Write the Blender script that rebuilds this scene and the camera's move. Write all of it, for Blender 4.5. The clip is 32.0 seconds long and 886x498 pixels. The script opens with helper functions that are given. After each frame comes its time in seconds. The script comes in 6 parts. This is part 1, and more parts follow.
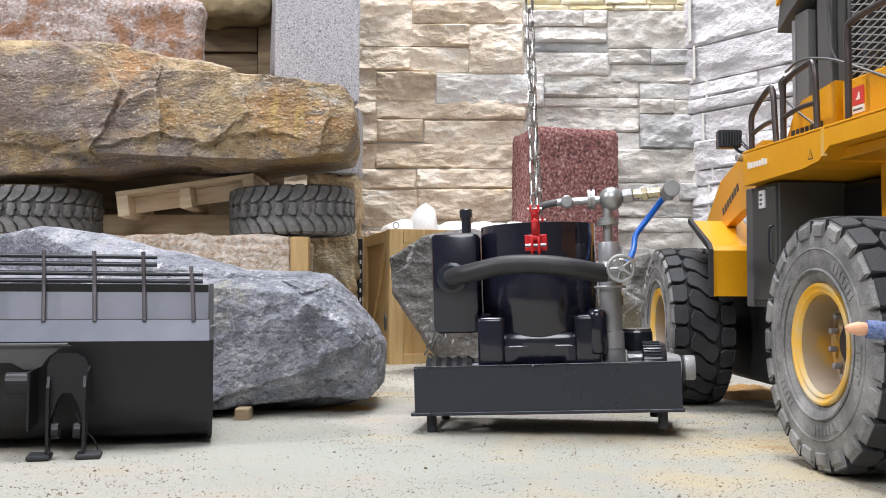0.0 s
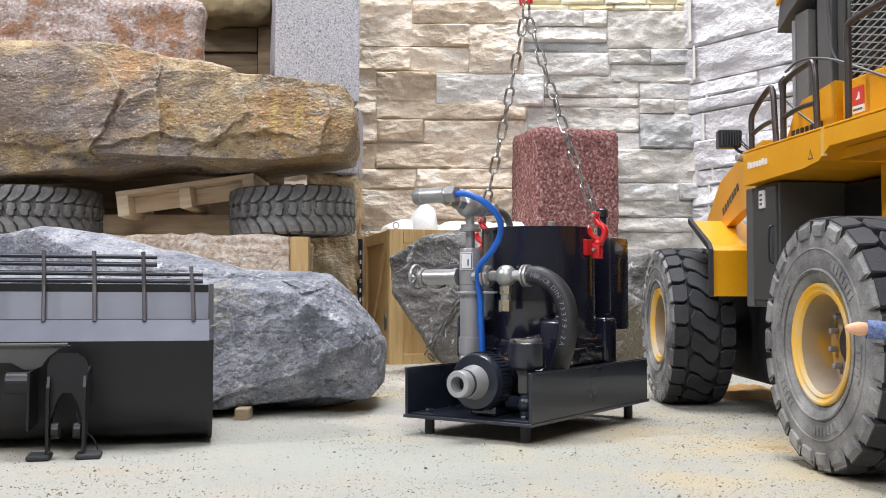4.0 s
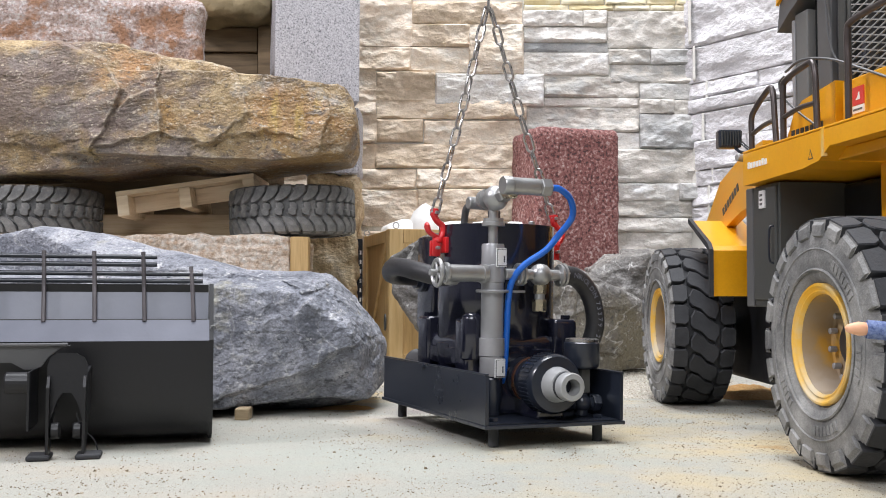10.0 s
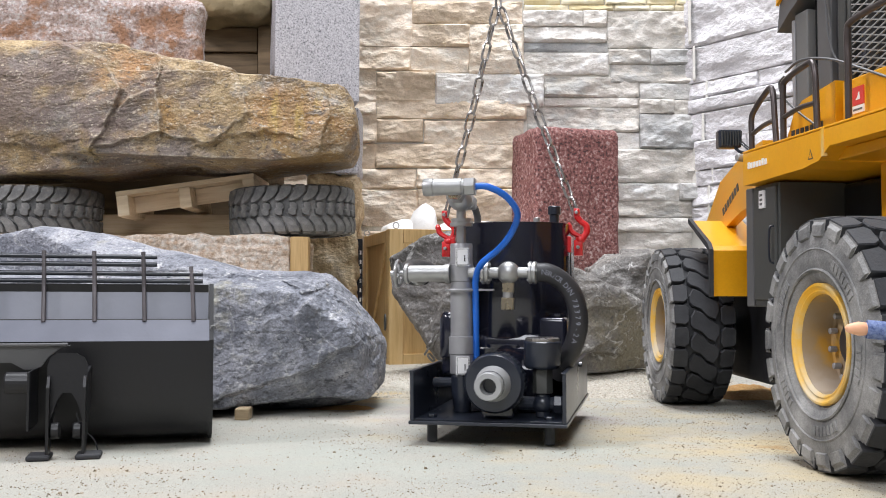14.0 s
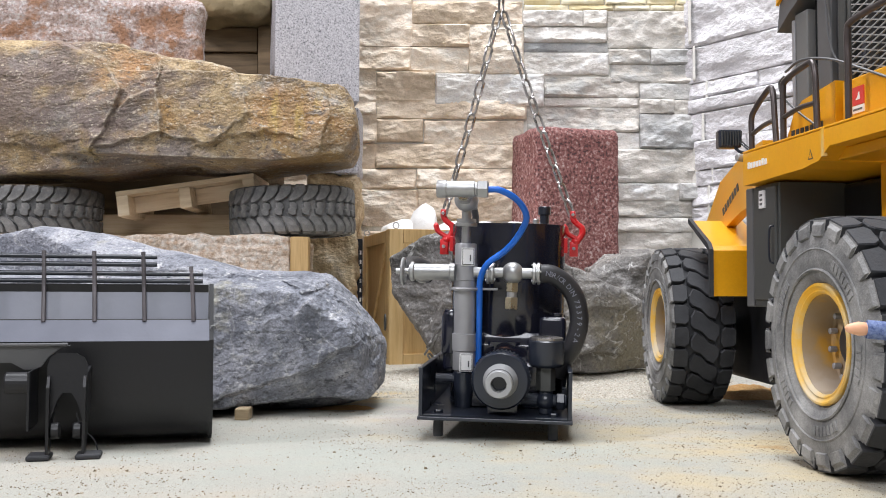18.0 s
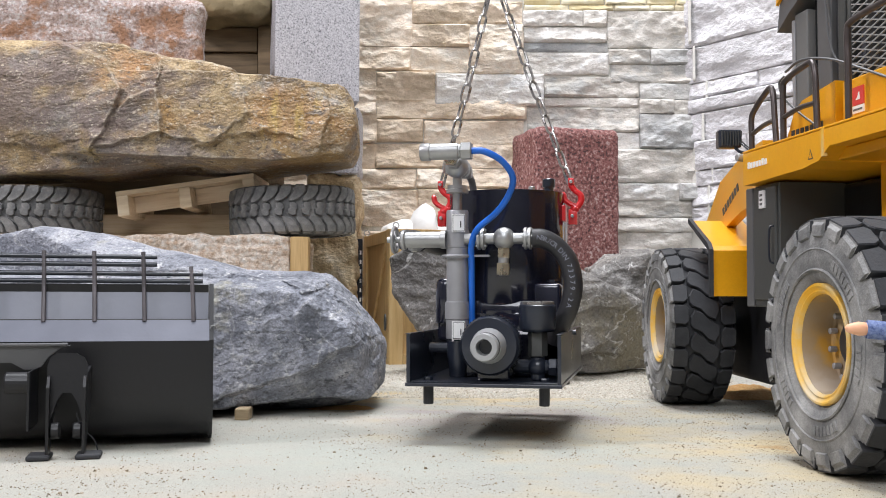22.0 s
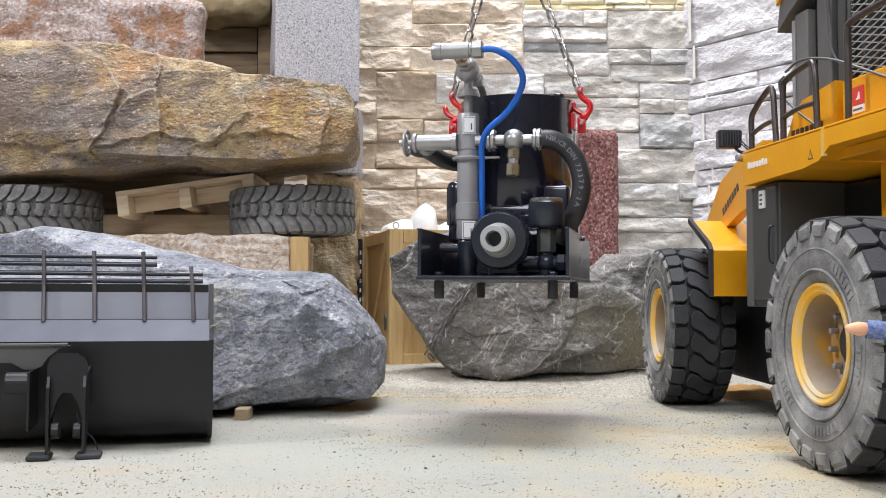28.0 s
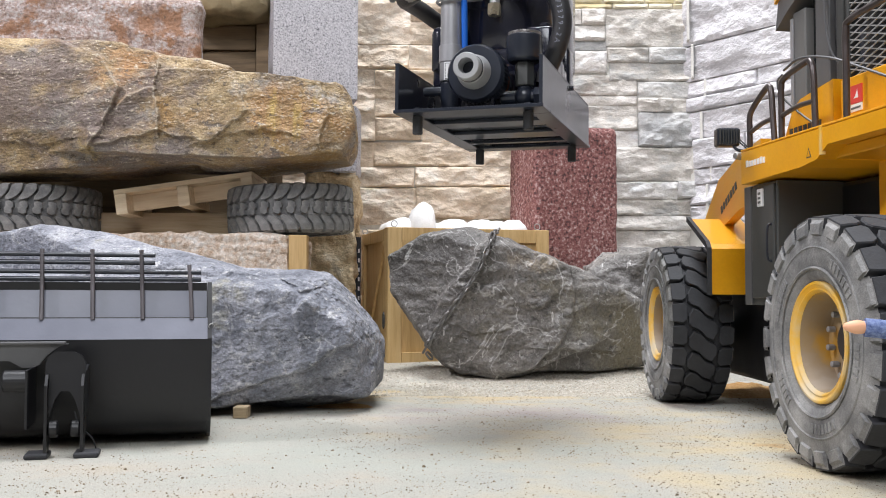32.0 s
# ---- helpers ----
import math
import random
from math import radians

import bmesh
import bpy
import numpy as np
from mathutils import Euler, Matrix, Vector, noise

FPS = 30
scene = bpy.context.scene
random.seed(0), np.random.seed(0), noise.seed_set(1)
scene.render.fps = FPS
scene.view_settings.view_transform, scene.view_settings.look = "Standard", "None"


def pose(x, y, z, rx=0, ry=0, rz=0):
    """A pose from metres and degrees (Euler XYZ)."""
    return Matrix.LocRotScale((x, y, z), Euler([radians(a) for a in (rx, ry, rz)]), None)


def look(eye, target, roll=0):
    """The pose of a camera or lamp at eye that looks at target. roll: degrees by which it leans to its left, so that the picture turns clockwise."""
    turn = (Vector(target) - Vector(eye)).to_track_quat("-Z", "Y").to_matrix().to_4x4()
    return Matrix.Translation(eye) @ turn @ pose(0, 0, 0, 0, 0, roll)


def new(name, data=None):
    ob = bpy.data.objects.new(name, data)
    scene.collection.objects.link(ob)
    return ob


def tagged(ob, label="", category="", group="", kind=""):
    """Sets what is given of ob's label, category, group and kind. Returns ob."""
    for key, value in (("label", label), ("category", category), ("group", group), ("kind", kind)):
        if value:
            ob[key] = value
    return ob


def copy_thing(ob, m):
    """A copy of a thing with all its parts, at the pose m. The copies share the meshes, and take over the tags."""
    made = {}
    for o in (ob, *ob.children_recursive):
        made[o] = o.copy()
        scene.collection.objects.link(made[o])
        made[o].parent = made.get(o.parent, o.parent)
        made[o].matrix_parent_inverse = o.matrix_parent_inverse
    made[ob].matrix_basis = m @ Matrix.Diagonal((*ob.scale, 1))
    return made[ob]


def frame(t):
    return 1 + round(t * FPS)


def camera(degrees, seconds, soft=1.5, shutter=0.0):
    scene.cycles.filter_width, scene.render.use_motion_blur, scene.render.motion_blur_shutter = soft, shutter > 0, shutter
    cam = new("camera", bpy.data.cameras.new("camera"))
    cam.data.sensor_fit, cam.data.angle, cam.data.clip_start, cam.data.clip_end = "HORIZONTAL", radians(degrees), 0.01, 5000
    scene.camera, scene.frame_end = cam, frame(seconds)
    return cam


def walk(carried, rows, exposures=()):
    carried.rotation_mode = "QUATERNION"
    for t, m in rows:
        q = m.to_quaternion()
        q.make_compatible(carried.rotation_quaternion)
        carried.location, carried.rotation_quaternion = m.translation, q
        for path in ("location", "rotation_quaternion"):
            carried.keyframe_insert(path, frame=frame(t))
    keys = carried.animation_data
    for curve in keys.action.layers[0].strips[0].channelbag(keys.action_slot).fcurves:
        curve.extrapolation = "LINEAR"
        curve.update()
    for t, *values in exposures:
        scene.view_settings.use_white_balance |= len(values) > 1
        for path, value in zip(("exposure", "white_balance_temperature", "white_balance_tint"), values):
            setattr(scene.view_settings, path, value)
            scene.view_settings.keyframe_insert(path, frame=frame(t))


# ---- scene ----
# A display of scale models: a hydraulic unit on a chain, a wheel loader, a bucket and stones.
EYE = (0.0, 0.0, 0.0912)
cam = camera(47.29, 32.0, soft=1.0, shutter=0.4)


def aim(yaw, pitch):
    return look(EYE, (math.tan(radians(yaw)), 1.0, EYE[2] + math.tan(radians(pitch))), 0.193)


walk(cam, [(0.0, aim(0, 2.713)), (31.3, aim(0, 2.713)), (31.6, aim(0.01, 2.70)), (32.0, aim(0.096, 2.617))])

# ---------------------------------------------------------------- light
world = bpy.data.worlds.new("hall_air")
scene.world = world
world.use_nodes = True
world.node_tree.nodes["Background"].inputs["Color"].default_value = (0.9, 0.95, 1.0, 1)
world.node_tree.nodes["Background"].inputs["Strength"].default_value = 0.25
scene.view_settings.exposure = 0.0


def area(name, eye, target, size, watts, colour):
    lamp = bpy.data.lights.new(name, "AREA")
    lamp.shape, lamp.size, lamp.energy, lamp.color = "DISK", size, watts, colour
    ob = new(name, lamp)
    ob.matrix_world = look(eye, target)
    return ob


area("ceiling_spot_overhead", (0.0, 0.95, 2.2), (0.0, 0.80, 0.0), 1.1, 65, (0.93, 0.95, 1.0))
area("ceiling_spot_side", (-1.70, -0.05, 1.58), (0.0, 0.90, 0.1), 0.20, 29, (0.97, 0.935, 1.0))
# unseen fill lamp added behind the eye to brighten front faces
area("front_fill_lamp", (-0.15, -0.95, 1.50), (-0.05, 0.9, 0.15), 1.1, 26, (0.915, 0.94, 1.0))

# ---------------------------------------------------------------- materials


def mat(name, stops, scale=60, rough=0.6, metal=0.0, bump=0.15, fine=400, vary=0.0, large=6.0, tint=0.25, stretch=(1, 1, 1), coat=0.0, dist=0.002, veins=(), patches=(), grit=0.0, edge=None, chip=None):
    """veins: (scale, width, colour) of thin crooked lines; patches: (scale, threshold, colour, stretch) of stains,
    toned zones and a painted shadow.
    chip: (scale, strength, distance, stretch) of sharp broken relief.
    stops: (position, colour) of a ramp over fractal grain; a larger noise shifts it, a fine one roughens the surface."""
    m = bpy.data.materials.new(name)
    m.use_nodes = True
    t = m.node_tree
    n, l = t.nodes, t.links
    b = n["Principled BSDF"]
    co = n.new("ShaderNodeTexCoord")
    mp = n.new("ShaderNodeMapping")
    mp.inputs["Scale"].default_value = stretch
    l.new(co.outputs["Object"], mp.inputs["Vector"])
    vec = mp.outputs["Vector"]
    info = n.new("ShaderNodeObjectInfo")
    if vary:
        add = n.new("ShaderNodeVectorMath")
        add.operation = "ADD"
        l.new(vec, add.inputs[0])
        l.new(info.outputs["Random"], add.inputs[1])
        vec = add.outputs[0]
    a = n.new("ShaderNodeTexNoise")
    a.inputs["Scale"].default_value, a.inputs["Detail"].default_value, a.inputs["Roughness"].default_value = scale, 6, 0.62
    l.new(vec, a.inputs["Vector"])
    c = n.new("ShaderNodeTexNoise")
    c.inputs["Scale"].default_value, c.inputs["Detail"].default_value = large, 4
    l.new(vec, c.inputs["Vector"])
    mix = n.new("ShaderNodeMath")
    mix.operation = "MULTIPLY_ADD"
    l.new(c.outputs["Fac"], mix.inputs[0])
    mix.inputs[1].default_value = tint * 2
    sub = n.new("ShaderNodeMath")
    sub.operation = "SUBTRACT"
    l.new(a.outputs["Fac"], sub.inputs[0])
    sub.inputs[1].default_value = tint
    l.new(sub.outputs[0], mix.inputs[2])
    fac = mix.outputs[0]
    if vary:
        va = n.new("ShaderNodeMath")
        va.operation = "MULTIPLY_ADD"
        l.new(info.outputs["Random"], va.inputs[0])
        va.inputs[1].default_value = vary
        sh = n.new("ShaderNodeMath")
        sh.operation = "SUBTRACT"
        l.new(fac, sh.inputs[0])
        sh.inputs[1].default_value = vary / 2
        l.new(sh.outputs[0], va.inputs[2])
        fac = va.outputs[0]
    r = n.new("ShaderNodeValToRGB")
    r.color_ramp.elements.remove(r.color_ramp.elements[1])
    r.color_ramp.elements[0].position, r.color_ramp.elements[0].color = stops[0][0], (*stops[0][1], 1)
    for p, col in stops[1:]:
        r.color_ramp.elements.new(p).color = (*col, 1)
    l.new(fac, r.inputs["Fac"])
    colour = r.outputs["Color"]

    def layer(mask, col, colour):
        mx = n.new("ShaderNodeMix")
        mx.data_type = "RGBA"
        l.new(mask, mx.inputs[0])
        l.new(colour, mx.inputs[6])
        mx.inputs[7].default_value = (*col, 1)
        return mx.outputs[2]

    for ps, lo, col, pst, *zone in patches:
        pm = n.new("ShaderNodeMapping")
        pm.inputs["Scale"].default_value = pst
        pm.inputs["Location"].default_value = (ps, lo, 0.3)
        l.new(co.outputs["Object"], pm.inputs["Vector"])
        pn = n.new("ShaderNodeTexNoise")
        pn.inputs["Scale"].default_value, pn.inputs["Detail"].default_value, pn.inputs["Roughness"].default_value = ps, 6, 0.65
        l.new(pm.outputs["Vector"], pn.inputs["Vector"])
        mr = n.new("ShaderNodeMapRange")
        mr.inputs["From Min"].default_value, mr.inputs["From Max"].default_value, mr.inputs["To Max"].default_value = lo, lo + 0.07, 0.9
        l.new(pn.outputs["Fac"], mr.inputs["Value"])
        mask = mr.outputs[0]
        if zone:
            # a patch that keeps round one spot: the noise threshold rises with the distance from it
            centre, reach, turn = zone
            pm.inputs["Rotation"].default_value = turn
            zd = n.new("ShaderNodeVectorMath")
            zd.operation = "SUBTRACT"
            l.new(co.outputs["Object"], zd.inputs[0])
            zd.inputs[1].default_value = centre
            zs = n.new("ShaderNodeVectorMath")
            zs.operation = "DIVIDE"
            l.new(zd.outputs[0], zs.inputs[0])
            zs.inputs[1].default_value = reach
            zl = n.new("ShaderNodeVectorMath")
            zl.operation = "LENGTH"
            l.new(zs.outputs[0], zl.inputs[0])
            zm = n.new("ShaderNodeMath")
            zm.operation = "MULTIPLY_ADD"
            l.new(zl.outputs["Value"], zm.inputs[0])
            zm.inputs[1].default_value = -0.16
            l.new(pn.outputs["Fac"], zm.inputs[2])
            l.new(zm.outputs[0], mr.inputs["Value"])
            mr.inputs["From Max"].default_value = lo + (0.28 if reach[2] >= 1 else 0.14)
            if reach[2] >= 1:
                pn.inputs["Detail"].default_value = 3
        colour = layer(mask, col, colour)
    for vs, wd, col in veins:
        pn = n.new("ShaderNodeTexNoise")
        pn.inputs["Scale"].default_value, pn.inputs["Detail"].default_value, pn.inputs["Distortion"].default_value = vs, 5, 0.6
        l.new(vec, pn.inputs["Vector"])
        d0 = n.new("ShaderNodeMath")
        d0.operation = "SUBTRACT"
        l.new(pn.outputs["Fac"], d0.inputs[0])
        d0.inputs[1].default_value = 0.5
        d1 = n.new("ShaderNodeMath")
        d1.operation = "ABSOLUTE"
        l.new(d0.outputs[0], d1.inputs[0])
        mr = n.new("ShaderNodeMapRange")
        mr.inputs["From Min"].default_value, mr.inputs["From Max"].default_value = wd, 0.0
        mr.inputs["To Max"].default_value = 0.75
        l.new(d1.outputs[0], mr.inputs["Value"])
        gate = n.new("ShaderNodeMath")
        gate.operation = "MULTIPLY"
        l.new(mr.outputs[0], gate.inputs[0])
        l.new(a.outputs["Fac"], gate.inputs[1])
        colour = layer(gate.outputs[0], col, colour)
    if edge:
        ge = n.new("ShaderNodeNewGeometry")
        er = n.new("ShaderNodeMapRange")
        er.inputs["From Min"].default_value, er.inputs["From Max"].default_value, er.inputs["To Max"].default_value = 0.52, 0.60, 0.75
        l.new(ge.outputs["Pointiness"], er.inputs["Value"])
        colour = layer(er.outputs[0], edge, colour)
    if grit:
        gn = n.new("ShaderNodeTexNoise")
        gn.inputs["Scale"].default_value, gn.inputs["Detail"].default_value, gn.inputs["Roughness"].default_value = fine * 2.6, 4, 0.7
        l.new(vec, gn.inputs["Vector"])
        gr = n.new("ShaderNodeMapRange")
        gr.inputs["From Min"].default_value, gr.inputs["From Max"].default_value = 0.3, 0.7
        gr.inputs["To Min"].default_value, gr.inputs["To Max"].default_value = 1 - grit, 1 + grit * 0.8
        l.new(gn.outputs["Fac"], gr.inputs["Value"])
        mu = n.new("ShaderNodeVectorMath")
        mu.operation = "SCALE"
        l.new(colour, mu.inputs[0])
        l.new(gr.outputs[0], mu.inputs["Scale"])
        colour = mu.outputs[0]
    l.new(colour, b.inputs["Base Color"])
    b.inputs["Roughness"].default_value, b.inputs["Metallic"].default_value = rough, metal
    b.inputs["Coat Weight"].default_value = coat
    rr = n.new("ShaderNodeMapRange")
    rr.inputs["To Min"].default_value, rr.inputs["To Max"].default_value = max(0.03, rough - 0.12), min(1, rough + 0.12)
    l.new(a.outputs["Fac"], rr.inputs["Value"])
    l.new(rr.outputs[0], b.inputs["Roughness"])
    if bump:
        f = n.new("ShaderNodeTexNoise")
        f.inputs["Scale"].default_value, f.inputs["Detail"].default_value = fine, 5
        l.new(vec, f.inputs["Vector"])
        h = n.new("ShaderNodeBump")
        h.inputs["Strength"].default_value, h.inputs["Distance"].default_value = bump, dist
        l.new(f.outputs["Fac"], h.inputs["Height"])
        l.new(h.outputs["Normal"], b.inputs["Normal"])
        if chip:
            cm = n.new("ShaderNodeMapping")
            cm.inputs["Scale"].default_value = chip[3]
            cm.inputs["Rotation"].default_value = (0.1, 0.25, 0.0)
            l.new(vec, cm.inputs["Vector"])
            k = n.new("ShaderNodeTexNoise")
            k.noise_type = "RIDGED_MULTIFRACTAL"
            k.inputs["Scale"].default_value, k.inputs["Detail"].default_value, k.inputs["Roughness"].default_value, k.inputs["Distortion"].default_value = chip[0], 5, 0.6, 0.4
            l.new(cm.outputs["Vector"], k.inputs["Vector"])
            h2 = n.new("ShaderNodeBump")
            h2.inputs["Strength"].default_value, h2.inputs["Distance"].default_value = chip[1], chip[2]
            l.new(k.outputs["Fac"], h2.inputs["Height"])
            l.new(h2.outputs["Normal"], h.inputs["Normal"])
    return m


def flat(c, d=0.12):
    return [(0.25, tuple(v * (1 - d) for v in c)), (0.75, tuple(min(1, v * (1 + d)) for v in c))]


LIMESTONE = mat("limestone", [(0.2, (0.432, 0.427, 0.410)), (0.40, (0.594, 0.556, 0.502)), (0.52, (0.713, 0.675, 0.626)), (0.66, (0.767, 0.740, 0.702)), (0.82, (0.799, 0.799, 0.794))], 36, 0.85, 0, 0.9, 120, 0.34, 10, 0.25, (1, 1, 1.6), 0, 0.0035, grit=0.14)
# warmer copy of LIMESTONE; stones towards the left take it
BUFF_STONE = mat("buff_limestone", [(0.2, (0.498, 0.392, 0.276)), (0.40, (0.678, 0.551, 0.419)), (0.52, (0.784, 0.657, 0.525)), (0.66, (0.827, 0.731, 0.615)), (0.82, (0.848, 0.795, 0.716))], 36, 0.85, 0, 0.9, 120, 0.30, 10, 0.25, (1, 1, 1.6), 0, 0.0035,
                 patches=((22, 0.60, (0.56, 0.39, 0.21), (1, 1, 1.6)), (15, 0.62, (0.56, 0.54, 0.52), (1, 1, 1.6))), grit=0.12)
PALE_STONE = mat("pale_stone", [(0.2, (0.484, 0.473, 0.484)), (0.5, (0.682, 0.665, 0.682)), (0.8, (0.792, 0.775, 0.792))], 36, 0.85, 0, 0.9, 150, 0.2, 10, 0.2, (1, 1, 1.4), 0, 0.0035, grit=0.12)
COOL_STONE = mat("cool_grey_limestone", [(0.2, (0.33, 0.34, 0.345)), (0.42, (0.47, 0.47, 0.465)), (0.6, (0.58, 0.57, 0.55)), (0.8, (0.70, 0.68, 0.64))], 30, 0.85, 0, 0.9, 120, 0.30, 9, 0.3, (1, 1, 1.6), 0, 0.0035, grit=0.14)
STRIP_STONE = mat("yellowish_strip_stone", [(0.3, (0.62, 0.52, 0.30)), (0.6, (0.76, 0.70, 0.54))], 50, 0.85, 0, 0.4, 300, 0.3)
PLASTER = mat("white_plaster_edge", flat((0.72, 0.70, 0.65)), 60, 0.9, 0, 0.4, 300)
SAND = mat("sand_floor", [(0.18, (0.451, 0.394, 0.293)), (0.34, (0.456, 0.422, 0.355)), (0.44, (0.442, 0.427, 0.374)), (0.60, (0.418, 0.418, 0.370)), (0.80, (0.384, 0.389, 0.355))], 14, 0.92, 0, 0.6, 900, 0, 2.6, 0.38, (1, 1.1, 1), 0, 0.003,
           patches=((14, 0.26, (0.55, 0.455, 0.28), (1, 1, 1), (0.19, 0.60, 0), (0.12, 0.17, 1), (0, 0, 0)), (16, 0.27, (0.60, 0.47, 0.27), (1, 1.4, 1), (-0.02, 0.915, 0), (0.12, 0.05, 1), (0, 0, 0)), (16, 0.30, (0.60, 0.55, 0.46), (1, 1.4, 1), (0.06, 1.06, 0), (0.22, 0.10, 1), (0, 0, 0)),
                    (60, 0.42, (0.52, 0.28, 0.13), (1, 1.5, 1), (0.165, 0.985, 0), (0.04, 0.012, 1), (0, 0, 0)), (60, 0.40, (0.46, 0.27, 0.10), (1, 1, 1), (0.205, 0.62, 0), (0.022, 0.03, 1), (0, 0, 0)),
                    (50, 0.36, (0.52, 0.30, 0.09), (1, 1, 1), (0.287, 0.955, 0), (0.05, 0.06, 1), (0, 0, 0)), (30, 0.38, (0.44, 0.28, 0.11), (1, 1.5, 1), (-0.085, 0.83, 0), (0.04, 0.02, 1), (0, 0, 0)),
                    # the purple-grey patch at (0.03, 0.80) paints the hanging unit's shadow
                    (700, 0.585, (0.17, 0.135, 0.09), (1, 1, 1)), (500, 0.61, (0.56, 0.52, 0.44), (1, 1, 1)), (40, 0.66, (0.34, 0.29, 0.22), (1, 1, 1)), (12, 0.30, (0.40, 0.345, 0.335), (1, 1.6, 1), (0.03, 0.80, 0), (0.13, 0.05, 1), (0, 0, 0)), (12, 0.30, (0.425, 0.44, 0.39), (1, 1.4, 1), (0.0, 0.60, 0), (0.16, 0.07, 1), (0, 0, 0))), grit=0.3)
GRAIN = mat("sand_grain", [(0.3, (0.07, 0.055, 0.035)), (0.45, (0.20, 0.15, 0.095)), (0.58, (0.36, 0.29, 0.20)), (0.72, (0.56, 0.50, 0.40))], 700, 0.9, 0, 0, 400, 0, 300, 0.3)
CRUMB = mat("pale_crumb", [(0.3, (0.24, 0.20, 0.14)), (0.42, (0.46, 0.42, 0.34)), (0.55, (0.60, 0.56, 0.49)), (0.7, (0.76, 0.73, 0.68))], 700, 0.9, 0, 0, 400, 0, 300, 0.3)
BROWN_ROCK = mat("ochre_brown_rock", [(0.25, (0.140, 0.092, 0.048)), (0.38, (0.241, 0.166, 0.087)), (0.50, (0.358, 0.253, 0.132)), (0.60, (0.459, 0.336, 0.179)), (0.74, (0.582, 0.470, 0.302))], 30, 0.55, 0, 0.8, 260, 0, 8, 0.46, (1, 1, 1.5), 0, 0.004,
                 veins=((15, 0.004, (0.66, 0.57, 0.44)), (24, 0.004, (0.11, 0.08, 0.06)), (9, 0.005, (0.19, 0.09, 0.04))),
                 patches=((11, 0.56, (0.33, 0.18, 0.075), (1, 1, 1)), (13, 0.53, (0.30, 0.28, 0.25), (1, 1, 1.4)), (17, 0.30, (0.205, 0.155, 0.135), (1, 1, 1.3), (-0.42, 0.98, 0.29), (0.13, 0.2, 0.07), (0, 0, 0)),
                          # grey-brown band along the lower front, golden at its right end
                          (20, 0.34, (0.25, 0.21, 0.19), (1, 1, 1.3), (-0.27, 0.98, 0.225), (0.11, 0.2, 0.022), (0, 0, 0)), (12, 0.30, (0.36, 0.22, 0.07), (1, 1, 1), (-0.12, 0.98, 0.228), (0.07, 0.2, 0.024), (0, 0, 0)),
                          (16, 0.34, (0.36, 0.20, 0.075), (1, 1, 1), (-0.17, 0.98, 0.262), (0.07, 0.2, 0.035), (0, 0, 0)), (24, 0.36, (0.40, 0.21, 0.08), (1, 1, 1), (-0.302, 0.98, 0.318), (0.035, 0.2, 0.03), (0, 0.5, 0)), (24, 0.36, (0.40, 0.24, 0.09), (1.6, 1, 0.8), (-0.268, 0.98, 0.27), (0.014, 0.2, 0.025), (0, 0, 0)),
                          (22, 0.43, (0.56, 0.39, 0.12), (2.6, 1, 0.5), (-0.145, 0.98, 0.270), (0.055, 0.2, 0.04), (0, 0.35, 0)), (30, 0.42, (0.55, 0.39, 0.13), (1, 1, 1), (-0.29, 0.98, 0.322), (0.02, 0.2, 0.014), (0, 0.5, 0)),
                          (30, 0.40, (0.56, 0.40, 0.14), (1, 1, 1), (-0.345, 0.98, 0.236), (0.016, 0.2, 0.014), (0, 0, 0)), (60, 0.66, (0.54, 0.47, 0.37), (1, 1, 2.0)), (34, 0.58, (0.14, 0.11, 0.085), (1, 1, 1.8)), (120, 0.575, (0.12, 0.09, 0.065), (1, 1, 1.8)), (100, 0.60, (0.60, 0.51, 0.38), (1, 1, 2.2)), (210, 0.60, (0.62, 0.54, 0.42), (1, 1, 1.6))), grit=0.45, edge=(0.66, 0.58, 0.45), chip=(20, 0.9, 0.008, (1, 1, 2.0)))
GREY_ROCK = mat("grey_rock", [(0.25, (0.110, 0.117, 0.142)), (0.42, (0.212, 0.223, 0.258)), (0.58, (0.320, 0.328, 0.365)), (0.75, (0.530, 0.528, 0.545))], 40, 0.8, 0, 0.9, 210, 0, 7, 0.26, (1, 1, 1.15), 0, 0.0045,
                veins=((16, 0.010, (0.62, 0.62, 0.62)),), patches=((140, 0.58, (0.10, 0.105, 0.125), (1, 1, 1.5)), (60, 0.60, (0.09, 0.095, 0.11), (1, 1, 1.6)), (90, 0.60, (0.54, 0.54, 0.55), (1, 1, 1.6)), (14, 0.60, (0.34, 0.33, 0.28), (1, 1, 1))), grit=0.4, edge=(0.58, 0.58, 0.58), chip=(28, 0.8, 0.006, (1, 1, 1.8)))
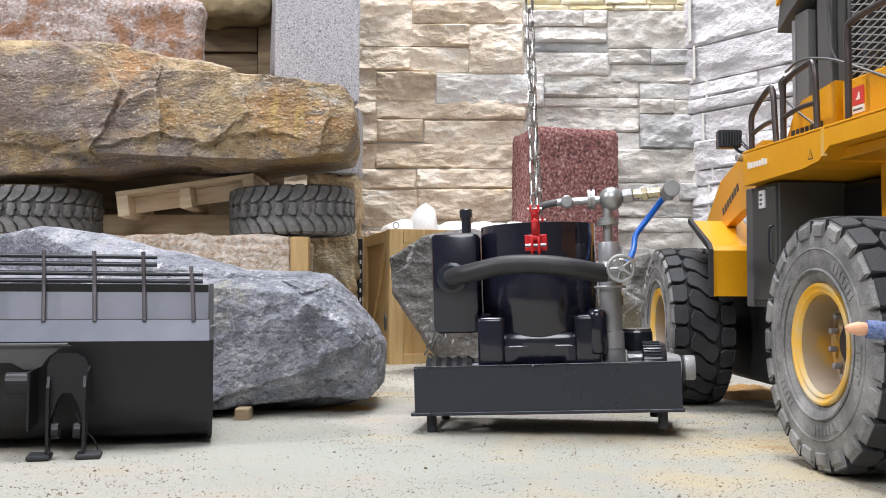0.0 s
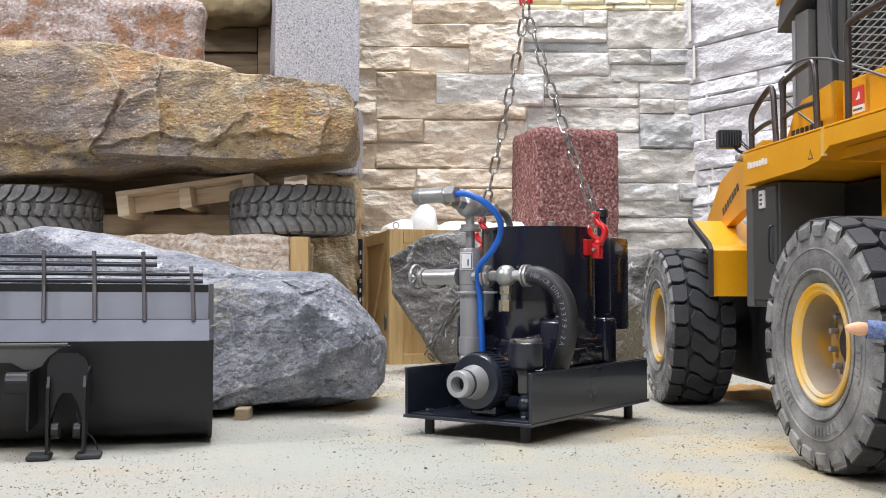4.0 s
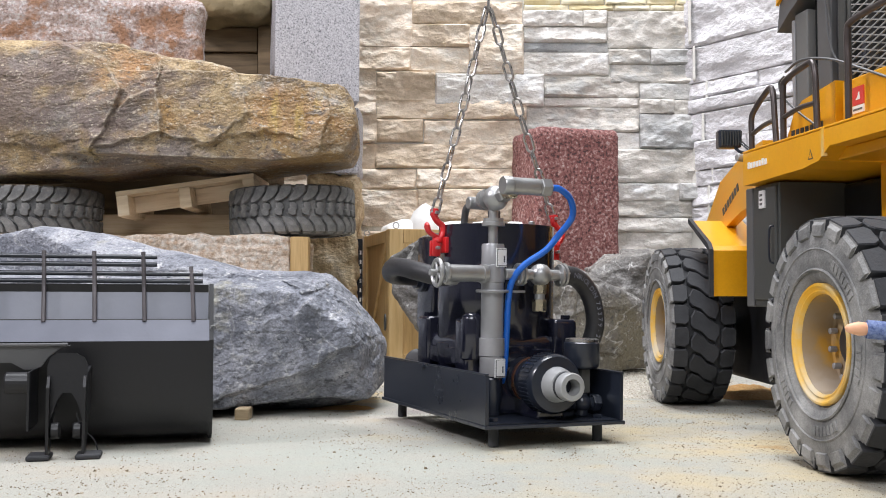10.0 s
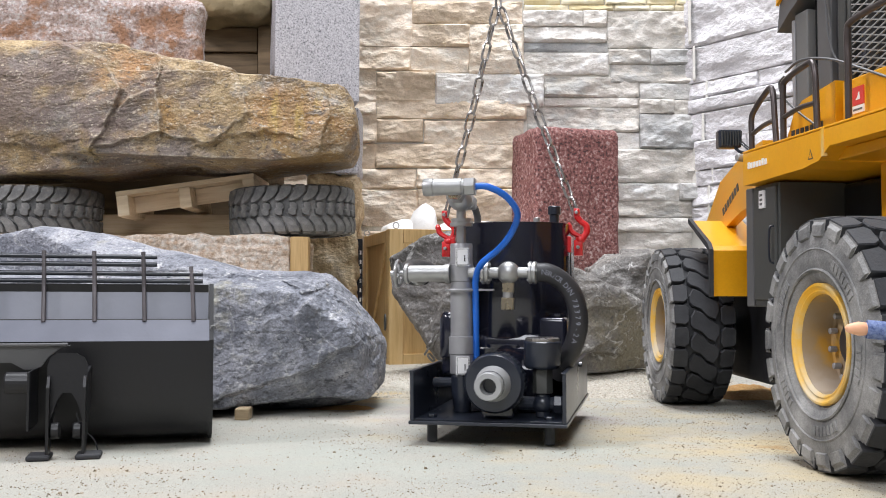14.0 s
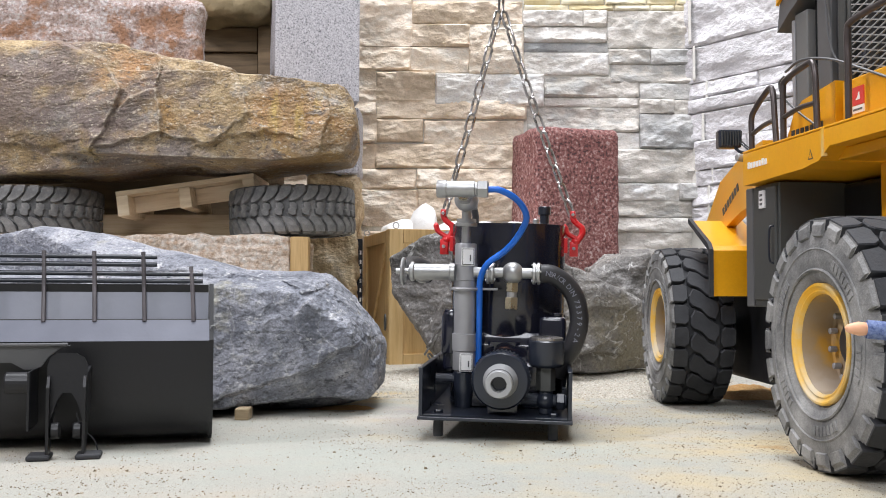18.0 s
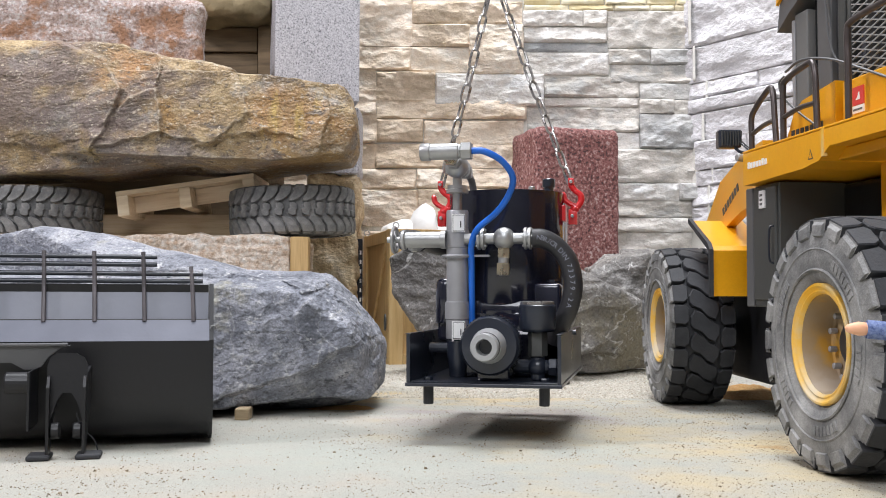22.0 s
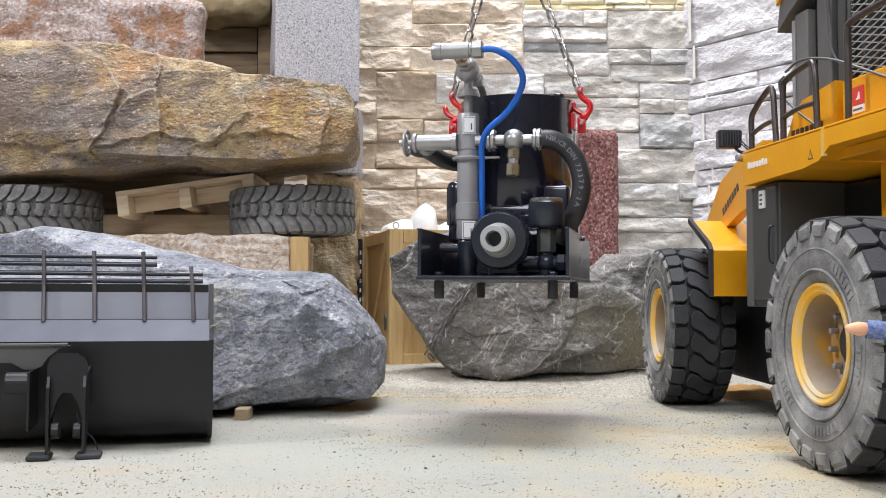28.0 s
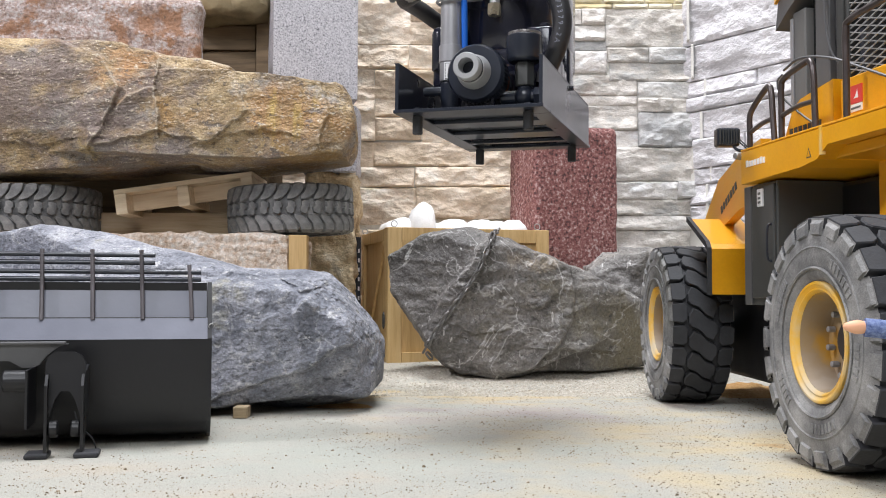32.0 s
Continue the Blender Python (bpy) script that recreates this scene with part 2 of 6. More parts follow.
SLATE = mat("dark_veined_rock", [(0.25, (0.078, 0.073, 0.068)), (0.5, (0.168, 0.158, 0.148)), (0.66, (0.241, 0.224, 0.205)), (0.80, (0.358, 0.342, 0.308))], 26, 0.55, 0, 0.9, 170, 0, 7, 0.28, (1, 1, 1), 0, 0.004,
            # darker zone at the upper left, olive brown low on the right
            veins=((13, 0.009, (0.82, 0.81, 0.79)), (30, 0.005, (0.70, 0.69, 0.67))), patches=((12, 0.28, (0.075, 0.070, 0.066), (1, 1, 1), (-0.035, 1.04, 0.115), (0.045, 0.2, 0.07), (0, 0, 0)), (70, 0.63, (0.62, 0.61, 0.59), (2, 1, 0.8)), (12, 0.36, (0.19, 0.165, 0.11), (1, 1, 1), (0.17, 1.03, 0.05), (0.08, 0.2, 0.05), (0, 0, 0)), (14, 0.40, (0.42, 0.34, 0.24), (1, 1, 1), (0.13, 1.05, 0.125), (0.06, 0.2, 0.014), (0, 0.4, 0)), (110, 0.59, (0.07, 0.065, 0.06), (1, 1, 1.6))), grit=0.42, edge=(0.46, 0.45, 0.42), chip=(20, 0.8, 0.007, (1, 1, 2.6)))
PINK = mat("pink_granite", [(0.30, (0.220, 0.154, 0.138)), (0.44, (0.385, 0.286, 0.248)), (0.54, (0.473, 0.385, 0.363)), (0.66, (0.594, 0.550, 0.539))], 240, 0.85, 0, 1.0, 300, 0, 14, 0.25, (1, 1, 1), 0, 0.003,
           patches=((22, 0.50, (0.35, 0.185, 0.105), (1, 1, 1)), (34, 0.58, (0.56, 0.53, 0.54), (1, 1, 1)), (170, 0.60, (0.17, 0.12, 0.10), (1, 1, 1))), grit=0.3)
BEIGE_GRANITE = mat("beige_granite", [(0.30, (0.42, 0.28, 0.18)), (0.46, (0.64, 0.51, 0.40)), (0.58, (0.75, 0.66, 0.57)), (0.70, (0.80, 0.76, 0.71))], 160, 0.85, 0, 1.0, 260, 0, 16, 0.28, (1, 1, 1), 0, 0.003, grit=0.25)
TAN_STONE = mat("tan_split_stone", [(0.28, (0.34, 0.23, 0.12)), (0.46, (0.58, 0.44, 0.27)), (0.60, (0.70, 0.585, 0.40)), (0.75, (0.78, 0.71, 0.59))], 34, 0.85, 0, 1.0, 160, 0, 9, 0.25, (1, 1, 1.4), 0, 0.004, grit=0.25)
ORANGE_SAND = mat("orange_sand", [(0.3, (0.42, 0.20, 0.06)), (0.55, (0.60, 0.36, 0.14)), (0.75, (0.66, 0.50, 0.28))], 500, 0.95, 0, 0.6, 1300)
GREY_GRANITE = mat("grey_granite", [(0.34, (0.10, 0.10, 0.11)), (0.42, (0.33, 0.325, 0.35)), (0.52, (0.46, 0.45, 0.485)), (0.66, (0.62, 0.61, 0.64))], 520, 0.6, 0, 0.15, 500, 0, 8, 0.06)
RED_GRANITE = mat("red_granite", [(0.36, (0.05, 0.024, 0.025)), (0.45, (0.195, 0.068, 0.062)), (0.55, (0.28, 0.125, 0.112)), (0.66, (0.50, 0.37, 0.35))], 270, 0.75, 0, 0.7, 300, 0, 8, 0.06)
OLIVE_STONE = mat("olive_brown_stone", [(0.3, (0.14, 0.11, 0.06)), (0.6, (0.32, 0.26, 0.15))], 20, 0.8, 0, 0.6, 200)
PINE = mat("light_pine", [(0.25, (0.50, 0.31, 0.12)), (0.5, (0.64, 0.43, 0.19)), (0.8, (0.72, 0.52, 0.26))], 24, 0.55, 0, 0.1, 300, 0.2, 8, 0.15, (9, 9, 0.8))
OLD_WOOD = mat("weathered_wood", [(0.25, (0.32, 0.22, 0.12)), (0.5, (0.54, 0.42, 0.27)), (0.8, (0.66, 0.55, 0.40))], 20, 0.75, 0, 0.25, 300, 0.2, 8, 0.2, (0.8, 9, 9))
DARK_WOOD = mat("dark_timber", [(0.25, (0.08, 0.055, 0.03)), (0.7, (0.20, 0.14, 0.08))], 20, 0.8, 0, 0.25, 300, 0.2, 8, 0.2, (0.8, 9, 9))
QUARTZ = mat("white_quartz", flat((0.86, 0.85, 0.84), 0.06), 40, 0.6, 0, 0.3, 200)
RUBBER = mat("black_rubber", [(0.3, (0.016, 0.017, 0.020)), (0.7, (0.042, 0.043, 0.048))], 60, 0.7, 0, 0.15, 500)
DUSTY_RUBBER = mat("dusty_rubber", [(0.25, (0.07, 0.07, 0.073)), (0.42, (0.16, 0.16, 0.16)), (0.55, (0.23, 0.228, 0.222)), (0.75, (0.36, 0.355, 0.345))], 55, 0.88, 0, 0.3, 500, 0, 16, 0.28, (1, 1, 1), 0, 0.002, patches=((20, 0.58, (0.07, 0.07, 0.075), (1, 1, 1)),), grit=0.25)
YELLOW = mat("yellow_paint", [(0.2, (0.72, 0.315, 0.004)), (0.8, (0.80, 0.385, 0.006))], 30, 0.38, 0, 0.03, 200, 0, 5, 0.2, (1, 1, 1), 0.2, patches=((150, 0.685, (0.40, 0.19, 0.03), (1, 1, 1)), (9, 0.60, (0.70, 0.34, 0.02), (1, 1, 1))), grit=0.05)
WORN_YELLOW = mat("dusty_yellow_rim", [(0.3, (0.80, 0.42, 0.02)), (0.46, (0.74, 0.43, 0.06)), (0.58, (0.66, 0.47, 0.20)), (0.75, (0.60, 0.50, 0.34))], 34, 0.6, 0, 0.1, 200, 0, 18, 0.3)
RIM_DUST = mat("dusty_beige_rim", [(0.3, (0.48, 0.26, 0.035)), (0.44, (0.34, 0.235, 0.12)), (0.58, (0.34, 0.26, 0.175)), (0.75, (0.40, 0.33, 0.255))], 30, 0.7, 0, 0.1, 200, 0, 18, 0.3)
CAB_GREY = mat("light_grey_cab_paint", flat((0.15, 0.15, 0.147)), 40, 0.45, 0, 0.05, 300)
PALE_WOOD = mat("pale_weathered_wood", [(0.25, (0.560, 0.426, 0.258)), (0.5, (0.762, 0.616, 0.426)), (0.8, (0.850, 0.739, 0.560))], 20, 0.75, 0, 0.25, 300, 0.2, 8, 0.2, (0.8, 9, 9))
SCREEN = mat("galvanised_mesh", flat((0.36, 0.36, 0.355), 0.1), 60, 0.5, 0.2, 0, 300)
DARK_GREY = mat("dark_grey_paint", flat((0.055, 0.057, 0.055)), 40, 0.45, 0, 0.05, 300)
MID_GREY = mat("mid_grey_paint", flat((0.10, 0.10, 0.102)), 40, 0.45, 0, 0.05, 300)
BLACK_STEEL = mat("black_steel", flat((0.016, 0.020, 0.031), 0.10), 12, 0.30, 0, 0.015, 350, 0, 5, 0.2, (1, 1, 1), 0.25)
TANK_PAINT = mat("gloss_blue_black_paint", flat((0.011, 0.012, 0.023), 0.15), 30, 0.20, 0, 0.01, 200, 0, 8, 0.2, (1, 1, 1), 0.5)
BUCKET_PAINT = mat("grey_black_paint", flat((0.009, 0.009, 0.011), 0.2), 30, 0.42, 0, 0.05, 300, 0, 6, 0.25)
BUCKET_STEEL = mat("blue_grey_steel", flat((0.135, 0.143, 0.18), 0.12), 30, 0.40, 0.0, 0.05, 300, 0, 6, 0.25)
GRATE_STEEL = mat("brown_grey_steel", flat((0.10, 0.09, 0.095), 0.25), 40, 0.45, 0.3, 0.08, 300)
STEEL = mat("brushed_steel", flat((0.40, 0.40, 0.40), 0.15), 60, 0.40, 0.75, 0.08, 500)
DARK_STEEL = mat("dull_dark_steel", flat((0.20, 0.195, 0.19), 0.2), 90, 0.38, 0.85, 0.05, 500)
BRONZED = mat("dark_bronzed_tube", flat((0.075, 0.062, 0.06), 0.3), 60, 0.32, 0.45, 0.04, 400)
SIDEWALL = mat("dust_grey_sidewall", [(0.25, (0.085, 0.085, 0.088)), (0.42, (0.17, 0.17, 0.17)), (0.55, (0.245, 0.243, 0.237)), (0.75, (0.36, 0.355, 0.345))], 48, 0.9, 0, 0.3, 500, 0, 16, 0.30, (1, 1, 1), 0, 0.002, patches=((26, 0.60, (0.10, 0.10, 0.105), (1, 1, 1)),), grit=0.25)
PLUG_GREY = mat("matte_grey_plug", flat((0.36, 0.365, 0.37), 0.12), 60, 0.45, 0.2, 0.03, 500)
PIPE_GREY = mat("grey_anodised", flat((0.34, 0.34, 0.355), 0.1), 60, 0.38, 0.35, 0.03, 500)
BRASS = mat("brass", flat((0.54, 0.47, 0.34), 0.12), 60, 0.28, 0.9, 0.03, 500)
CHROME = mat("chain_steel", flat((0.42, 0.40, 0.39), 0.2), 90, 0.28, 0.95, 0.05, 500)
RED = mat("red_lacquer", flat((0.62, 0.018, 0.022), 0.15), 50, 0.3, 0, 0.02, 300, 0, 8, 0.2, (1, 1, 1), 0.4)
BLUE = mat("blue_hose", flat((0.010, 0.13, 0.58), 0.1), 50, 0.4, 0, 0.02, 300)
HOSE = mat("black_hose", flat((0.022, 0.022, 0.025), 0.25), 60, 0.5, 0, 0.15, 700)
WHITE = mat("white_label", flat((0.78, 0.78, 0.78), 0.05), 60, 0.5, 0, 0, 300)
INK = mat("dark_print", flat((0.04, 0.04, 0.045), 0.05), 60, 0.5, 0, 0, 300)
STICKER = mat("red_sticker", flat((0.62, 0.06, 0.05), 0.05), 60, 0.5, 0, 0, 300)
GLASS = mat("dark_tinted_glass", flat((0.012, 0.013, 0.014), 0.1), 60, 0.08, 0, 0, 300)
SKIN = mat("pale_vinyl", flat((0.80, 0.42, 0.25), 0.05), 60, 0.5, 0, 0, 300)
CLOTH = mat("blue_knit", [(0.35, (0.05, 0.08, 0.22)), (0.65, (0.20, 0.26, 0.45))], 500, 0.9, 0, 0.4, 900)
HALL = mat("hall_paint", flat((0.34, 0.335, 0.33), 0.05), 3, 0.9, 0, 0.1, 60)

# ---------------------------------------------------------------- shaping helpers


def part(name, bm, material, parent=None, label="", smooth=False):
    me = bpy.data.meshes.new(name)
    bmesh.ops.recalc_face_normals(bm, faces=bm.faces)
    bm.to_mesh(me)
    bm.free()
    me.materials.append(material)
    if smooth:
        me.shade_smooth()
        me.set_sharp_from_angle(angle=radians(38))
    ob = new(name, me)
    ob.parent = parent
    if label:
        ob["label"] = label
    return ob


def thing(name, label, category, group="", m=None):
    ob = new(name)
    ob.empty_display_size = 0.02
    if m is not None:
        ob.matrix_world = m
    return tagged(ob, label, category, group)


def B():
    return bmesh.new()


def box(bm, x0, x1, y0, y1, z0, z1, bevel=0.0, m=None, seg=2):
    r = bmesh.ops.create_cube(bm, size=1)
    vs = r["verts"]
    bmesh.ops.transform(bm, verts=vs, matrix=Matrix.LocRotScale(((x0 + x1) / 2, (y0 + y1) / 2, (z0 + z1) / 2), None, (x1 - x0, y1 - y0, z1 - z0)))
    if bevel:
        es = list({e for v in vs for e in v.link_edges})
        r = bmesh.ops.bevel(bm, geom=es, offset=bevel, segments=seg, affect="EDGES", profile=0.5)
        vs = list({v for f in r["faces"] for v in f.verts} | {v for v in vs if v.is_valid})
    if m is not None:
        bmesh.ops.transform(bm, verts=vs, matrix=m)
    return bm


def prism(bm, pts, axis, a0, a1, m=None):
    """Extrudes an outline along an axis (0, 1 or 2); pts give the other two coordinates in order."""
    def at(p, a):
        q = list(p)
        q.insert(axis, a)
        return m @ Vector(q) if m is not None else Vector(q)
    v0 = [bm.verts.new(at(p, a0)) for p in pts]
    v1 = [bm.verts.new(at(p, a1)) for p in pts]
    bm.faces.new(v0)
    bm.faces.new(v1[::-1])
    for i in range(len(pts)):
        j = (i + 1) % len(pts)
        bm.faces.new((v0[j], v0[i], v1[i], v1[j]))
    return bm


def lathe(bm, p0, p1, profile, seg=32, caps=True):
    """Turns (distance along p0-p1, radius) round that axis."""
    p0, p1 = Vector(p0), Vector(p1)
    d = (p1 - p0).normalized()
    q = d.to_track_quat("Z", "Y").to_matrix()
    u, w = q @ Vector((1, 0, 0)), q @ Vector((0, 1, 0))
    rings = []
    for k, (s, r) in enumerate(profile):
        ring = []
        for i in range(seg):
            a = 2 * math.pi * i / seg
            ring.append(bm.verts.new(p0 + d * s + (u * math.cos(a) + w * math.sin(a)) * max(r, 1e-5)))
        rings.append(ring)
    for a, b in zip(rings, rings[1:]):
        for i in range(seg):
            j = (i + 1) % seg
            bm.faces.new((a[i], a[j], b[j], b[i]))
    if caps and profile[0][1] > 1e-4:
        bm.faces.new(rings[0][::-1])
    if caps and profile[-1][1] > 1e-4:
        bm.faces.new(rings[-1])
    return bm


def rod(bm, p0, p1, r, seg=20, chamfer=0.0):
    n = (Vector(p1) - Vector(p0)).length
    c = chamfer or min(r * 0.15, n * 0.2)
    return lathe(bm, p0, p1, [(0, r - c), (c, r), (n - c, r), (n, r - c)], seg)


def ball(bm, c, r, seg=24):
    return lathe(bm, (c[0], c[1], c[2] - r), (c[0], c[1], c[2] + r), [(r - r * math.cos(math.pi * i / 12), r * math.sin(math.pi * i / 12)) for i in range(13)], seg)


def spline(pts, n=8):
    pts = [Vector(p) for p in pts]
    q = [2 * pts[0] - pts[1]] + pts + [2 * pts[-1] - pts[-2]]
    out = []
    for a, b, c, d in zip(q, q[1:], q[2:], q[3:]):
        for i in range(n):
            t = i / n
            out.append(0.5 * (2 * b + (c - a) * t + (2 * a - 5 * b + 4 * c - d) * t * t + (3 * b - a - 3 * c + d) * t ** 3))
    return out + [pts[-1]]


def tube(bm, pts, r, seg=10, closed=False):
    pts = [Vector(p) for p in pts]
    n = len(pts)
    rings, up = [], None
    for i, p in enumerate(pts):
        a = pts[(i - 1) % n] if closed or i else p
        b = pts[(i + 1) % n] if closed or i < n - 1 else p
        d = (b - a).normalized()
        if up is None:
            up = d.orthogonal().normalized()
        up = (up - d * up.dot(d)).normalized()
        w = d.cross(up)
        rings.append([bm.verts.new(p + (up * math.cos(2 * math.pi * k / seg) + w * math.sin(2 * math.pi * k / seg)) * r) for k in range(seg)])
    for i in range(n if closed else n - 1):
        a, b = rings[i], rings[(i + 1) % n]
        off = 0
        if closed and i == n - 1:
            off = min(range(seg), key=lambda o: (a[0].co - b[o].co).length)
        for k in range(seg):
            j = (k + 1) % seg
            bm.faces.new((a[k], a[j], b[(j + off) % seg], b[(k + off) % seg]))
    if not closed:
        bm.faces.new(rings[0][::-1])
        bm.faces.new(rings[-1])
    return bm


def nut(bm, p0, p1, r):
    return lathe(bm, p0, p1, [(0, r * 0.9), (0.0006, r), ((Vector(p1) - Vector(p0)).length - 0.0006, r), ((Vector(p1) - Vector(p0)).length, r * 0.9)], 6)


def mesh_from(name, verts, faces, material, parent=None, label="", smooth=True):
    me = bpy.data.meshes.new(name)
    me.from_pydata(verts, [], faces)
    me.materials.append(material)
    if smooth:
        me.shade_smooth()
        me.set_sharp_from_angle(angle=radians(50))
    ob = new(name, me)
    ob.parent = parent
    if label:
        ob["label"] = label
    return ob


def shell(sx, hy, sz, step):
    """A closed box with a fine even grid on its wide faces and a coarse one over its depth: points and quads."""
    nx, ny, nz = max(12, int(2 * sx / step)), max(10, int(2 * hy / step / 2.6)), max(12, int(2 * sz / step))
    verts, faces, known = [], [], {}

    def at(i, j, k):
        if (i, j, k) not in known:
            known[i, j, k] = len(verts)
            verts.append((sx * (2 * i / nx - 1), hy * (2 * j / ny - 1), sz * (2 * k / nz - 1)))
        return known[i, j, k]

    for j in (0, ny):
        for i in range(nx):
            for k in range(nz):
                f = (at(i, j, k), at(i + 1, j, k), at(i + 1, j, k + 1), at(i, j, k + 1))
                faces.append(f if j == 0 else f[::-1])
    for k in (0, nz):
        for i in range(nx):
            for j in range(ny):
                f = (at(i, j, k), at(i, j + 1, k), at(i + 1, j + 1, k), at(i + 1, j, k))
                faces.append(f if k == 0 else f[::-1])
    for i in (0, nx):
        for j in range(ny):
            for k in range(nz):
                f = (at(i, j, k), at(i, j, k + 1), at(i, j + 1, k + 1), at(i, j + 1, k))
                faces.append(f if i == 0 else f[::-1])
    return verts, faces


def boulder(name, outline, y0, y1, material, label, seed=1, sub=6, rough=0.05, chips=26, soft=110, strata=0.0, slope=0.12, cells=(5.0, 13.0), also=(), bevel=0.90, under=0.80, fine=0.06, cuts=(), ledges=()):
    """A broken rock: a convex body of flat breaks round an outline (x, z), from depth y0 to y1, split into tilted facets, with rough relief.
    cuts: (normal, point) of large flat breaks; ledges: (line of (x, z), height, fade) of broken steps, proud on the left of the line."""
    rnd = random.Random(seed)
    cx = sum(p[0] for p in outline) / len(outline)
    cz = sum(p[1] for p in outline) / len(outline)
    cy, hy = (y0 + y1) / 2, (y1 - y0) / 2
    sx = max(abs(p[0] - cx) for p in outline)
    sz = max(abs(p[1] - cz) for p in outline)
    bodies = []
    for shape in (outline,) + also:
        planes = []
        for (ax, az), (bx, bz) in zip(shape, shape[1:] + shape[:1]):
            nx, nz = bz - az, ax - bx
            k = math.hypot(nx, nz)
            nx, nz = nx / k, nz / k
            h = (ax - cx) * nx + (az - cz) * nz
            for s in (-1, 1):
                t = s * slope * rnd.uniform(0.3, 1.8)
                g = math.hypot(1, t)
                planes.append((nx / g, t / g, nz / g, h * 1.02 / g))
        back = rnd.uniform(0.86, 0.94) if len(bodies) else 1.0
        for s in (-1, 1):
            planes.append((0, s, 0, hy * back))
        # the front face, an undercut below it and a bevel above
        for ny, nz, k in ((-1.0, 0.10, 0.97), (-0.72, -0.69, under), (-0.70, 0.71, bevel)):
            planes.append((rnd.uniform(-0.05, 0.05), ny, nz, (abs(ny) * hy + abs(nz) * sz * 0.9) * k))
        for _ in range(chips):
            d = Vector((rnd.uniform(-1, 1) * 0.55, -1 if rnd.random() < 0.8 else 1, rnd.uniform(-1, 1) * 0.5)).normalized()
            planes.append((d.x, d.y, d.z, (abs(d.x) * sx * 0.6 + abs(d.y) * hy + abs(d.z) * sz * 0.6) * rnd.uniform(0.72, 1.0)))
        for way, at in cuts:
            d = Vector(way).normalized()
            planes.append((d.x, d.y, d.z, d.dot(Vector(at) - Vector((cx, cy, cz)))))
        bodies.append(np.array(planes))
    verts, faces = shell(sx, hy, sz, 0.0011 if sub > 6 else 0.0025)
    dirs = np.array(verts)
    dirs /= np.linalg.norm(dirs, axis=1)[:, None]
    r = np.zeros(len(dirs))
    for pl in bodies:
        g = np.maximum(dirs @ pl[:, :3].T, 0) / pl[:, 3]
        r = np.maximum(r, (g ** soft).sum(1) ** (-1.0 / soft))
    size = (sx * sz) ** 0.5
    off = Vector((seed * 3.1, seed * 1.7, seed * 0.9))
    out = dirs * r[:, None]

    def facet(w, k):
        """Tilted flat breaks: each cell of a Voronoi pattern has a slope of its own, joined across its edges."""
        w = w + noise.noise_vector(w * 2.3) * 0.12
        ds, cs = noise.voronoi(w)
        total, e = 0.0, 0.0
        for d, c in zip(ds[:3], cs[:3]):
            g = math.exp(-k * (d - ds[0])) * (ds[3] - d)
            t = noise.cell_vector(c * 7.31) - Vector((0.5, 0.5, 0.5))
            e += g * ((w - c).dot(t) * 1.5)
            total += g
        return e / max(total, 1e-9)

    co, wob = [], []
    for p in out:
        q = Vector(p)
        if q.y > hy * 0.45:
            co.append(q + Vector((cx, cy, cz)))
            wob.append((0.0, 0.0))
            continue
        w = Vector((q.x, q.y, q.z * (1.7 if strata else 1.0)))
        e = facet(w / size * cells[0] * 0.5 + off, 14) * 1.6
        e += facet(w / size * cells[1] * 0.5 + off * 2, 12) * 0.42
        e += noise.fractal(w / size * 3 + off, 0.8, 2.1, 4) * 0.10 + noise.fractal(w / size * 18 + off, 0.6, 2.1, 5) * fine
        fl = noise.fractal(w / size * 2.2 + off * 3, 0.9, 2.0, 4) * 3.2
        fr = fl - math.floor(fl)
        fr = max(0.0, (fr - 0.70) / 0.30)
        e += (math.floor(fl) + fr * fr * (3 - 2 * fr)) * 0.15
        if strata:
            e += strata * abs(noise.noise(Vector((w.x * 14 + w.z * 30, w.y * 20, w.z * 80)) + off)) * 0.5
        co.append(q + q.normalized() * e * rough * size + Vector((cx, cy, cz)))
        g = noise.noise_vector(q * 55 + off) * 0.0032 + noise.noise_vector(q * 170 + off) * 0.0014 if ledges else Vector()
        wob.append((g.x, g.z))
    co = np.array(co)
    flat_at = co[:, (0, 2)] + np.array(wob)
    for line, high, fade in ledges:
        best = np.full(len(co), 9.0)
        side, over = np.ones(len(co)), np.zeros(len(co))
        for k, (a, b) in enumerate(zip(line, line[1:])):
            a, d = np.array(a), np.array(b) - np.array(a)
            t = (flat_at - a) @ d / (d @ d)
            e = np.linalg.norm(flat_at - a - np.clip(t, 0, 1)[:, None] * d, axis=1)
            near = e < best
            best[near] = e[near]
            side[near] = (d[0] * (flat_at[:, 1] - a[1]) - d[1] * (flat_at[:, 0] - a[0]))[near]
            past = np.zeros(len(co))
            if k == 0:
                past = np.maximum(past, -t)
            if k == len(line) - 2:
                past = np.maximum(past, t - 1)
            over[near] = (past * math.hypot(*d))[near]
        dist = np.where(side > 0, best, -best)
        step = np.clip(dist / 0.0030 + 0.5, 0, 1)
        push = high * step * step * (3 - 2 * step) * np.exp(-np.maximum(dist, 0) / fade) * np.exp(-(over / 0.012) ** 2)
        co[:, 1] -= np.where(co[:, 1] < cy, push, 0)
    ob = mesh_from(name, [tuple(p) for p in co], faces, material)
    return tagged(ob, label, "boulder")


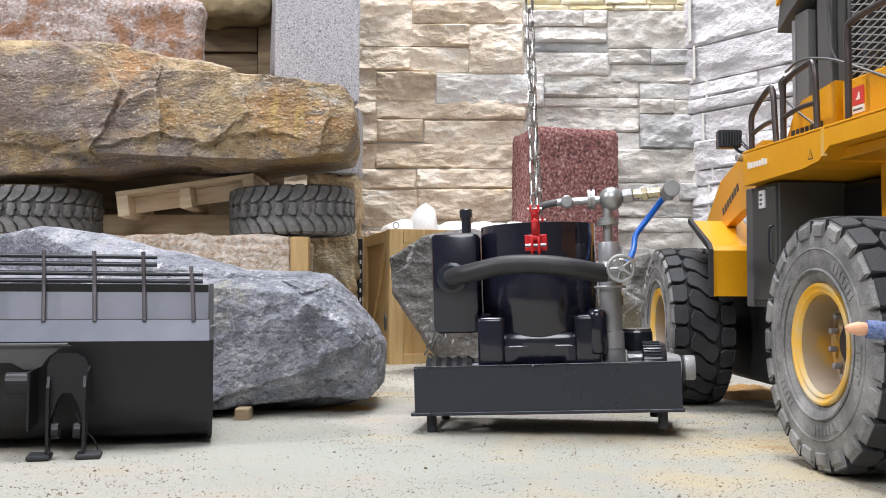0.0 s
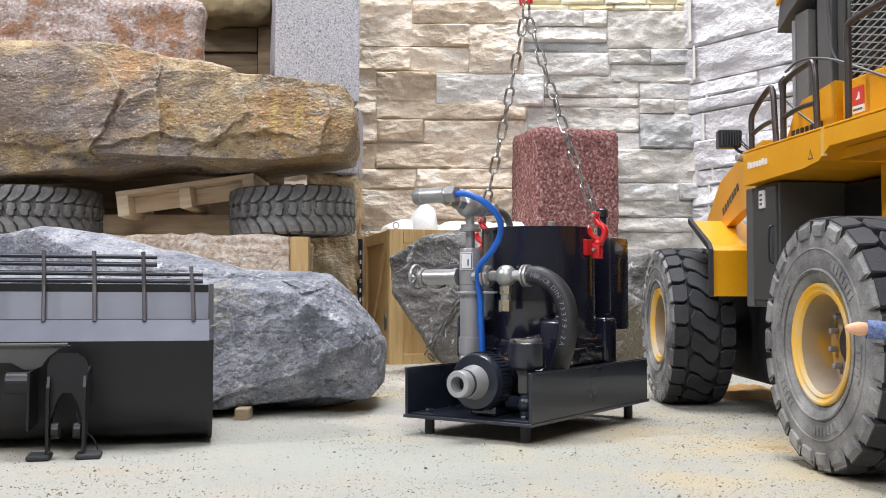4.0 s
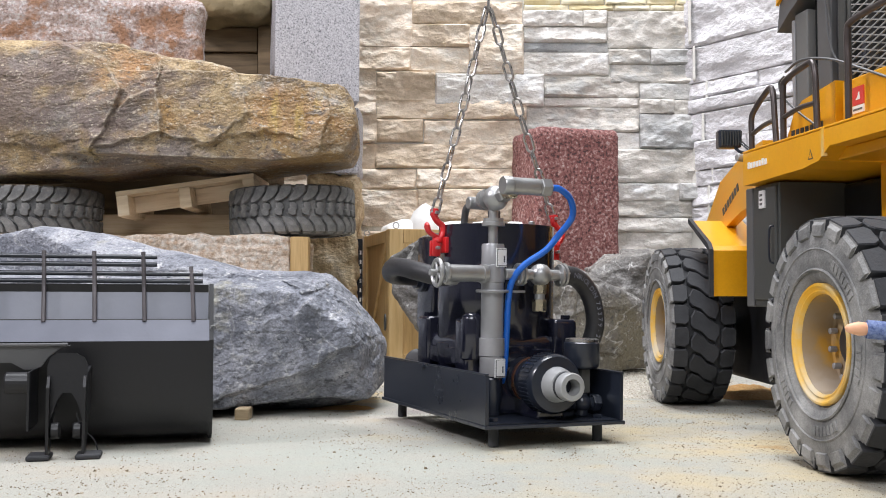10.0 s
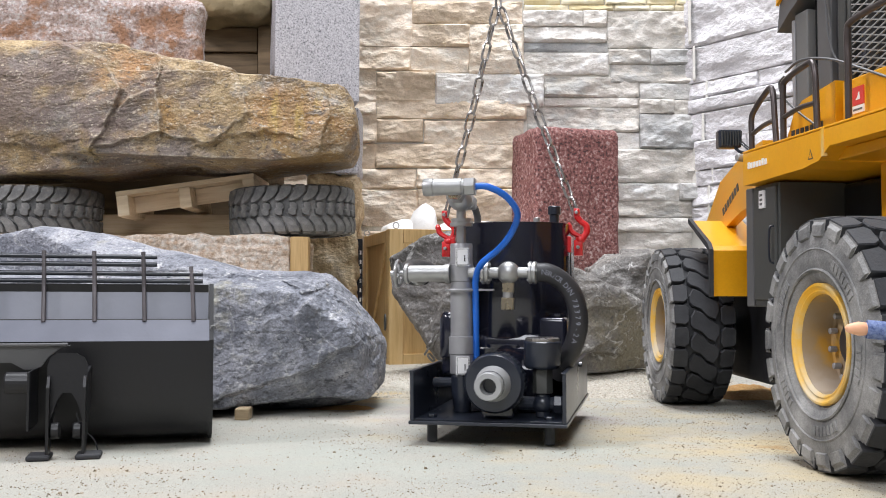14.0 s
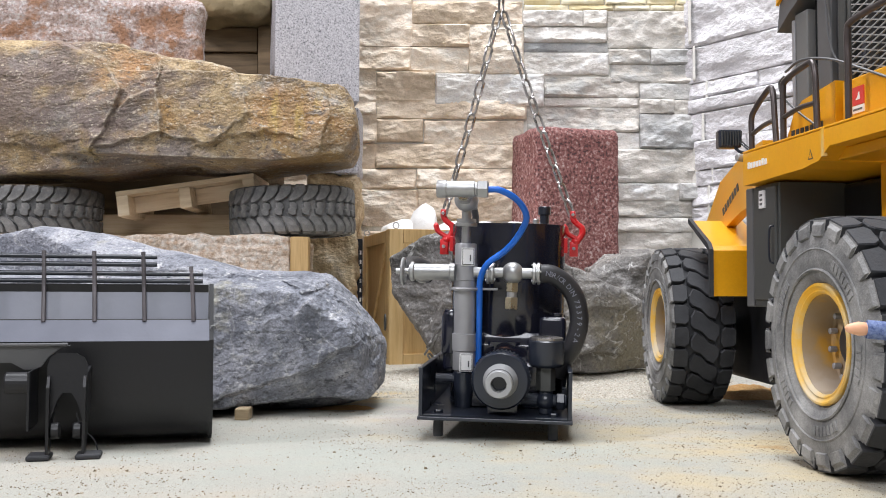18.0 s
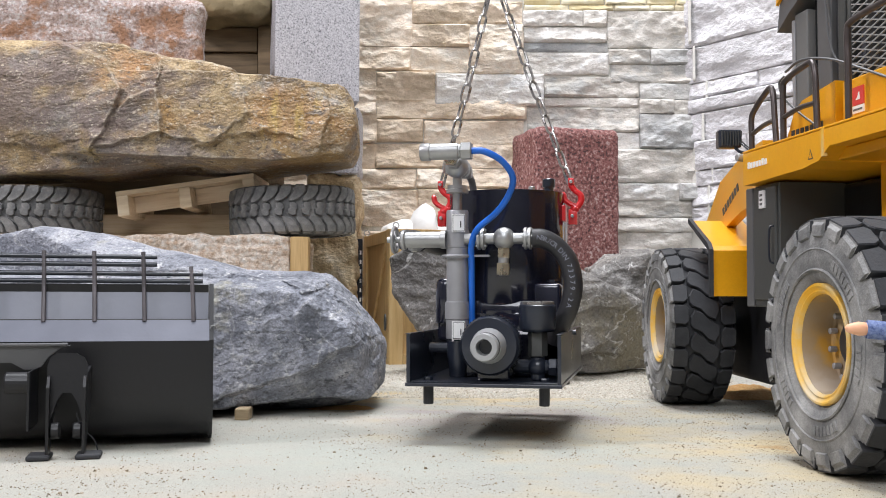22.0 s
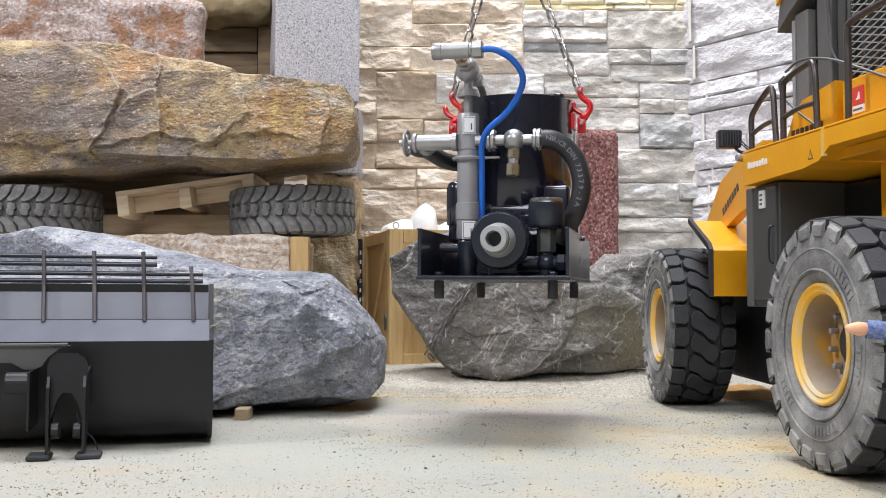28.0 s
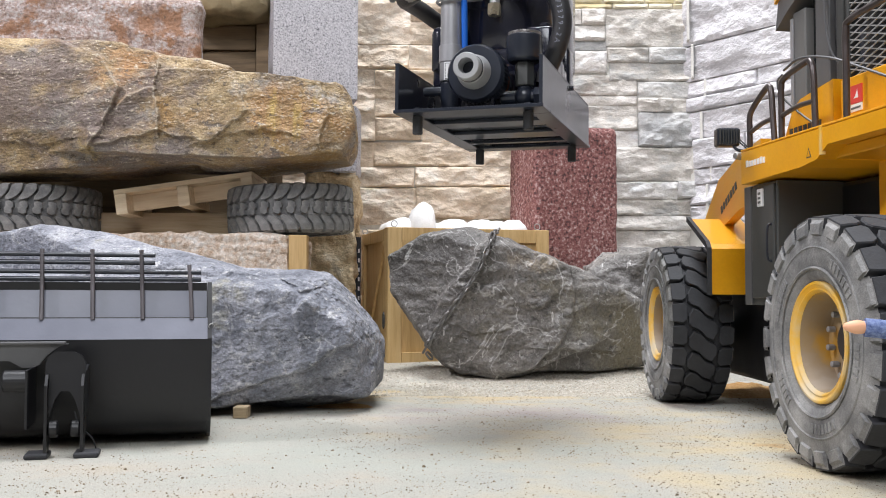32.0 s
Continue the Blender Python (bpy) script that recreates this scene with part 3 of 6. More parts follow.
def rough_block(name, x0, x1, y0, y1, z0, z1, material, label, category, amp=0.002, rnd=0.004, n=26, seed=1, m=None, freq=60):
    """A split or sawn stone block with rounded, uneven edges."""
    bm = B()
    c = Vector(((x0 + x1) / 2, (y0 + y1) / 2, (z0 + z1) / 2))
    h = Vector(((x1 - x0) / 2, (y1 - y0) / 2, (z1 - z0) / 2))
    bmesh.ops.create_cube(bm, size=2)
    bmesh.ops.subdivide_edges(bm, edges=bm.edges, cuts=n, use_grid_fill=True)
    off = Vector((seed * 2.3, seed * 5.1, seed))
    for v in bm.verts:
        p = Vector((v.co.x * h.x, v.co.y * h.y, v.co.z * h.z))
        q = Vector([max(-(k - rnd), min(k - rnd, a)) for a, k in zip(p, h)])
        d = p - q
        if d.length > 1e-9:
            d.normalize()
            p = q + d * rnd
        e = noise.fractal(p * freq + off, 0.8, 2.2, 5) + 0.6 * noise.fractal(p * freq * 0.25 + off, 0.8, 2.0, 3)
        v.co = p + d * e * amp
    if m is not None:
        bmesh.ops.transform(bm, verts=bm.verts, matrix=m)
    bmesh.ops.transform(bm, verts=bm.verts, matrix=Matrix.Translation(c))
    return tagged(part(name, bm, material, None, "", True), label, category)


# ---------------------------------------------------------------- ground and hall


def lift_of(x, y):
    """Height of the sand: flat in front, a low bank towards the wall."""
    k = min(1, max(0, (y - 0.93) / 0.3))
    k = k * k * (3 - 2 * k)
    side = min(1, max(0, (x + 0.45) / 0.3))
    e = noise.fractal(Vector((x * 7, y * 7, 2.0)), 0.9, 2.0, 3) * 0.006 * k
    return 0.020 * k * side + e * side


def ground():
    xs = np.concatenate([np.linspace(-2.6, -0.62, 8), np.linspace(-0.6, 0.6, 120), np.linspace(0.62, 2.6, 8)])
    ys = np.concatenate([np.linspace(-2.2, 0.3, 8), np.linspace(0.32, 1.45, 130), np.linspace(1.5, 2.4, 4)])
    vs = []
    for y in ys:
        for x in xs:
            near = 0.32 <= y <= 1.45 and abs(x) <= 0.6
            z = lift_of(x, y) + (noise.noise(Vector((x * 60, y * 60, 0))) * 0.0005 if near else 0)
            vs.append((x, y, z))
    n = len(xs)
    fs = [(j * n + i, j * n + i + 1, (j + 1) * n + i + 1, (j + 1) * n + i) for j in range(len(ys) - 1) for i in range(n - 1)]
    ob = mesh_from("ground", vs, fs, SAND)
    tagged(ob, "pale sandy display floor with yellow and grey patches and a painted shadow", "floor", kind="structure")
    rnd = random.Random(5)
    for name, count, x0, x1, y0, y1, r0, r1, material, label in (
            ("sand_grains", 27000, -0.35, 0.42, 0.42, 1.15, 0.00020, 0.00062, GRAIN, "scattered tan and dark grit on the floor"),
            ("sand_crumbs", 30000, -0.14, 0.30, 0.92, 1.10, 0.0003, 0.0014, CRUMB, "loose pale sand crumbs on the bank")):
        vs, fs = [], []
        for _ in range(count):
            x, y = rnd.uniform(x0, x1), y0 + (y1 - y0) * rnd.random() ** 1.2
            bare = 0.45 * min(1, max(0, (0.12 - x) / 0.25))
            if noise.noise(Vector((x * 9, y * 14, 4))) < rnd.uniform(-0.9, 0.25) + bare:
                continue
            r = rnd.uniform(r0, r1) * (2.0 if rnd.random() < 0.03 else 1)
            z = lift_of(x, y)
            k = len(vs)
            a0, n, flatness = rnd.uniform(0, 6), rnd.choice((4, 5)), rnd.uniform(0.4, 0.8)
            for a in range(n):
                g = a0 + a * 6.283 / n
                q = r * rnd.uniform(0.7, 1.25)
                vs.append((x + q * math.cos(g), y + q * math.sin(g), z - 0.0002))
                vs.append((x + q * 0.62 * math.cos(g), y + q * 0.62 * math.sin(g), z + r * flatness * rnd.uniform(0.7, 1.2)))
            for a in range(n):
                b = (a + 1) % n
                fs.append((k + 2 * a, k + 2 * b, k + 2 * b + 1, k + 2 * a + 1))
            fs.append(tuple(k + 2 * a + 1 for a in range(n)))
        tagged(mesh_from(name, vs, fs, material, None, "", False), label, "grit", kind="stuff")


def hall():
    # unseen walls and ceiling, added to close the scene in and bounce light
    for name, b in (("hall_wall_north", (-2.7, 2.7, 2.4, 2.5, 0, 2.7)), ("hall_wall_south", (-2.7, 2.7, -2.3, -2.2, 0, 2.7)),
                    ("hall_wall_west", (-2.7, -2.6, -2.2, 2.4, 0, 2.7)), ("hall_wall_east", (2.6, 2.7, -2.2, 2.4, 0, 2.7))):
        tagged(part(name, box(B(), *b), HALL), "plain unseen hall wall, added to enclose the scene", "wall", kind="structure")
    tagged(part("ceiling", box(B(), -2.7, 2.7, -2.3, 2.5, 2.7, 2.8), HALL), "plain unseen hall ceiling, added to enclose the scene", "ceiling", kind="structure")


ground()
hall()

# ---------------------------------------------------------------- stone-clad wall


def cladding(name, w, h, depth, material, parent, m, seed, amp=1.0):
    """One split-face stone: a rough front on chamfered edges, w wide, h high, standing depth proud."""
    nx, nz = max(6, min(64, int(w / 0.0027))), max(4, min(30, int(h / 0.0022)))
    off = Vector((seed * 1.37, seed * 0.71, seed * 2.9))
    vs, fs = [], []
    tilt = math.sin(seed * 7.3) * 0.35
    for j in range(nz + 1):
        for i in range(nx + 1):
            x, z = w * i / nx, h * j / nz
            p = Vector((x * 26, seed, z * 44)) + off
            e = noise.fractal(p, 0.75, 2.1, 5) * 0.0030
            e += (noise.ridged_multi_fractal(Vector((x * 34, 1.0, z * 70 + x * 12)) + off, 0.9, 2.1, 4, 1.0, 2.0) - 1.0) * 0.0011
            fl = noise.fractal(p * 0.45 + off, 0.9, 2.0, 3) * 3.0
            fr = max(0.0, (fl - math.floor(fl) - 0.75) / 0.25)
            e += (math.floor(fl) + fr) * 0.0021
            w2 = Vector((x * 22 + z * 8, seed, z * 40)) + noise.noise_vector(p) * 0.2
            c2 = noise.voronoi(w2)[1][0]
            e += (w2 - c2).dot(noise.cell_vector(c2 * 5.3) - Vector((0.5, 0.5, 0.5))) * 0.0042
            edge = min(x, w - x, z, h - z)
            rim = min(1, edge / 0.002)
            wob = noise.noise(Vector((x * 60, z * 60, seed))) * 0.0012
            d = depth + (e * amp + tilt * (z / h - 0.5) * 0.012) * (0.4 + 0.6 * rim)
            d = max(0.0072, d) * (0.80 + 0.20 * rim)
            vs.append((x + (wob if 0 < i < nx else 0), -d, z + (wob if 0 < j < nz else 0)))
    n = nx + 1
    for j in range(nz):
        for i in range(nx):
            fs.append((j * n + i, j * n + i + 1, (j + 1) * n + i + 1, (j + 1) * n + i))
    rim = [i for i in range(n)] + [j * n + nx for j in range(1, nz + 1)] + [nz * n + i for i in range(nx - 1, -1, -1)] + [j * n for j in range(nz - 1, 0, -1)]
    k = len(vs)
    for r in rim:
        vs.append((vs[r][0], 0.004, vs[r][2]))
    for a in range(len(rim)):
        b = (a + 1) % len(rim)
        fs.append((rim[b], rim[a], k + a, k + b))
    ob = mesh_from(name, vs, fs, material, parent)
    ob.matrix_local = m
    return ob


WEST = [(-0.127, 0.439, -0.044, 0.531), (-0.044, 0.471, 0.108, 0.501), (-0.044, 0.439, 0.035, 0.469), (0.035, 0.400, 0.110, 0.469), (-0.127, 0.405, -0.047, 0.437),
        (-0.047, 0.403, 0.034, 0.437), (-0.126, 0.383, -0.095, 0.404), (-0.093, 0.363, -0.012, 0.401), (-0.012, 0.356, 0.138, 0.399), (-0.126, 0.343, -0.094, 0.381),
        (-0.092, 0.338, 0.114, 0.362), (-0.126, 0.304, -0.093, 0.342), (-0.092, 0.306, -0.029, 0.335), (-0.027, 0.303, 0.110, 0.334), (-0.126, 0.268, -0.095, 0.302),
        (-0.094, 0.269, 0.110, 0.301), (-0.125, 0.240, -0.039, 0.266), (-0.037, 0.241, 0.110, 0.267), (-0.125, 0.188, -0.036, 0.238), (-0.035, 0.196, 0.110, 0.239)]
EAST = [(0.110, 0.468, 0.192, 0.488), (0.194, 0.468, 0.226, 0.489), (0.110, 0.446, 0.226, 0.466), (0.110, 0.432, 0.227, 0.444), (0.111, 0.400, 0.228, 0.430), (0.228, 0.438, 0.342, 0.489),
        (0.230, 0.415, 0.286, 0.435), (0.288, 0.415, 0.343, 0.435), (0.232, 0.389, 0.345, 0.413), (0.140, 0.369, 0.270, 0.396), (0.140, 0.355, 0.270, 0.367), (0.272, 0.366, 0.358, 0.387),
        (0.272, 0.346, 0.318, 0.364), (0.319, 0.346, 0.360, 0.364), (0.116, 0.320, 0.270, 0.353), (0.272, 0.297, 0.353, 0.344), (0.112, 0.297, 0.270, 0.318), (0.112, 0.250, 0.362, 0.295),
        (0.112, 0.225, 0.325, 0.248), (0.326, 0.226, 0.362, 0.248), (0.112, 0.202, 0.362, 0.223), (0.112, 0.182, 0.357, 0.200)]
CORNER = [(0.008, 0.437, 0.178, 0.538), (0.007, 0.387, 0.42, 0.435), (0.017, 0.365, 0.12, 0.385), (0.122, 0.365, 0.42, 0.385), (0.017, 0.345, 0.42, 0.363), (0.010, 0.307, 0.42, 0.343), (0.029, 0.266, 0.102, 0.305),
          (0.028, 0.244, 0.101, 0.264), (0.021, 0.216, 0.101, 0.242), (0.021, 0.189, 0.101, 0.214), (0.104, 0.189, 0.42, 0.305), (0.180, 0.470, 0.42, 0.538), (0.180, 0.437, 0.42, 0.468)]


def stone_wall():
    backing = tagged(part("wall_north", box(B(), -0.9, 0.36, 1.3945, 1.47, 0, 0.62), PLASTER), "display wall clad with beige and grey split stone", "wall", kind="structure")
    rnd = random.Random(11)
    k = 0
    for x0, z0, x1, z1 in WEST + EAST:
        k += 1
        low = z1 - z0 < 0.0135
        d = 0.009 if low else rnd.choice((0.0105, 0.011, 0.012, 0.013, 0.014, 0.016))
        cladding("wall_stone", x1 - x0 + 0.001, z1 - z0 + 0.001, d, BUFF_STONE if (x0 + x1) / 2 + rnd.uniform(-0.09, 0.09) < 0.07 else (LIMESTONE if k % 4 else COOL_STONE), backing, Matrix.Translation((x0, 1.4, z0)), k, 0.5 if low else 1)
    for z, h in ((0.02, 0.055), (0.077, 0.05), (0.129, 0.052)):
        x = -0.125
        while x < 0.34:
            w = min(rnd.uniform(0.09, 0.17), 0.345 - x)
            k += 1
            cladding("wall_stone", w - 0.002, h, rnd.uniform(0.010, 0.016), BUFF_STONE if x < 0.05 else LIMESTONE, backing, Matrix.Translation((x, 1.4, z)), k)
            x += w
    for z in (0.02, 0.09, 0.15, 0.22, 0.28, 0.35, 0.41, 0.47, 0.54):
        x = -0.88
        while x < -0.14:
            w = min(rnd.uniform(0.12, 0.2), -0.128 - x)
            k += 1
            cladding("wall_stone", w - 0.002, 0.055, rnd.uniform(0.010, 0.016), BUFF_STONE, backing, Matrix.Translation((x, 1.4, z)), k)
            x += w
    # thin strips above
    for r in range(9):
        x = 0.112 if r < 2 else -0.12
        z = 0.4905 + r * 0.0082 if r < 2 else 0.533 + (r - 2) * 0.0082
        while x < 0.335:
            w = min(rnd.uniform(0.03, 0.075), 0.34 - x)
            k += 1
            cladding("strip_stone", w - 0.0015, 0.0072, rnd.uniform(0.0095, 0.012), STRIP_STONE, backing, Matrix.Translation((x, 1.4, z)), k, 0.3)
            x += w
    for r in range(3):
        x = -0.04
        while x < 0.335:
            w = min(rnd.uniform(0.03, 0.075), 0.34 - x)
            k += 1
            cladding("strip_stone", w - 0.0015, 0.0072, rnd.uniform(0.0095, 0.012), STRIP_STONE, backing, Matrix.Translation((x, 1.4, 0.5075 + r * 0.0082)), k, 0.3)
            x += w
    turn = pose(0.3444, 1.4, 0, 0, 0, -54.3)
    side = part("wall_east", box(B(), -0.02, 0.75, -0.004, 0.06, 0, 0.62), PLASTER)
    side.matrix_world = turn
    tagged(side, "display wall clad with pale split stone, set at an angle", "wall", kind="structure")
    for x0, z0, x1, z1 in CORNER:
        k += 1
        cladding("wall_stone", x1 - x0 - 0.002 + (0.012 if x0 < 0.05 else 0), z1 - z0, rnd.uniform(0.010, 0.015), PALE_STONE, side, Matrix.Translation((x0 - (0.012 if x0 < 0.05 else 0), 0, z0)), k, 0.8)
    for z in (0.02, 0.078, 0.134):
        for x in (0.03, 0.16, 0.29):
            k += 1
            cladding("wall_stone", 0.128, 0.054, rnd.uniform(0.010, 0.015), PALE_STONE, side, Matrix.Translation((x, 0, z)), k)
    # white plaster edges of the corner stones
    for x, y, z0, z1 in ((0.341, 1.388, 0.442, 0.53), (0.346, 1.386, 0.39, 0.436), (0.361, 1.378, 0.348, 0.386), (0.356, 1.380, 0.299, 0.342), (0.367, 1.374, 0.246, 0.293), (0.362, 1.376, 0.19, 0.243)):
        bm = box(B(), -0.0017, 0.0017, -0.016, 0.016, 0, z1 - z0, 0.001)
        e = part("plaster_edge", bm, PLASTER, backing)
        e.matrix_local = pose(x, y, z0, 0, 0, -12)


stone_wall()

# ---------------------------------------------------------------- stones and the stack


def stones():
    boulder("boulder", [(-0.44, 0.120), (-0.34, -0.004), (-0.15, -0.001), (-0.082, 0.005), (-0.061, 0.009), (-0.0500, 0.020), (-0.0470, 0.052), (-0.055, 0.070), (-0.068, 0.086), (-0.085, 0.104), (-0.100, 0.114), (-0.118, 0.114), (-0.155, 0.121), (-0.25, 0.130)],
            0.765, 0.93, GREY_ROCK, "large grey rough boulder propped on small wooden blocks", 3, 7, 0.040, 10, under=1.1, bevel=1.2, cells=(4.0, 11.0),
            also=([(-0.44, 0.126), (-0.34, 0.01), (-0.20, 0.02), (-0.16, 0.112), (-0.28, 0.143), (-0.335, 0.149), (-0.375, 0.141)],),
            cuts=(((0.44, -0.46, 0.77), (-0.082, 0.768, 0.076)), ((0.08, -0.46, 0.88), (-0.16, 0.768, 0.099)), ((0.25, -0.75, -0.53), (-0.10, 0.766, 0.036)), ((0.80, -0.55, -0.10), (-0.062, 0.775, 0.045))),
            ledges=(([(-0.060, 0.058), (-0.078, 0.050), (-0.100, 0.034), (-0.125, 0.028), (-0.168, 0.014)], -0.0035, 0.030), ([(-0.100, 0.090), (-0.112, 0.075), (-0.108, 0.060)], 0.0035, 0.02), ([(-0.098, 0.097), (-0.108, 0.092), (-0.117, 0.098)], -0.005, 0.006)))
    boulder("boulder", [(-0.56, 0.325), (-0.55, 0.208), (-0.34, 0.206), (-0.20, 0.221), (-0.108, 0.217), (-0.092, 0.245), (-0.095, 0.290), (-0.105, 0.303), (-0.195, 0.313), (-0.30, 0.316)],
            0.985, 1.13, BROWN_ROCK, "long ochre and brown boulder lying across two tyres", 8, 7, 0.030, 10, bevel=1.1, under=1.02, fine=0.10, slope=0.04, cells=(4.0, 12.0),
            also=([(-0.56, 0.358), (-0.55, 0.21), (-0.33, 0.218), (-0.22, 0.240), (-0.208, 0.314), (-0.230, 0.339), (-0.31, 0.343), (-0.345, 0.351), (-0.385, 0.358)],),
            ledges=(([(-0.343, 0.236), (-0.327, 0.263), (-0.314, 0.291), (-0.337, 0.326), (-0.385, 0.347)], 0.0060, 0.055), ([(-0.276, 0.250), (-0.279, 0.294), (-0.306, 0.288), (-0.316, 0.276)], 0.0055, 0.022),
                    ([(-0.236, 0.239), (-0.212, 0.249), (-0.190, 0.271), (-0.197, 0.293)], 0.0045, 0.040), ([(-0.335, 0.236), (-0.276, 0.250), (-0.236, 0.240), (-0.212, 0.246), (-0.175, 0.252), (-0.150, 0.247)], 0.0055, 0.018),
                    ([(-0.44, 0.245), (-0.40, 0.238), (-0.365, 0.244)], 0.004, 0.02), ([(-0.118, 0.240), (-0.112, 0.270), (-0.120, 0.304)], 0.004, 0.03)))
    slate = boulder("boulder", [(-0.056, 0.132), (-0.050, 0.092), (-0.020, 0.048), (-0.004, 0.024), (0.030, 0.006), (0.060, -0.004), (0.100, 0.012), (0.150, 0.030), (0.185, 0.055), (0.178, 0.100), (0.14, 0.122), (0.033, 0.163), (-0.015, 0.157)],
            1.03, 1.11, SLATE, "dark grey white-veined boulder with a chain laid over it", 5, 7, 0.030, 8, 90, 0.5, fine=0.09,
            also=([(0.00, 0.035), (0.075, 0.008), (0.13, 0.011), (0.228, 0.010), (0.228, 0.072), (0.195, 0.096), (0.14, 0.118), (0.05, 0.13)],),
            ledges=(([(0.050, 0.158), (0.030, 0.124), (-0.001, 0.092), (-0.016, 0.052)], 0.006, 0.040), ([(0.098, 0.022), (0.118, 0.041), (0.134, 0.066), (0.1365, 0.086), (0.133, 0.120)], 0.0065, 0.045),
                    ([(0.060, 0.004), (0.094, 0.017), (0.104, 0.029), (0.122, 0.037), (0.182, 0.033), (0.230, 0.040)], 0.008, 0.05), ([(0.138, 0.074), (0.160, 0.082), (0.190, 0.078), (0.220, 0.082)], 0.004, 0.015),
                    ([(0.015, 0.060), (0.035, 0.052), (0.060, 0.056)], 0.0025, 0.012), ([(0.075, 0.105), (0.088, 0.082), (0.096, 0.070)], 0.003, 0.018)))
    boulder("boulder", [(0.165, 0.02), (0.30, 0.02), (0.30, 0.13), (0.24, 0.146), (0.20, 0.143), (0.168, 0.125)], 1.13, 1.22, SLATE, "smaller dark grey boulder behind the loader wheel", 9, 5, 0.07, 8)
    rough_block("stone_slab", -0.46, -0.152, 1.0, 1.19, 0.108, 0.152, BEIGE_GRANITE, "rough beige and white granite kerb slab with a sawn end", "stone slab", 0.0035, 0.004, 34, 2)
    rough_block("stone_block", -0.56, -0.272, 1.06, 1.17, 0.336, 0.418, PINK, "rough pink granite block lying on a boulder", "stone block", 0.003, 0.012, 34, 4, pose(0, 0, 0, 0, 0, 14))
    rough_block("granite_pillar", -0.205, -0.107, 1.155, 1.25, 0.318, 0.60, GREY_GRANITE, "speckled grey sawn granite pillar", "stone pillar", 0.0004, 0.0015, 20, 1, pose(0, 0, 0, 0, 0, 13))
    rough_block("granite_block", -0.17, -0.101, 1.20, 1.27, 0.238, 0.318, GREY_GRANITE, "small pale granite block under the pillar", "stone block", 0.0012, 0.003, 14, 6)
    rough_block("stone_column", -0.165, -0.1045, 1.205, 1.29, 0.0, 0.238, TAN_STONE, "yellow-brown rough stone column below the granite", "stone column", 0.006, 0.006, 40, 7, freq=45)
    rough_block("stone_block", -0.33, -0.212, 1.19, 1.30, 0.425, 0.56, OLIVE_STONE, "olive brown rough stone on the timber stack", "stone block", 0.006, 0.02, 20, 5, freq=30)
    rough_block("red_granite_block", -0.058, 0.058, -0.045, 0.045, 0.0, 0.306, RED_GRANITE, "upright dark red granite block before the wall", "stone block", 0.0012, 0.008, 34, 3, Matrix.Translation((0.158, 1.315, 0)) @ pose(0, 0, 0, 0, 0, 17))
    tagged(part("wood_block", box(B(), -0.1515, -0.1335, 1.002, 1.018, 0.1085, 0.1505, 0.0008), PINE), "pale pine block at the end of the slab", "wood block")
    for x, y, s in ((-0.148, 0.750, 0.0085), (-0.315, 0.80, 0.0105)):
        bm = box(B(), x - 0.0052, x + 0.0052, y, y + 0.016, 0, s, 0.0008, pose(0, 0, 0), 2)
        tagged(part("wood_block", bm, OLD_WOOD), "small pale wooden block under the boulder", "wood block", "blocks under the boulder")
    strip = tagged(part("metal_strip", box(B(), -0.1085, -0.0985, 1.235, 1.239, 0.0, 0.162, 0.0006), BLACK_STEEL), "upright black metal strip with small white print", "metal strip")
    for k in range(8):
        part("print_bar", box(B(), -0.1016, -0.0996, 1.2343, 1.2352, 0.062 + k * 0.0115, 0.067 + k * 0.0115), WHITE, strip, "small pale mark")
    # timber behind the stack
    for x0, x1, z0, z1, y in ((-0.34, -0.232, 0.395, 0.425, 1.245), (-0.34, -0.232, 0.362, 0.3945, 1.25), (-0.34, -0.23, 0.328, 0.3615, 1.24), (-0.229, -0.212, 0.33, 0.425, 1.235)):
        tagged(part("timber", box(B(), x0, x1, y, y + 0.05, z0, z1, 0.001), DARK_WOOD), "dark old timber stacked behind the stones", "timber", "stacked timbers")
    tagged(part("timber", box(B(), -0.60, -0.205, 1.18, 1.30, 0.153, 0.327, 0.001), DARK_WOOD), "dark timber packing between the tyres", "timber", "stacked timbers")
    tagged(part("timber", box(B(), -0.40, -0.22, 1.10, 1.16, 0.153, 0.18, 0.001), OLD_WOOD), "brown plank between the tyres", "timber", "stacked timbers")
    tagged(part("base_stone", box(B(), -0.50, -0.17, 1.02, 1.3, 0, 0.107, 0.002), OLIVE_STONE), "brown block of stone under the slab", "stone block")
    return slate


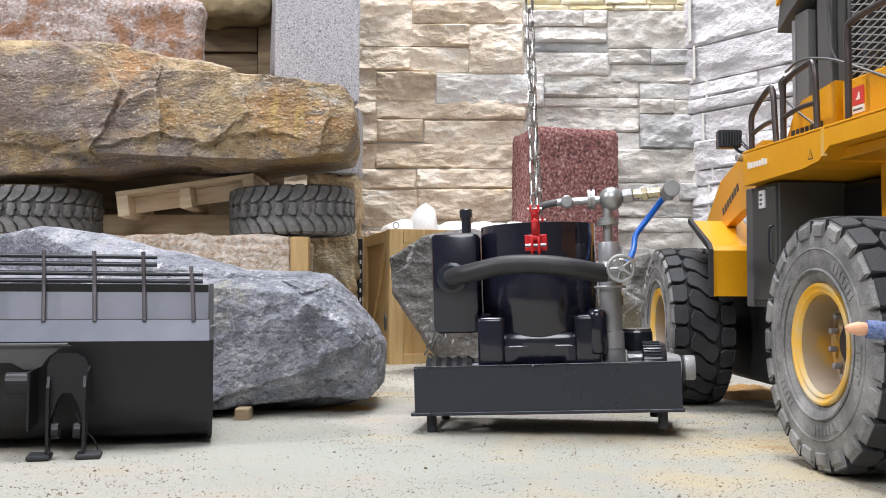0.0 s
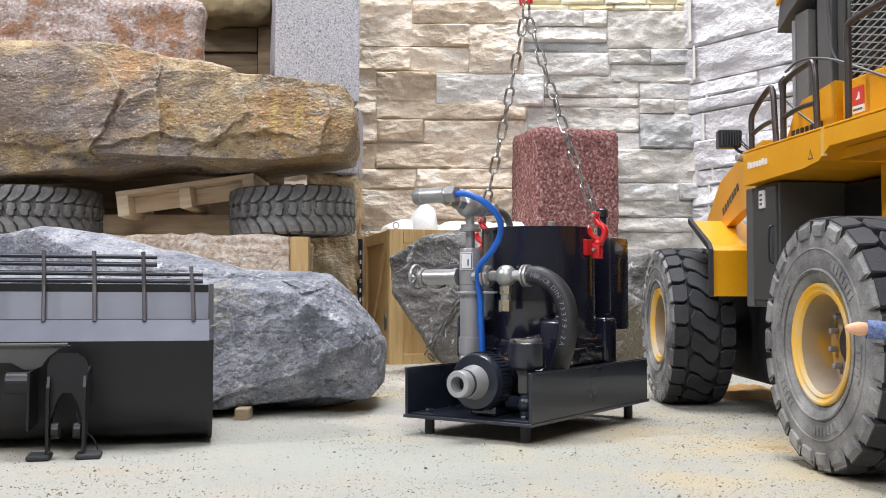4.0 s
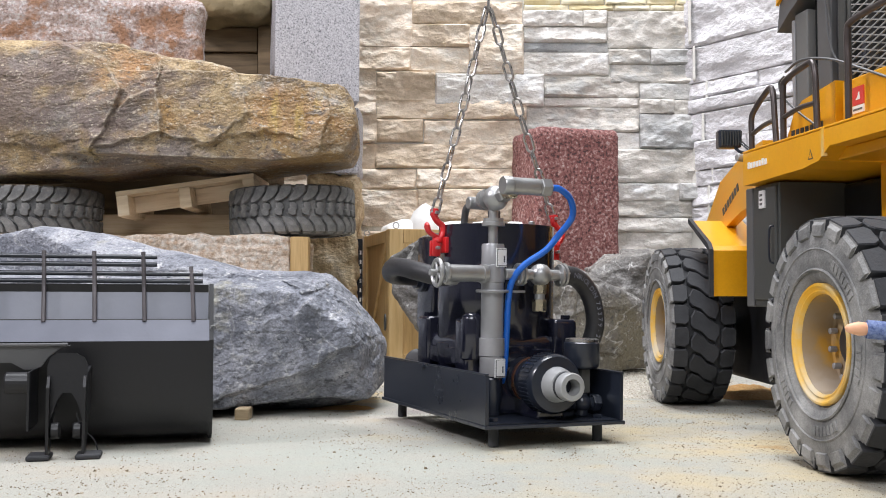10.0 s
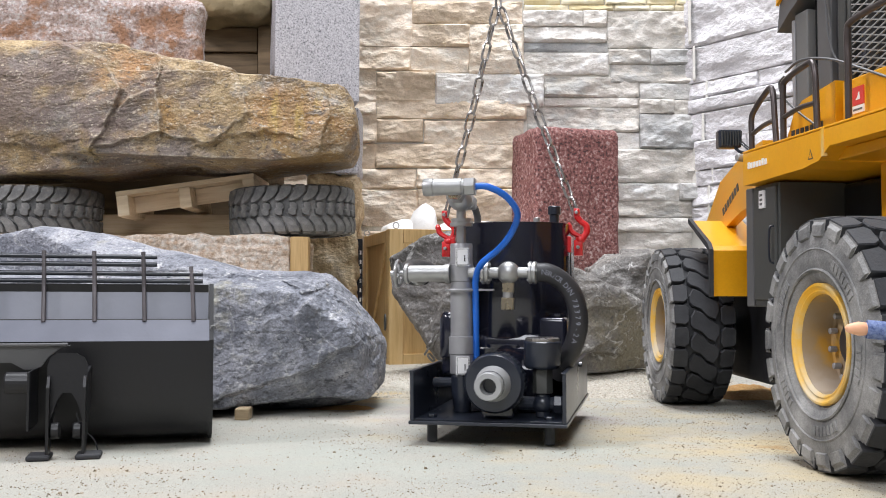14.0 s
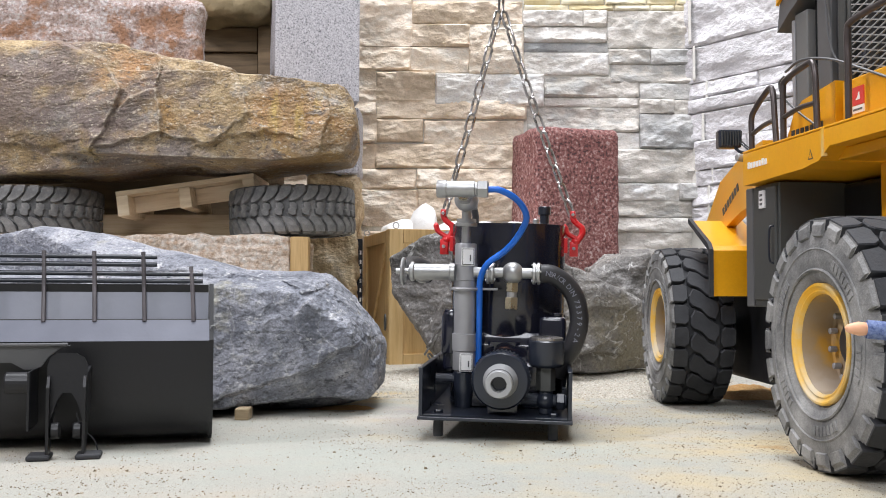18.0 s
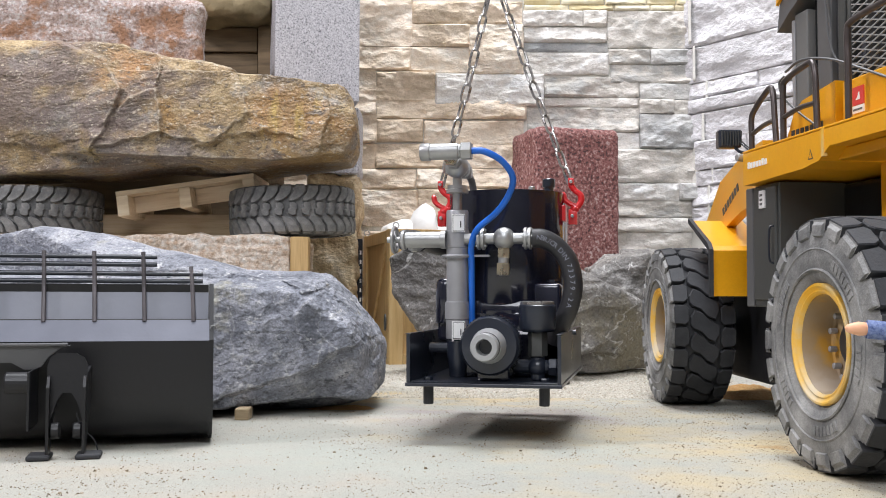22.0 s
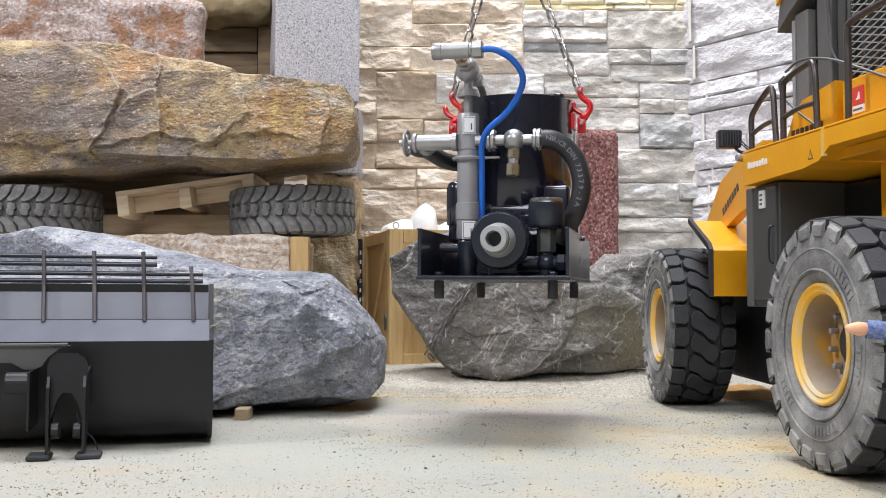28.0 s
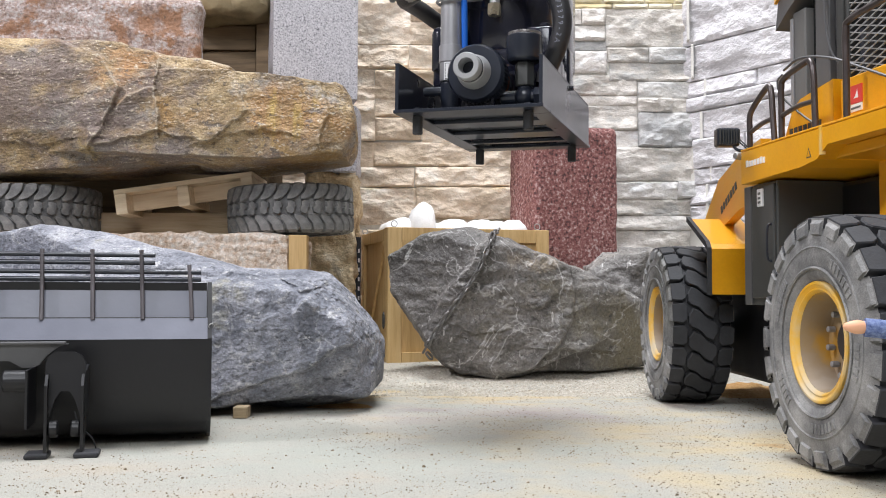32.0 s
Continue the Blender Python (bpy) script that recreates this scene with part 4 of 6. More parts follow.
def tyre_mesh(r=0.0675, w=0.052, lugs=22, material=None, name="tyre", rim=0.0325, apart=False):
    """A loader tyre lying round the x axis: bulged sidewalls and two rows of slanted lugs."""
    bm = B()
    h = w / 2
    body = [(-h * 0.80, rim), (-h * 0.93, rim + 0.004), (-h, rim + 0.014), (-h * 0.97, r - 0.012), (-h * 0.88, r - 0.0055), (-h * 0.5, r - 0.0042), (0, r - 0.004),
            (h * 0.5, r - 0.0042), (h * 0.88, r - 0.0055), (h * 0.97, r - 0.012), (h, rim + 0.014), (h * 0.93, rim + 0.004), (h * 0.80, rim), (-h * 0.80, rim)]
    seg = 72
    rings = []
    for s, q in body:
        rings.append([bm.verts.new((s, q * math.cos(2 * math.pi * i / seg), q * math.sin(2 * math.pi * i / seg))) for i in range(seg)])
    for a, b in zip(rings, rings[1:]):
        for i in range(seg):
            j = (i + 1) % seg
            bm.faces.new((a[i], a[j], b[j], b[i]))
    # raised rings on the sidewall
    for s in (-1, 1):
        for q, k in ((rim + 0.008, 0.0009), (rim + 0.019, 0.0007)):
            tube(bm, [(s * (h * 0.985), q * math.cos(2 * math.pi * i / 48), q * math.sin(2 * math.pi * i / 48)) for i in range(48)], k, 5, True)
    for a0, n in ((0.3, 7), (1.4, 5), (2.5, 7), (3.7, 5), (4.8, 7)):
        for i in range(n):
            a = a0 + i * 0.085
            box(bm, -h * 1.0 - 0.0004, -h * 1.0 + 0.0008, -0.0013, 0.0013, rim + 0.0115, rim + 0.0165, 0.0, pose(0, 0, 0, math.degrees(a), 0, 0))
    step = 2 * math.pi / lugs
    if apart:
        ob = part(name, bm, material or RUBBER, None, "", True)
        for side in (-1, 1, 0):
            lug = None
            for i in range(lugs):
                if lug is None:
                    bm = tread_block(B(), MIDDLE, 1, 0.0, step, r, h) if side == 0 else tread_lug(B(), side, 0.0, step, r, h)
                    lug = part("tread_lug", bm, material or RUBBER, ob)
                    lo = lug
                else:
                    lo = new("tread_lug", lug.data)
                    lo.parent = ob
                lo.matrix_local = pose(0, 0, 0, math.degrees(step * (i + (0.5 if side > 0 else 0))), 0, 0)
        return ob
    for i in range(lugs):
        for side in (-1, 1):
            shoulder_bar(bm, side, step * i, step, r, h)
            tread_block(bm, [(u, a * -side) for u, a in SHOULDER], side, step * (i + 0.33), step, r, h)
        tread_block(bm, CENTRE, 1, step * (i + 0.83), step, r, h)
    return part(name, bm, material or RUBBER, None, "", True)


# tread blocks: (across the half width, along the pitch)
SHOULDER = [(1.0, -0.40), (1.0, 0.38), (0.66, 0.44), (0.53, 0.30), (0.52, -0.28), (0.62, -0.46)]
CENTRE = [(-0.48, -0.38), (-0.34, -0.72), (-0.10, -0.58), (0.14, -0.24), (0.40, -0.10), (0.48, 0.04), (0.48, 0.38), (0.34, 0.72), (0.10, 0.58), (-0.14, 0.24), (-0.40, 0.10), (-0.48, -0.04)]
BAR = [(1.0, 0.0), (1.0, 0.76), (0.70, 0.92), (0.46, 1.22), (0.34, 1.22), (0.32, 0.98), (0.40, 0.62), (0.58, 0.24), (0.78, 0.02)]
MIDDLE = [(-0.30, 0.95), (-0.22, 0.62), (-0.02, 0.58), (0.04, 0.72), (0.24, 0.70), (0.30, 0.95), (0.22, 1.28), (0.02, 1.32), (-0.04, 1.18), (-0.24, 1.20)]


def tread_block(bm, shape, side, t0, step, r, h):
    """One raised rubber block with a chamfered top."""
    lo, mid, hi = [], [], []
    cu = sum(p[0] for p in shape) / len(shape)
    ca = sum(p[1] for p in shape) / len(shape)
    for u, a in shape:
        ang = t0 + a * step
        u2 = u * 0.95
        base = r - 0.0075 if u > 0.8 else r - 0.0055
        top = r - 0.0012 if u > 0.8 else r
        lo.append(bm.verts.new((side * u2 * h, base * math.cos(ang), base * math.sin(ang))))
        mid.append(bm.verts.new((side * u2 * h * 0.99, (top - 0.0008) * math.cos(ang), (top - 0.0008) * math.sin(ang))))
        an2 = t0 + (a + (ca - a) * 0.08) * step
        u3 = u2 + (cu - u2) * 0.07
        hi.append(bm.verts.new((side * u3 * h, top * math.cos(an2), top * math.sin(an2))))
    m = len(shape)
    for k in range(m):
        j = (k + 1) % m
        bm.faces.new((lo[k], lo[j], mid[j], mid[k]))
        bm.faces.new((mid[k], mid[j], hi[j], hi[k]))
    bm.faces.new(hi)
    return bm


def shoulder_bar(bm, side, t0, step, r, h):
    """The end of a lug, running down the sidewall."""
    vs = []
    for ang in (t0 + 0.02 * step, t0 + 0.66 * step):
        for s, q in ((h * 0.90, r - 0.002), (h * 1.005, r - 0.005), (h * 1.015, r - 0.0105), (h * 0.9, r - 0.012)):
            vs.append(bm.verts.new((side * s, q * math.cos(ang), q * math.sin(ang))))
    bm.faces.new(vs[:4])
    bm.faces.new(vs[4:][::-1])
    for k in range(4):
        j = (k + 1) % 4
        bm.faces.new((vs[k], vs[j], vs[4 + j], vs[4 + k]))
    return bm


def tread_lug(bm, side, t0, step, r, h):
    """A slanted bar and its end on the sidewall."""
    return shoulder_bar(tread_block(bm, BAR, side, t0, step, r, h), side, t0, step, r, h)


def stack_things():
    t = tyre_mesh(0.0675, 0.050, 30, DUSTY_RUBBER, "tyre", 0.034, True)
    tagged(t, "worn grey-black loader tyre lying flat on the slab", "tyre", "tyres in the stack")
    t.matrix_world = pose(-0.1625, 1.09, 0.181, 0, 88, 20)
    copy_thing(t, pose(-0.437, 1.09, 0.179, 0, 90, 70))
    p = thing("pallet", "small weathered wooden pallet wedged under the boulder", "pallet", m=pose(-0.2665, 1.050, 0.1910, 0, -8.0, 0))
    part("deck_board", box(B(), -0.0725, 0.0725, -0.003, 0.09, 0.0135, 0.0185, 0.0006), PALE_WOOD, p)
    for x in (-0.066, -0.001, 0.066):
        part("bearer", box(B(), x - 0.006, x + 0.006, -0.004, 0.088, -0.008 if x < 0.05 else -0.002, 0.0133, 0.0006), PALE_WOOD, p)
    part("inner_board", box(B(), -0.0715, 0.0715, 0.020, 0.024, -0.004, 0.0133, 0.0006), PALE_WOOD, p)


def crate():
    z0 = 0.012
    c = thing("wooden_crate", "pale pine crate filled with white stones", "crate", m=pose(0.0335, 1.180, z0, 0, 0, 15))
    w, d, h, t = 0.098, 0.16, 0.157, 0.004
    part("floor", box(B(), -w, w, 0.004, d, 0.002, 0.008), PINE, c)
    for y in (0.0, d):
        part("panel", box(B(), -w + 0.006, w - 0.006, y + 0.003, y + 0.006, 0.008, h - 0.004), PINE, c)
        for x in (-1, 1):
            part("corner_post", box(B(), x * w - (0.016 if x > 0 else 0), x * w + (0.016 if x < 0 else 0), y - 0.001, y + 0.0028, 0, h, 0.0006), PINE, c)
        part("rail", box(B(), -w + 0.0165, w - 0.0165, y - 0.001, y + 0.0028, h - 0.016, h, 0.0006), PINE, c)
        part("rail", box(B(), -w + 0.0165, w - 0.0165, y - 0.001, y + 0.0028, 0, 0.014, 0.0006), PINE, c)
        bm = B()
        L = math.hypot(2 * w - 0.034, h - 0.032)
        box(bm, -L / 2, L / 2, y - 0.0006, y + 0.0026, -0.005, 0.005, 0.0004, pose(0, 0, h / 2, 0, math.degrees(math.atan2(h - 0.032, 2 * w - 0.034)), 0))
        part("brace", bm, PINE, c)
    for x in (-1, 1):
        part("panel", box(B(), x * (w - 0.005) - 0.0015, x * (w - 0.005) + 0.0015, 0.007, d - 0.001, 0.008, h - 0.004), PINE, c)
        for y0 in (0.0031, d - 0.016):
            part("corner_post", box(B(), x * (w - 0.0015) - 0.0018, x * (w - 0.0015) + 0.0018, y0, y0 + 0.0155, 0, h, 0.0005), PINE, c)
        for zz in (0, h - 0.015):
            part("rail", box(B(), x * (w - 0.0015) - 0.0018, x * (w - 0.0015) + 0.0018, 0.019, d - 0.0165, zz, zz + 0.014, 0.0005), PINE, c)
        bm = B()
        L = math.hypot(d - 0.034, h - 0.032)
        box(bm, x * (w - 0.0015) - 0.0016, x * (w - 0.0015) + 0.0016, -L / 2, L / 2, -0.005, 0.005, 0.0004, pose(0, d / 2, h / 2, -49, 0, 0))
        part("brace", bm, PINE, c)
    bm = tube(B(), [(-w - 0.002, 0.012 + 0.004 * math.cos(a * 0.7854), 0.05 + 0.009 * math.sin(a * 0.7854)) for a in range(8)], 0.0009, 6, True)
    part("handle", bm, DARK_GREY, c, "black iron ring handle")
    for x, y in ((-w + 0.008, 0.002), (w - 0.014, 0.002), (-w + 0.002, d - 0.01)):
        bm = tube(B(), [(x + 0.0035 * math.cos(a * 0.5236), y, h + 0.004 + 0.0035 * math.sin(a * 0.5236)) for a in range(12)], 0.0006, 6, True)
        part("eye_bolt", bm, STEEL, c, "small steel eye bolt")
    rnd = random.Random(3)
    for i, (x, y, s) in enumerate(((-0.068, 0.06, 0.024), (-0.046, 0.045, 0.022), (0.0, 0.07, 0.026), (0.03, 0.05, 0.026), (0.055, 0.07, 0.026), (-0.06, 0.11, 0.026), (-0.01, 0.12, 0.028), (0.045, 0.12, 0.028), (0.068, 0.045, 0.018))):
        bm = B()
        bmesh.ops.create_icosphere(bm, subdivisions=3, radius=1)
        top = 0.034 if i == 1 else 0.017
        for v in bm.verts:
            e = 1 + 0.25 * noise.noise(v.co * 1.3 + Vector((i * 4, 0, 0)))
            v.co = Vector((v.co.x * s * e * (0.75 if i == 1 else 1.0), v.co.y * s * e, v.co.z * top * e))
        ob = part("white_stone", bm, QUARTZ, None, "", True)
        ob.matrix_world = pose(0.0335, 1.180, z0, 0, 0, 15) @ pose(x, y, h - 0.002, 0, 0, rnd.uniform(0, 360))
        tagged(ob, "smooth white quartz stone in the crate", "stone", "stones in the crate")
    # filling under the stones
    ob = part("white_gravel", box(B(), -w + 0.01, w - 0.01, 0.012, d - 0.006, 0.01, h - 0.012, 0.004), QUARTZ)
    ob.matrix_world = pose(0.0335, 1.180, z0, 0, 0, 15)
    tagged(ob, "white gravel filling the crate", "gravel", kind="stuff")


def link_mesh(L, W, r):
    bm = B()
    s = L / 2 - W / 2
    pts = [((W / 2 - r) * math.cos(a * math.pi / 7), 0, s + (W / 2 - r) * math.sin(a * math.pi / 7)) for a in range(8)]
    pts += [(-(W / 2 - r) * math.cos(a * math.pi / 7), 0, -s - (W / 2 - r) * math.sin(a * math.pi / 7)) for a in range(8)]
    return tube(bm, pts, r, 8, True)


def chain_between(parent, pts, L, W, r, first=0.0, material=None):
    """Links along a line of points, each turned a quarter against the last."""
    pitch = L - 2.2 * r
    line = [Vector(p) for p in pts]
    ref = None
    total = sum((q - p).length for p, q in zip(line, line[1:]))
    n = max(1, round(total / pitch))
    pitch = total / n
    for k in range(n):
        s = (k + 0.5) * pitch
        for p, q in zip(line, line[1:]):
            d = (q - p).length
            if s <= d:
                break
            s -= d
        way = (q - p).normalized()
        c = p + way * min(s, (q - p).length)
        rot = way.to_track_quat("Z", "Y").to_matrix().to_4x4() @ pose(0, 0, 0, 0, 0, first + 90 * (k % 2) + 8 * math.sin(k * 2.3))
        if ref is None:
            ref = part("link", link_mesh(L, W, r), material or CHROME, parent, "", True)
            ob = ref
        else:
            ob = new("link", ref.data)
            ob.parent = parent
        ob.matrix_local = Matrix.Translation(c) @ rot


def rock_chain(rock):
    """A chain that follows the rock's front face down from its crest."""
    co = np.array([v.co[:] for v in rock.data.vertices])
    pts = [(0.060, 1.055, 0.160)]
    for i in range(13):
        t = i / 12
        x = 0.052 - 0.064 * t + 0.005 * math.sin(t * 5)
        z = 0.153 - 0.118 * t
        near = co[np.hypot(co[:, 0] - x, co[:, 2] - z) < 0.0055]
        y = (near[:, 1].min() if len(near) else 1.03) - 0.0026
        pts.append((x, y, z))
    pts += [(-0.009, pts[-1][1] + 0.001, 0.026)]
    c = thing("rock_chain", "fine steel chain laid over the dark boulder", "chain")
    chain_between(c, pts, 0.0112, 0.0064, 0.0012, 45, DARK_STEEL)



def heaps():
    """Small spills of orange sand."""
    for i, (x, y, rx, ry, h) in enumerate(((0.287, 0.955, 0.06, 0.045, 0.009), (-0.086, 0.835, 0.035, 0.02, 0.002))):
        vs, fs = [], []
        for a in range(13):
            for b in range(13):
                u, v = a / 6 - 1, b / 6 - 1
                e = max(0, 1 - (u * u + v * v)) * (0.7 + 0.6 * noise.noise(Vector((u * 3, v * 3, i))))
                px, py = x + u * rx, y + v * ry
                vs.append((px, py, lift_of(px, py) - 0.0006 + (h + 0.0012) * max(0, e)))
        for a in range(12):
            for b in range(12):
                fs.append((a * 13 + b, (a + 1) * 13 + b, (a + 1) * 13 + b + 1, a * 13 + b + 1))
        tagged(mesh_from("sand_spill", vs, fs, ORANGE_SAND), "small spill of orange sand on the floor", "sand", kind="stuff")


heaps()
SLATE_ROCK = stones()
stack_things()
crate()
rock_chain(SLATE_ROCK)

# ---------------------------------------------------------------- bucket


def bucket():
    b = thing("loader_bucket", "grey-black loader bucket with a steel grate, on the floor", "bucket", m=pose(-0.1405, 0.620, 0, 0, 0, 14))
    L = -0.36
    # curved back: profile in (y, z)
    prof = [(0.0, 0.064), (0.0, 0.030), (0.003, 0.016), (0.010, 0.008), (0.022, 0.004), (0.14, 0.004), (0.14, 0.006), (0.023, 0.006), (0.012, 0.010), (0.006, 0.017), (0.003, 0.030), (0.003, 0.064)]
    part("back_shell", prism(B(), prof, 0, L, -0.002), BUCKET_PAINT, b, "", True)
    # the light this sloping bend catches is put into its lighter blue-grey
    part("top_bend", prism(B(), [(0.0, 0.0642), (0.009, 0.0765), (0.012, 0.0765), (0.003, 0.0642)], 0, L, -0.002), BUCKET_STEEL, b, "blue-grey steel bend, coloured lighter for the light it catches")
    side = [(0.0, 0.0645), (0.0, 0.028), (0.004, 0.014), (0.012, 0.006), (0.024, 0.002), (0.15, 0.002), (0.15, 0.012), (0.07, 0.085), (0.026, 0.099), (0.0215, 0.099)]
    for x in (L - 0.002, -0.002):
        part("side_plate", prism(B(), side, 0, x, x + 0.0026), BUCKET_PAINT, b)
    # row of panels behind the ribs
    part("upper_panel", prism(B(), [(0.0125, 0.0765), (0.0185, 0.0935), (0.0205, 0.0935), (0.0145, 0.0765)], 0, L, -0.0025), BUCKET_STEEL, b, "blue-grey steel panel")
    # black strip stands in for the shade of an open slot
    part("edge_strip", prism(B(), [(0.0192, 0.0936), (0.0188, 0.0985), (0.0225, 0.0985), (0.0210, 0.0936)], 0, L, -0.0025), BUCKET_PAINT, b, "black strip in place of a dark open slot")
    part("seam", prism(B(), [(0.0095, 0.0758), (0.0105, 0.0772), (0.014, 0.0772), (0.014, 0.0758)], 0, L, -0.003), BUCKET_PAINT, b)
    for x, top in ((-0.0115, 0.1095), (-0.0405, 0.1185), (-0.0695, 0.1185), (-0.0985, 0.1185), (-0.1275, 0.1185), (-0.1565, 0.1185), (-0.1855, 0.1185), (-0.2145, 0.1185), (-0.2435, 0.1185), (-0.2725, 0.1185)):
        bm = B()
        tube(bm, [(x, 0.0085, 0.0755), (x - 0.001, 0.0165, 0.0965), (x - 0.002, 0.021, top)], 0.00135, 7)
        part("rib", bm, GRATE_STEEL, b)
    for i, (z, x1) in enumerate(((0.1005, -0.006), (0.1050, -0.006), (0.1107, -0.034), (0.1155, -0.034))):
        bm = rod(B(), (L + 0.005, 0.0195 + i * 0.0005, z), (x1, 0.0195 + i * 0.0005, z), 0.00145, 12)
        part("grate_bar", bm, BLACK_STEEL, b, "black round bar", True)
    # mounting bracket on the back
    for x in (-0.0706, -0.0898):
        prof = [(-0.001, 0.050), (-0.030, 0.046), (-0.034, 0.040), (-0.034, 0.0029), (-0.024, 0.0029), (-0.012, 0.020), (-0.001, 0.026)]
        part("bracket_plate", prism(B(), prof, 0, x - 0.0008, x + 0.0008), BUCKET_PAINT, b)
        part("bracket_foot", box(B(), x - (0.0105 if x < -0.08 else 0.004), x + (0.002 if x < -0.08 else 0.0095), -0.0375, -0.020, 0.0, 0.0030, 0.0010), RUBBER, b)
        part("pin", rod(B(), (x + (0.0012 if x < -0.08 else -0.0012), -0.028, 0.0155), (x + (0.0062 if x < -0.08 else -0.0062), -0.028, 0.0155), 0.0046, 24), BUCKET_PAINT, b, "dark steel pin")
    arch = [(-0.0910, 0.020), (-0.0910, 0.0520), (-0.0895, 0.0562), (-0.0860, 0.0588), (-0.0760, 0.0588), (-0.0715, 0.0565), (-0.0694, 0.0520), (-0.0694, 0.020), (-0.0718, 0.022), (-0.0750, 0.032), (-0.0778, 0.0365), (-0.0828, 0.0365), (-0.0855, 0.032), (-0.0886, 0.022)]
    m = pose(0, -0.030, 0.0, -4, 0, 0)
    part("bracket_arch", prism(B(), arch, 1, -0.001, 0.001, m), BUCKET_PAINT, b)
    wing = [(-0.30, 0.0625), (-0.0804, 0.0625), (-0.086, 0.0608), (-0.092, 0.0560), (-0.096, 0.0505), (-0.1005, 0.0490), (-0.105, 0.0490), (-0.112, 0.053), (-0.30, 0.053)]
    part("hitch_wing", prism(B(), wing, 1, -0.0155, -0.0120), MID_GREY, b, "grey hitch plate")
    part("hitch_lip", box(B(), -0.30, -0.082, -0.0175, -0.0105, 0.0622, 0.0638, 0.0004), MID_GREY, b)
    part("hitch_web", box(B(), -0.1010, -0.0995, -0.032, 0.001, 0.016, 0.0488, 0.0004), BUCKET_PAINT, b)
    part("pin", rod(B(), (-0.114, -0.022, 0.042), (-0.100, -0.022, 0.042), 0.0062, 24), BUCKET_PAINT, b, "dark steel pin")
    part("hook_eye", tube(B(), [(0.0005 + 0.0018 * math.cos(a * 0.8), 0.004, 0.0715 + 0.0018 * math.sin(a * 0.8)) for a in range(7)], 0.0004, 5), STEEL, b)
    part("cable", tube(B(), spline([(-0.076, -0.018, 0.024), (-0.073, -0.02, 0.016), (-0.066, -0.021, 0.009), (-0.064, -0.02, 0.003)], 4), 0.0004, 5), HOSE, b)
    return b


bucket()

# ---------------------------------------------------------------- wheel loader


def loader():
    ld = thing("wheel_loader", "yellow scale-model wheel loader with dusty tyres", "wheel loader")
    M = pose(0.2159, 0.725, 0, 0, 0, 8.6)      # rear frame: x inward, -y towards the tail

    def wheel(m):
        w = part("wheel", B(), WORN_YELLOW, ld)
        bm = B()
        h = 0.026
        lathe(bm, (-h * 0.94, 0, 0), (h, 0, 0), [(0.006, 0.0310), (0.003, 0.0322), (0.0008, 0.0322), (0.0, 0.0315), (0.0, 0.0305), (0.0012, 0.0295), (0.0016, 0.0286), (0.0012, 0.0278), (0.0018, 0.0270), (0.0035, 0.0262)], 56, False)
        lathe(bm, (h * 0.9, 0, 0), (-h, 0, 0), [(0.0005, 0.0322), (0.0, 0.0338), (0.0015, 0.0345), (0.0035, 0.0335), (0.004, 0.0290), (0.02, 0.0270)], 40, False)
        w.data = part("tmp", bm, WORN_YELLOW, None, "", True).data
        bpy.data.objects.remove(bpy.data.objects["tmp"])
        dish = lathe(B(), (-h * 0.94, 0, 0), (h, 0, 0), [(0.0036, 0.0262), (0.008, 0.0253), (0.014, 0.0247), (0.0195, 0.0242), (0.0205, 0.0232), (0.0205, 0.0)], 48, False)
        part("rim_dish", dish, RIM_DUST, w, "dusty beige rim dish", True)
        t = tyre_mesh(0.0675, 0.052, 23, RUBBER, "tyre", 0.0312)
        t.data.materials.append(SIDEWALL)
        for f in t.data.polygons:
            c = f.center
            if math.hypot(c.y, c.z) > 0.0608:
                f.use_smooth = False
            if abs(c.x) > 0.0215 and math.hypot(c.y, c.z) < 0.0645:
                f.material_index = 1
        t.parent = w
        # solid black plug; the darkness of the hub hole is its colour
        hub = part("hub", lathe(B(), (-0.0048, 0, 0), (-0.02, 0, 0), [(0.0, 0.0132), (0.0006, 0.0130), (0.0008, 0.0100), (0.0030, 0.0095), (0.0034, 0.0)], 32), BLACK_STEEL, w, "black plug in place of the dark hub hole")
        for i in range(12):
            a = 2 * math.pi * (i + 0.3) / 12
            c = (0.0190 * math.cos(a), 0.0190 * math.sin(a))
            part("wheel_bolt", rod(B(), (-0.0048, c[0], c[1]), (-0.0090, c[0], c[1]), 0.0017, 10), PIPE_GREY, w, "steel wheel bolt")
        w.matrix_local = m
        return w

    wheel(pose(0.2212, 0.535, 0.0672, 10, 0, 5.8))
    wheel(pose(0.212, 0.885, 0.0672, 25, 0, 0))

    def rear(name, bm, material, label="", smooth=False, on=None):
        bmesh.ops.transform(bm, verts=bm.verts, matrix=M)
        return part(name, bm, material, on or ld, label, smooth)

    # deck
    deck = rear("deck", prism(B(), [(0.0, 0.1945), (0.0, 0.1715), (-0.085, 0.1735), (-0.105, 0.176), (-0.118, 0.1835), (-0.30, 0.1835), (-0.30, 0.1945)], 0, 0.0, 0.10), YELLOW, "yellow deck")
    rear("deck_plate", box(B(), 0.0, 0.12, -0.31, 0.001, 0.195, 0.1965, 0.0005), YELLOW)
    rear("deck_seam", box(B(), -0.0006, 0.002, -0.112, -0.109, 0.178, 0.1955), WORN_YELLOW)
    for i in range(7):
        y = -0.0095 - i * 0.0043
        rear("logo_bar", box(B(), -0.0005, 0.0003, y - 0.0014, y + 0.0014, 0.1828, 0.1868 + (0.0007 if i in (0, 5) else 0)), WHITE, "pale lettering bar", on=deck)
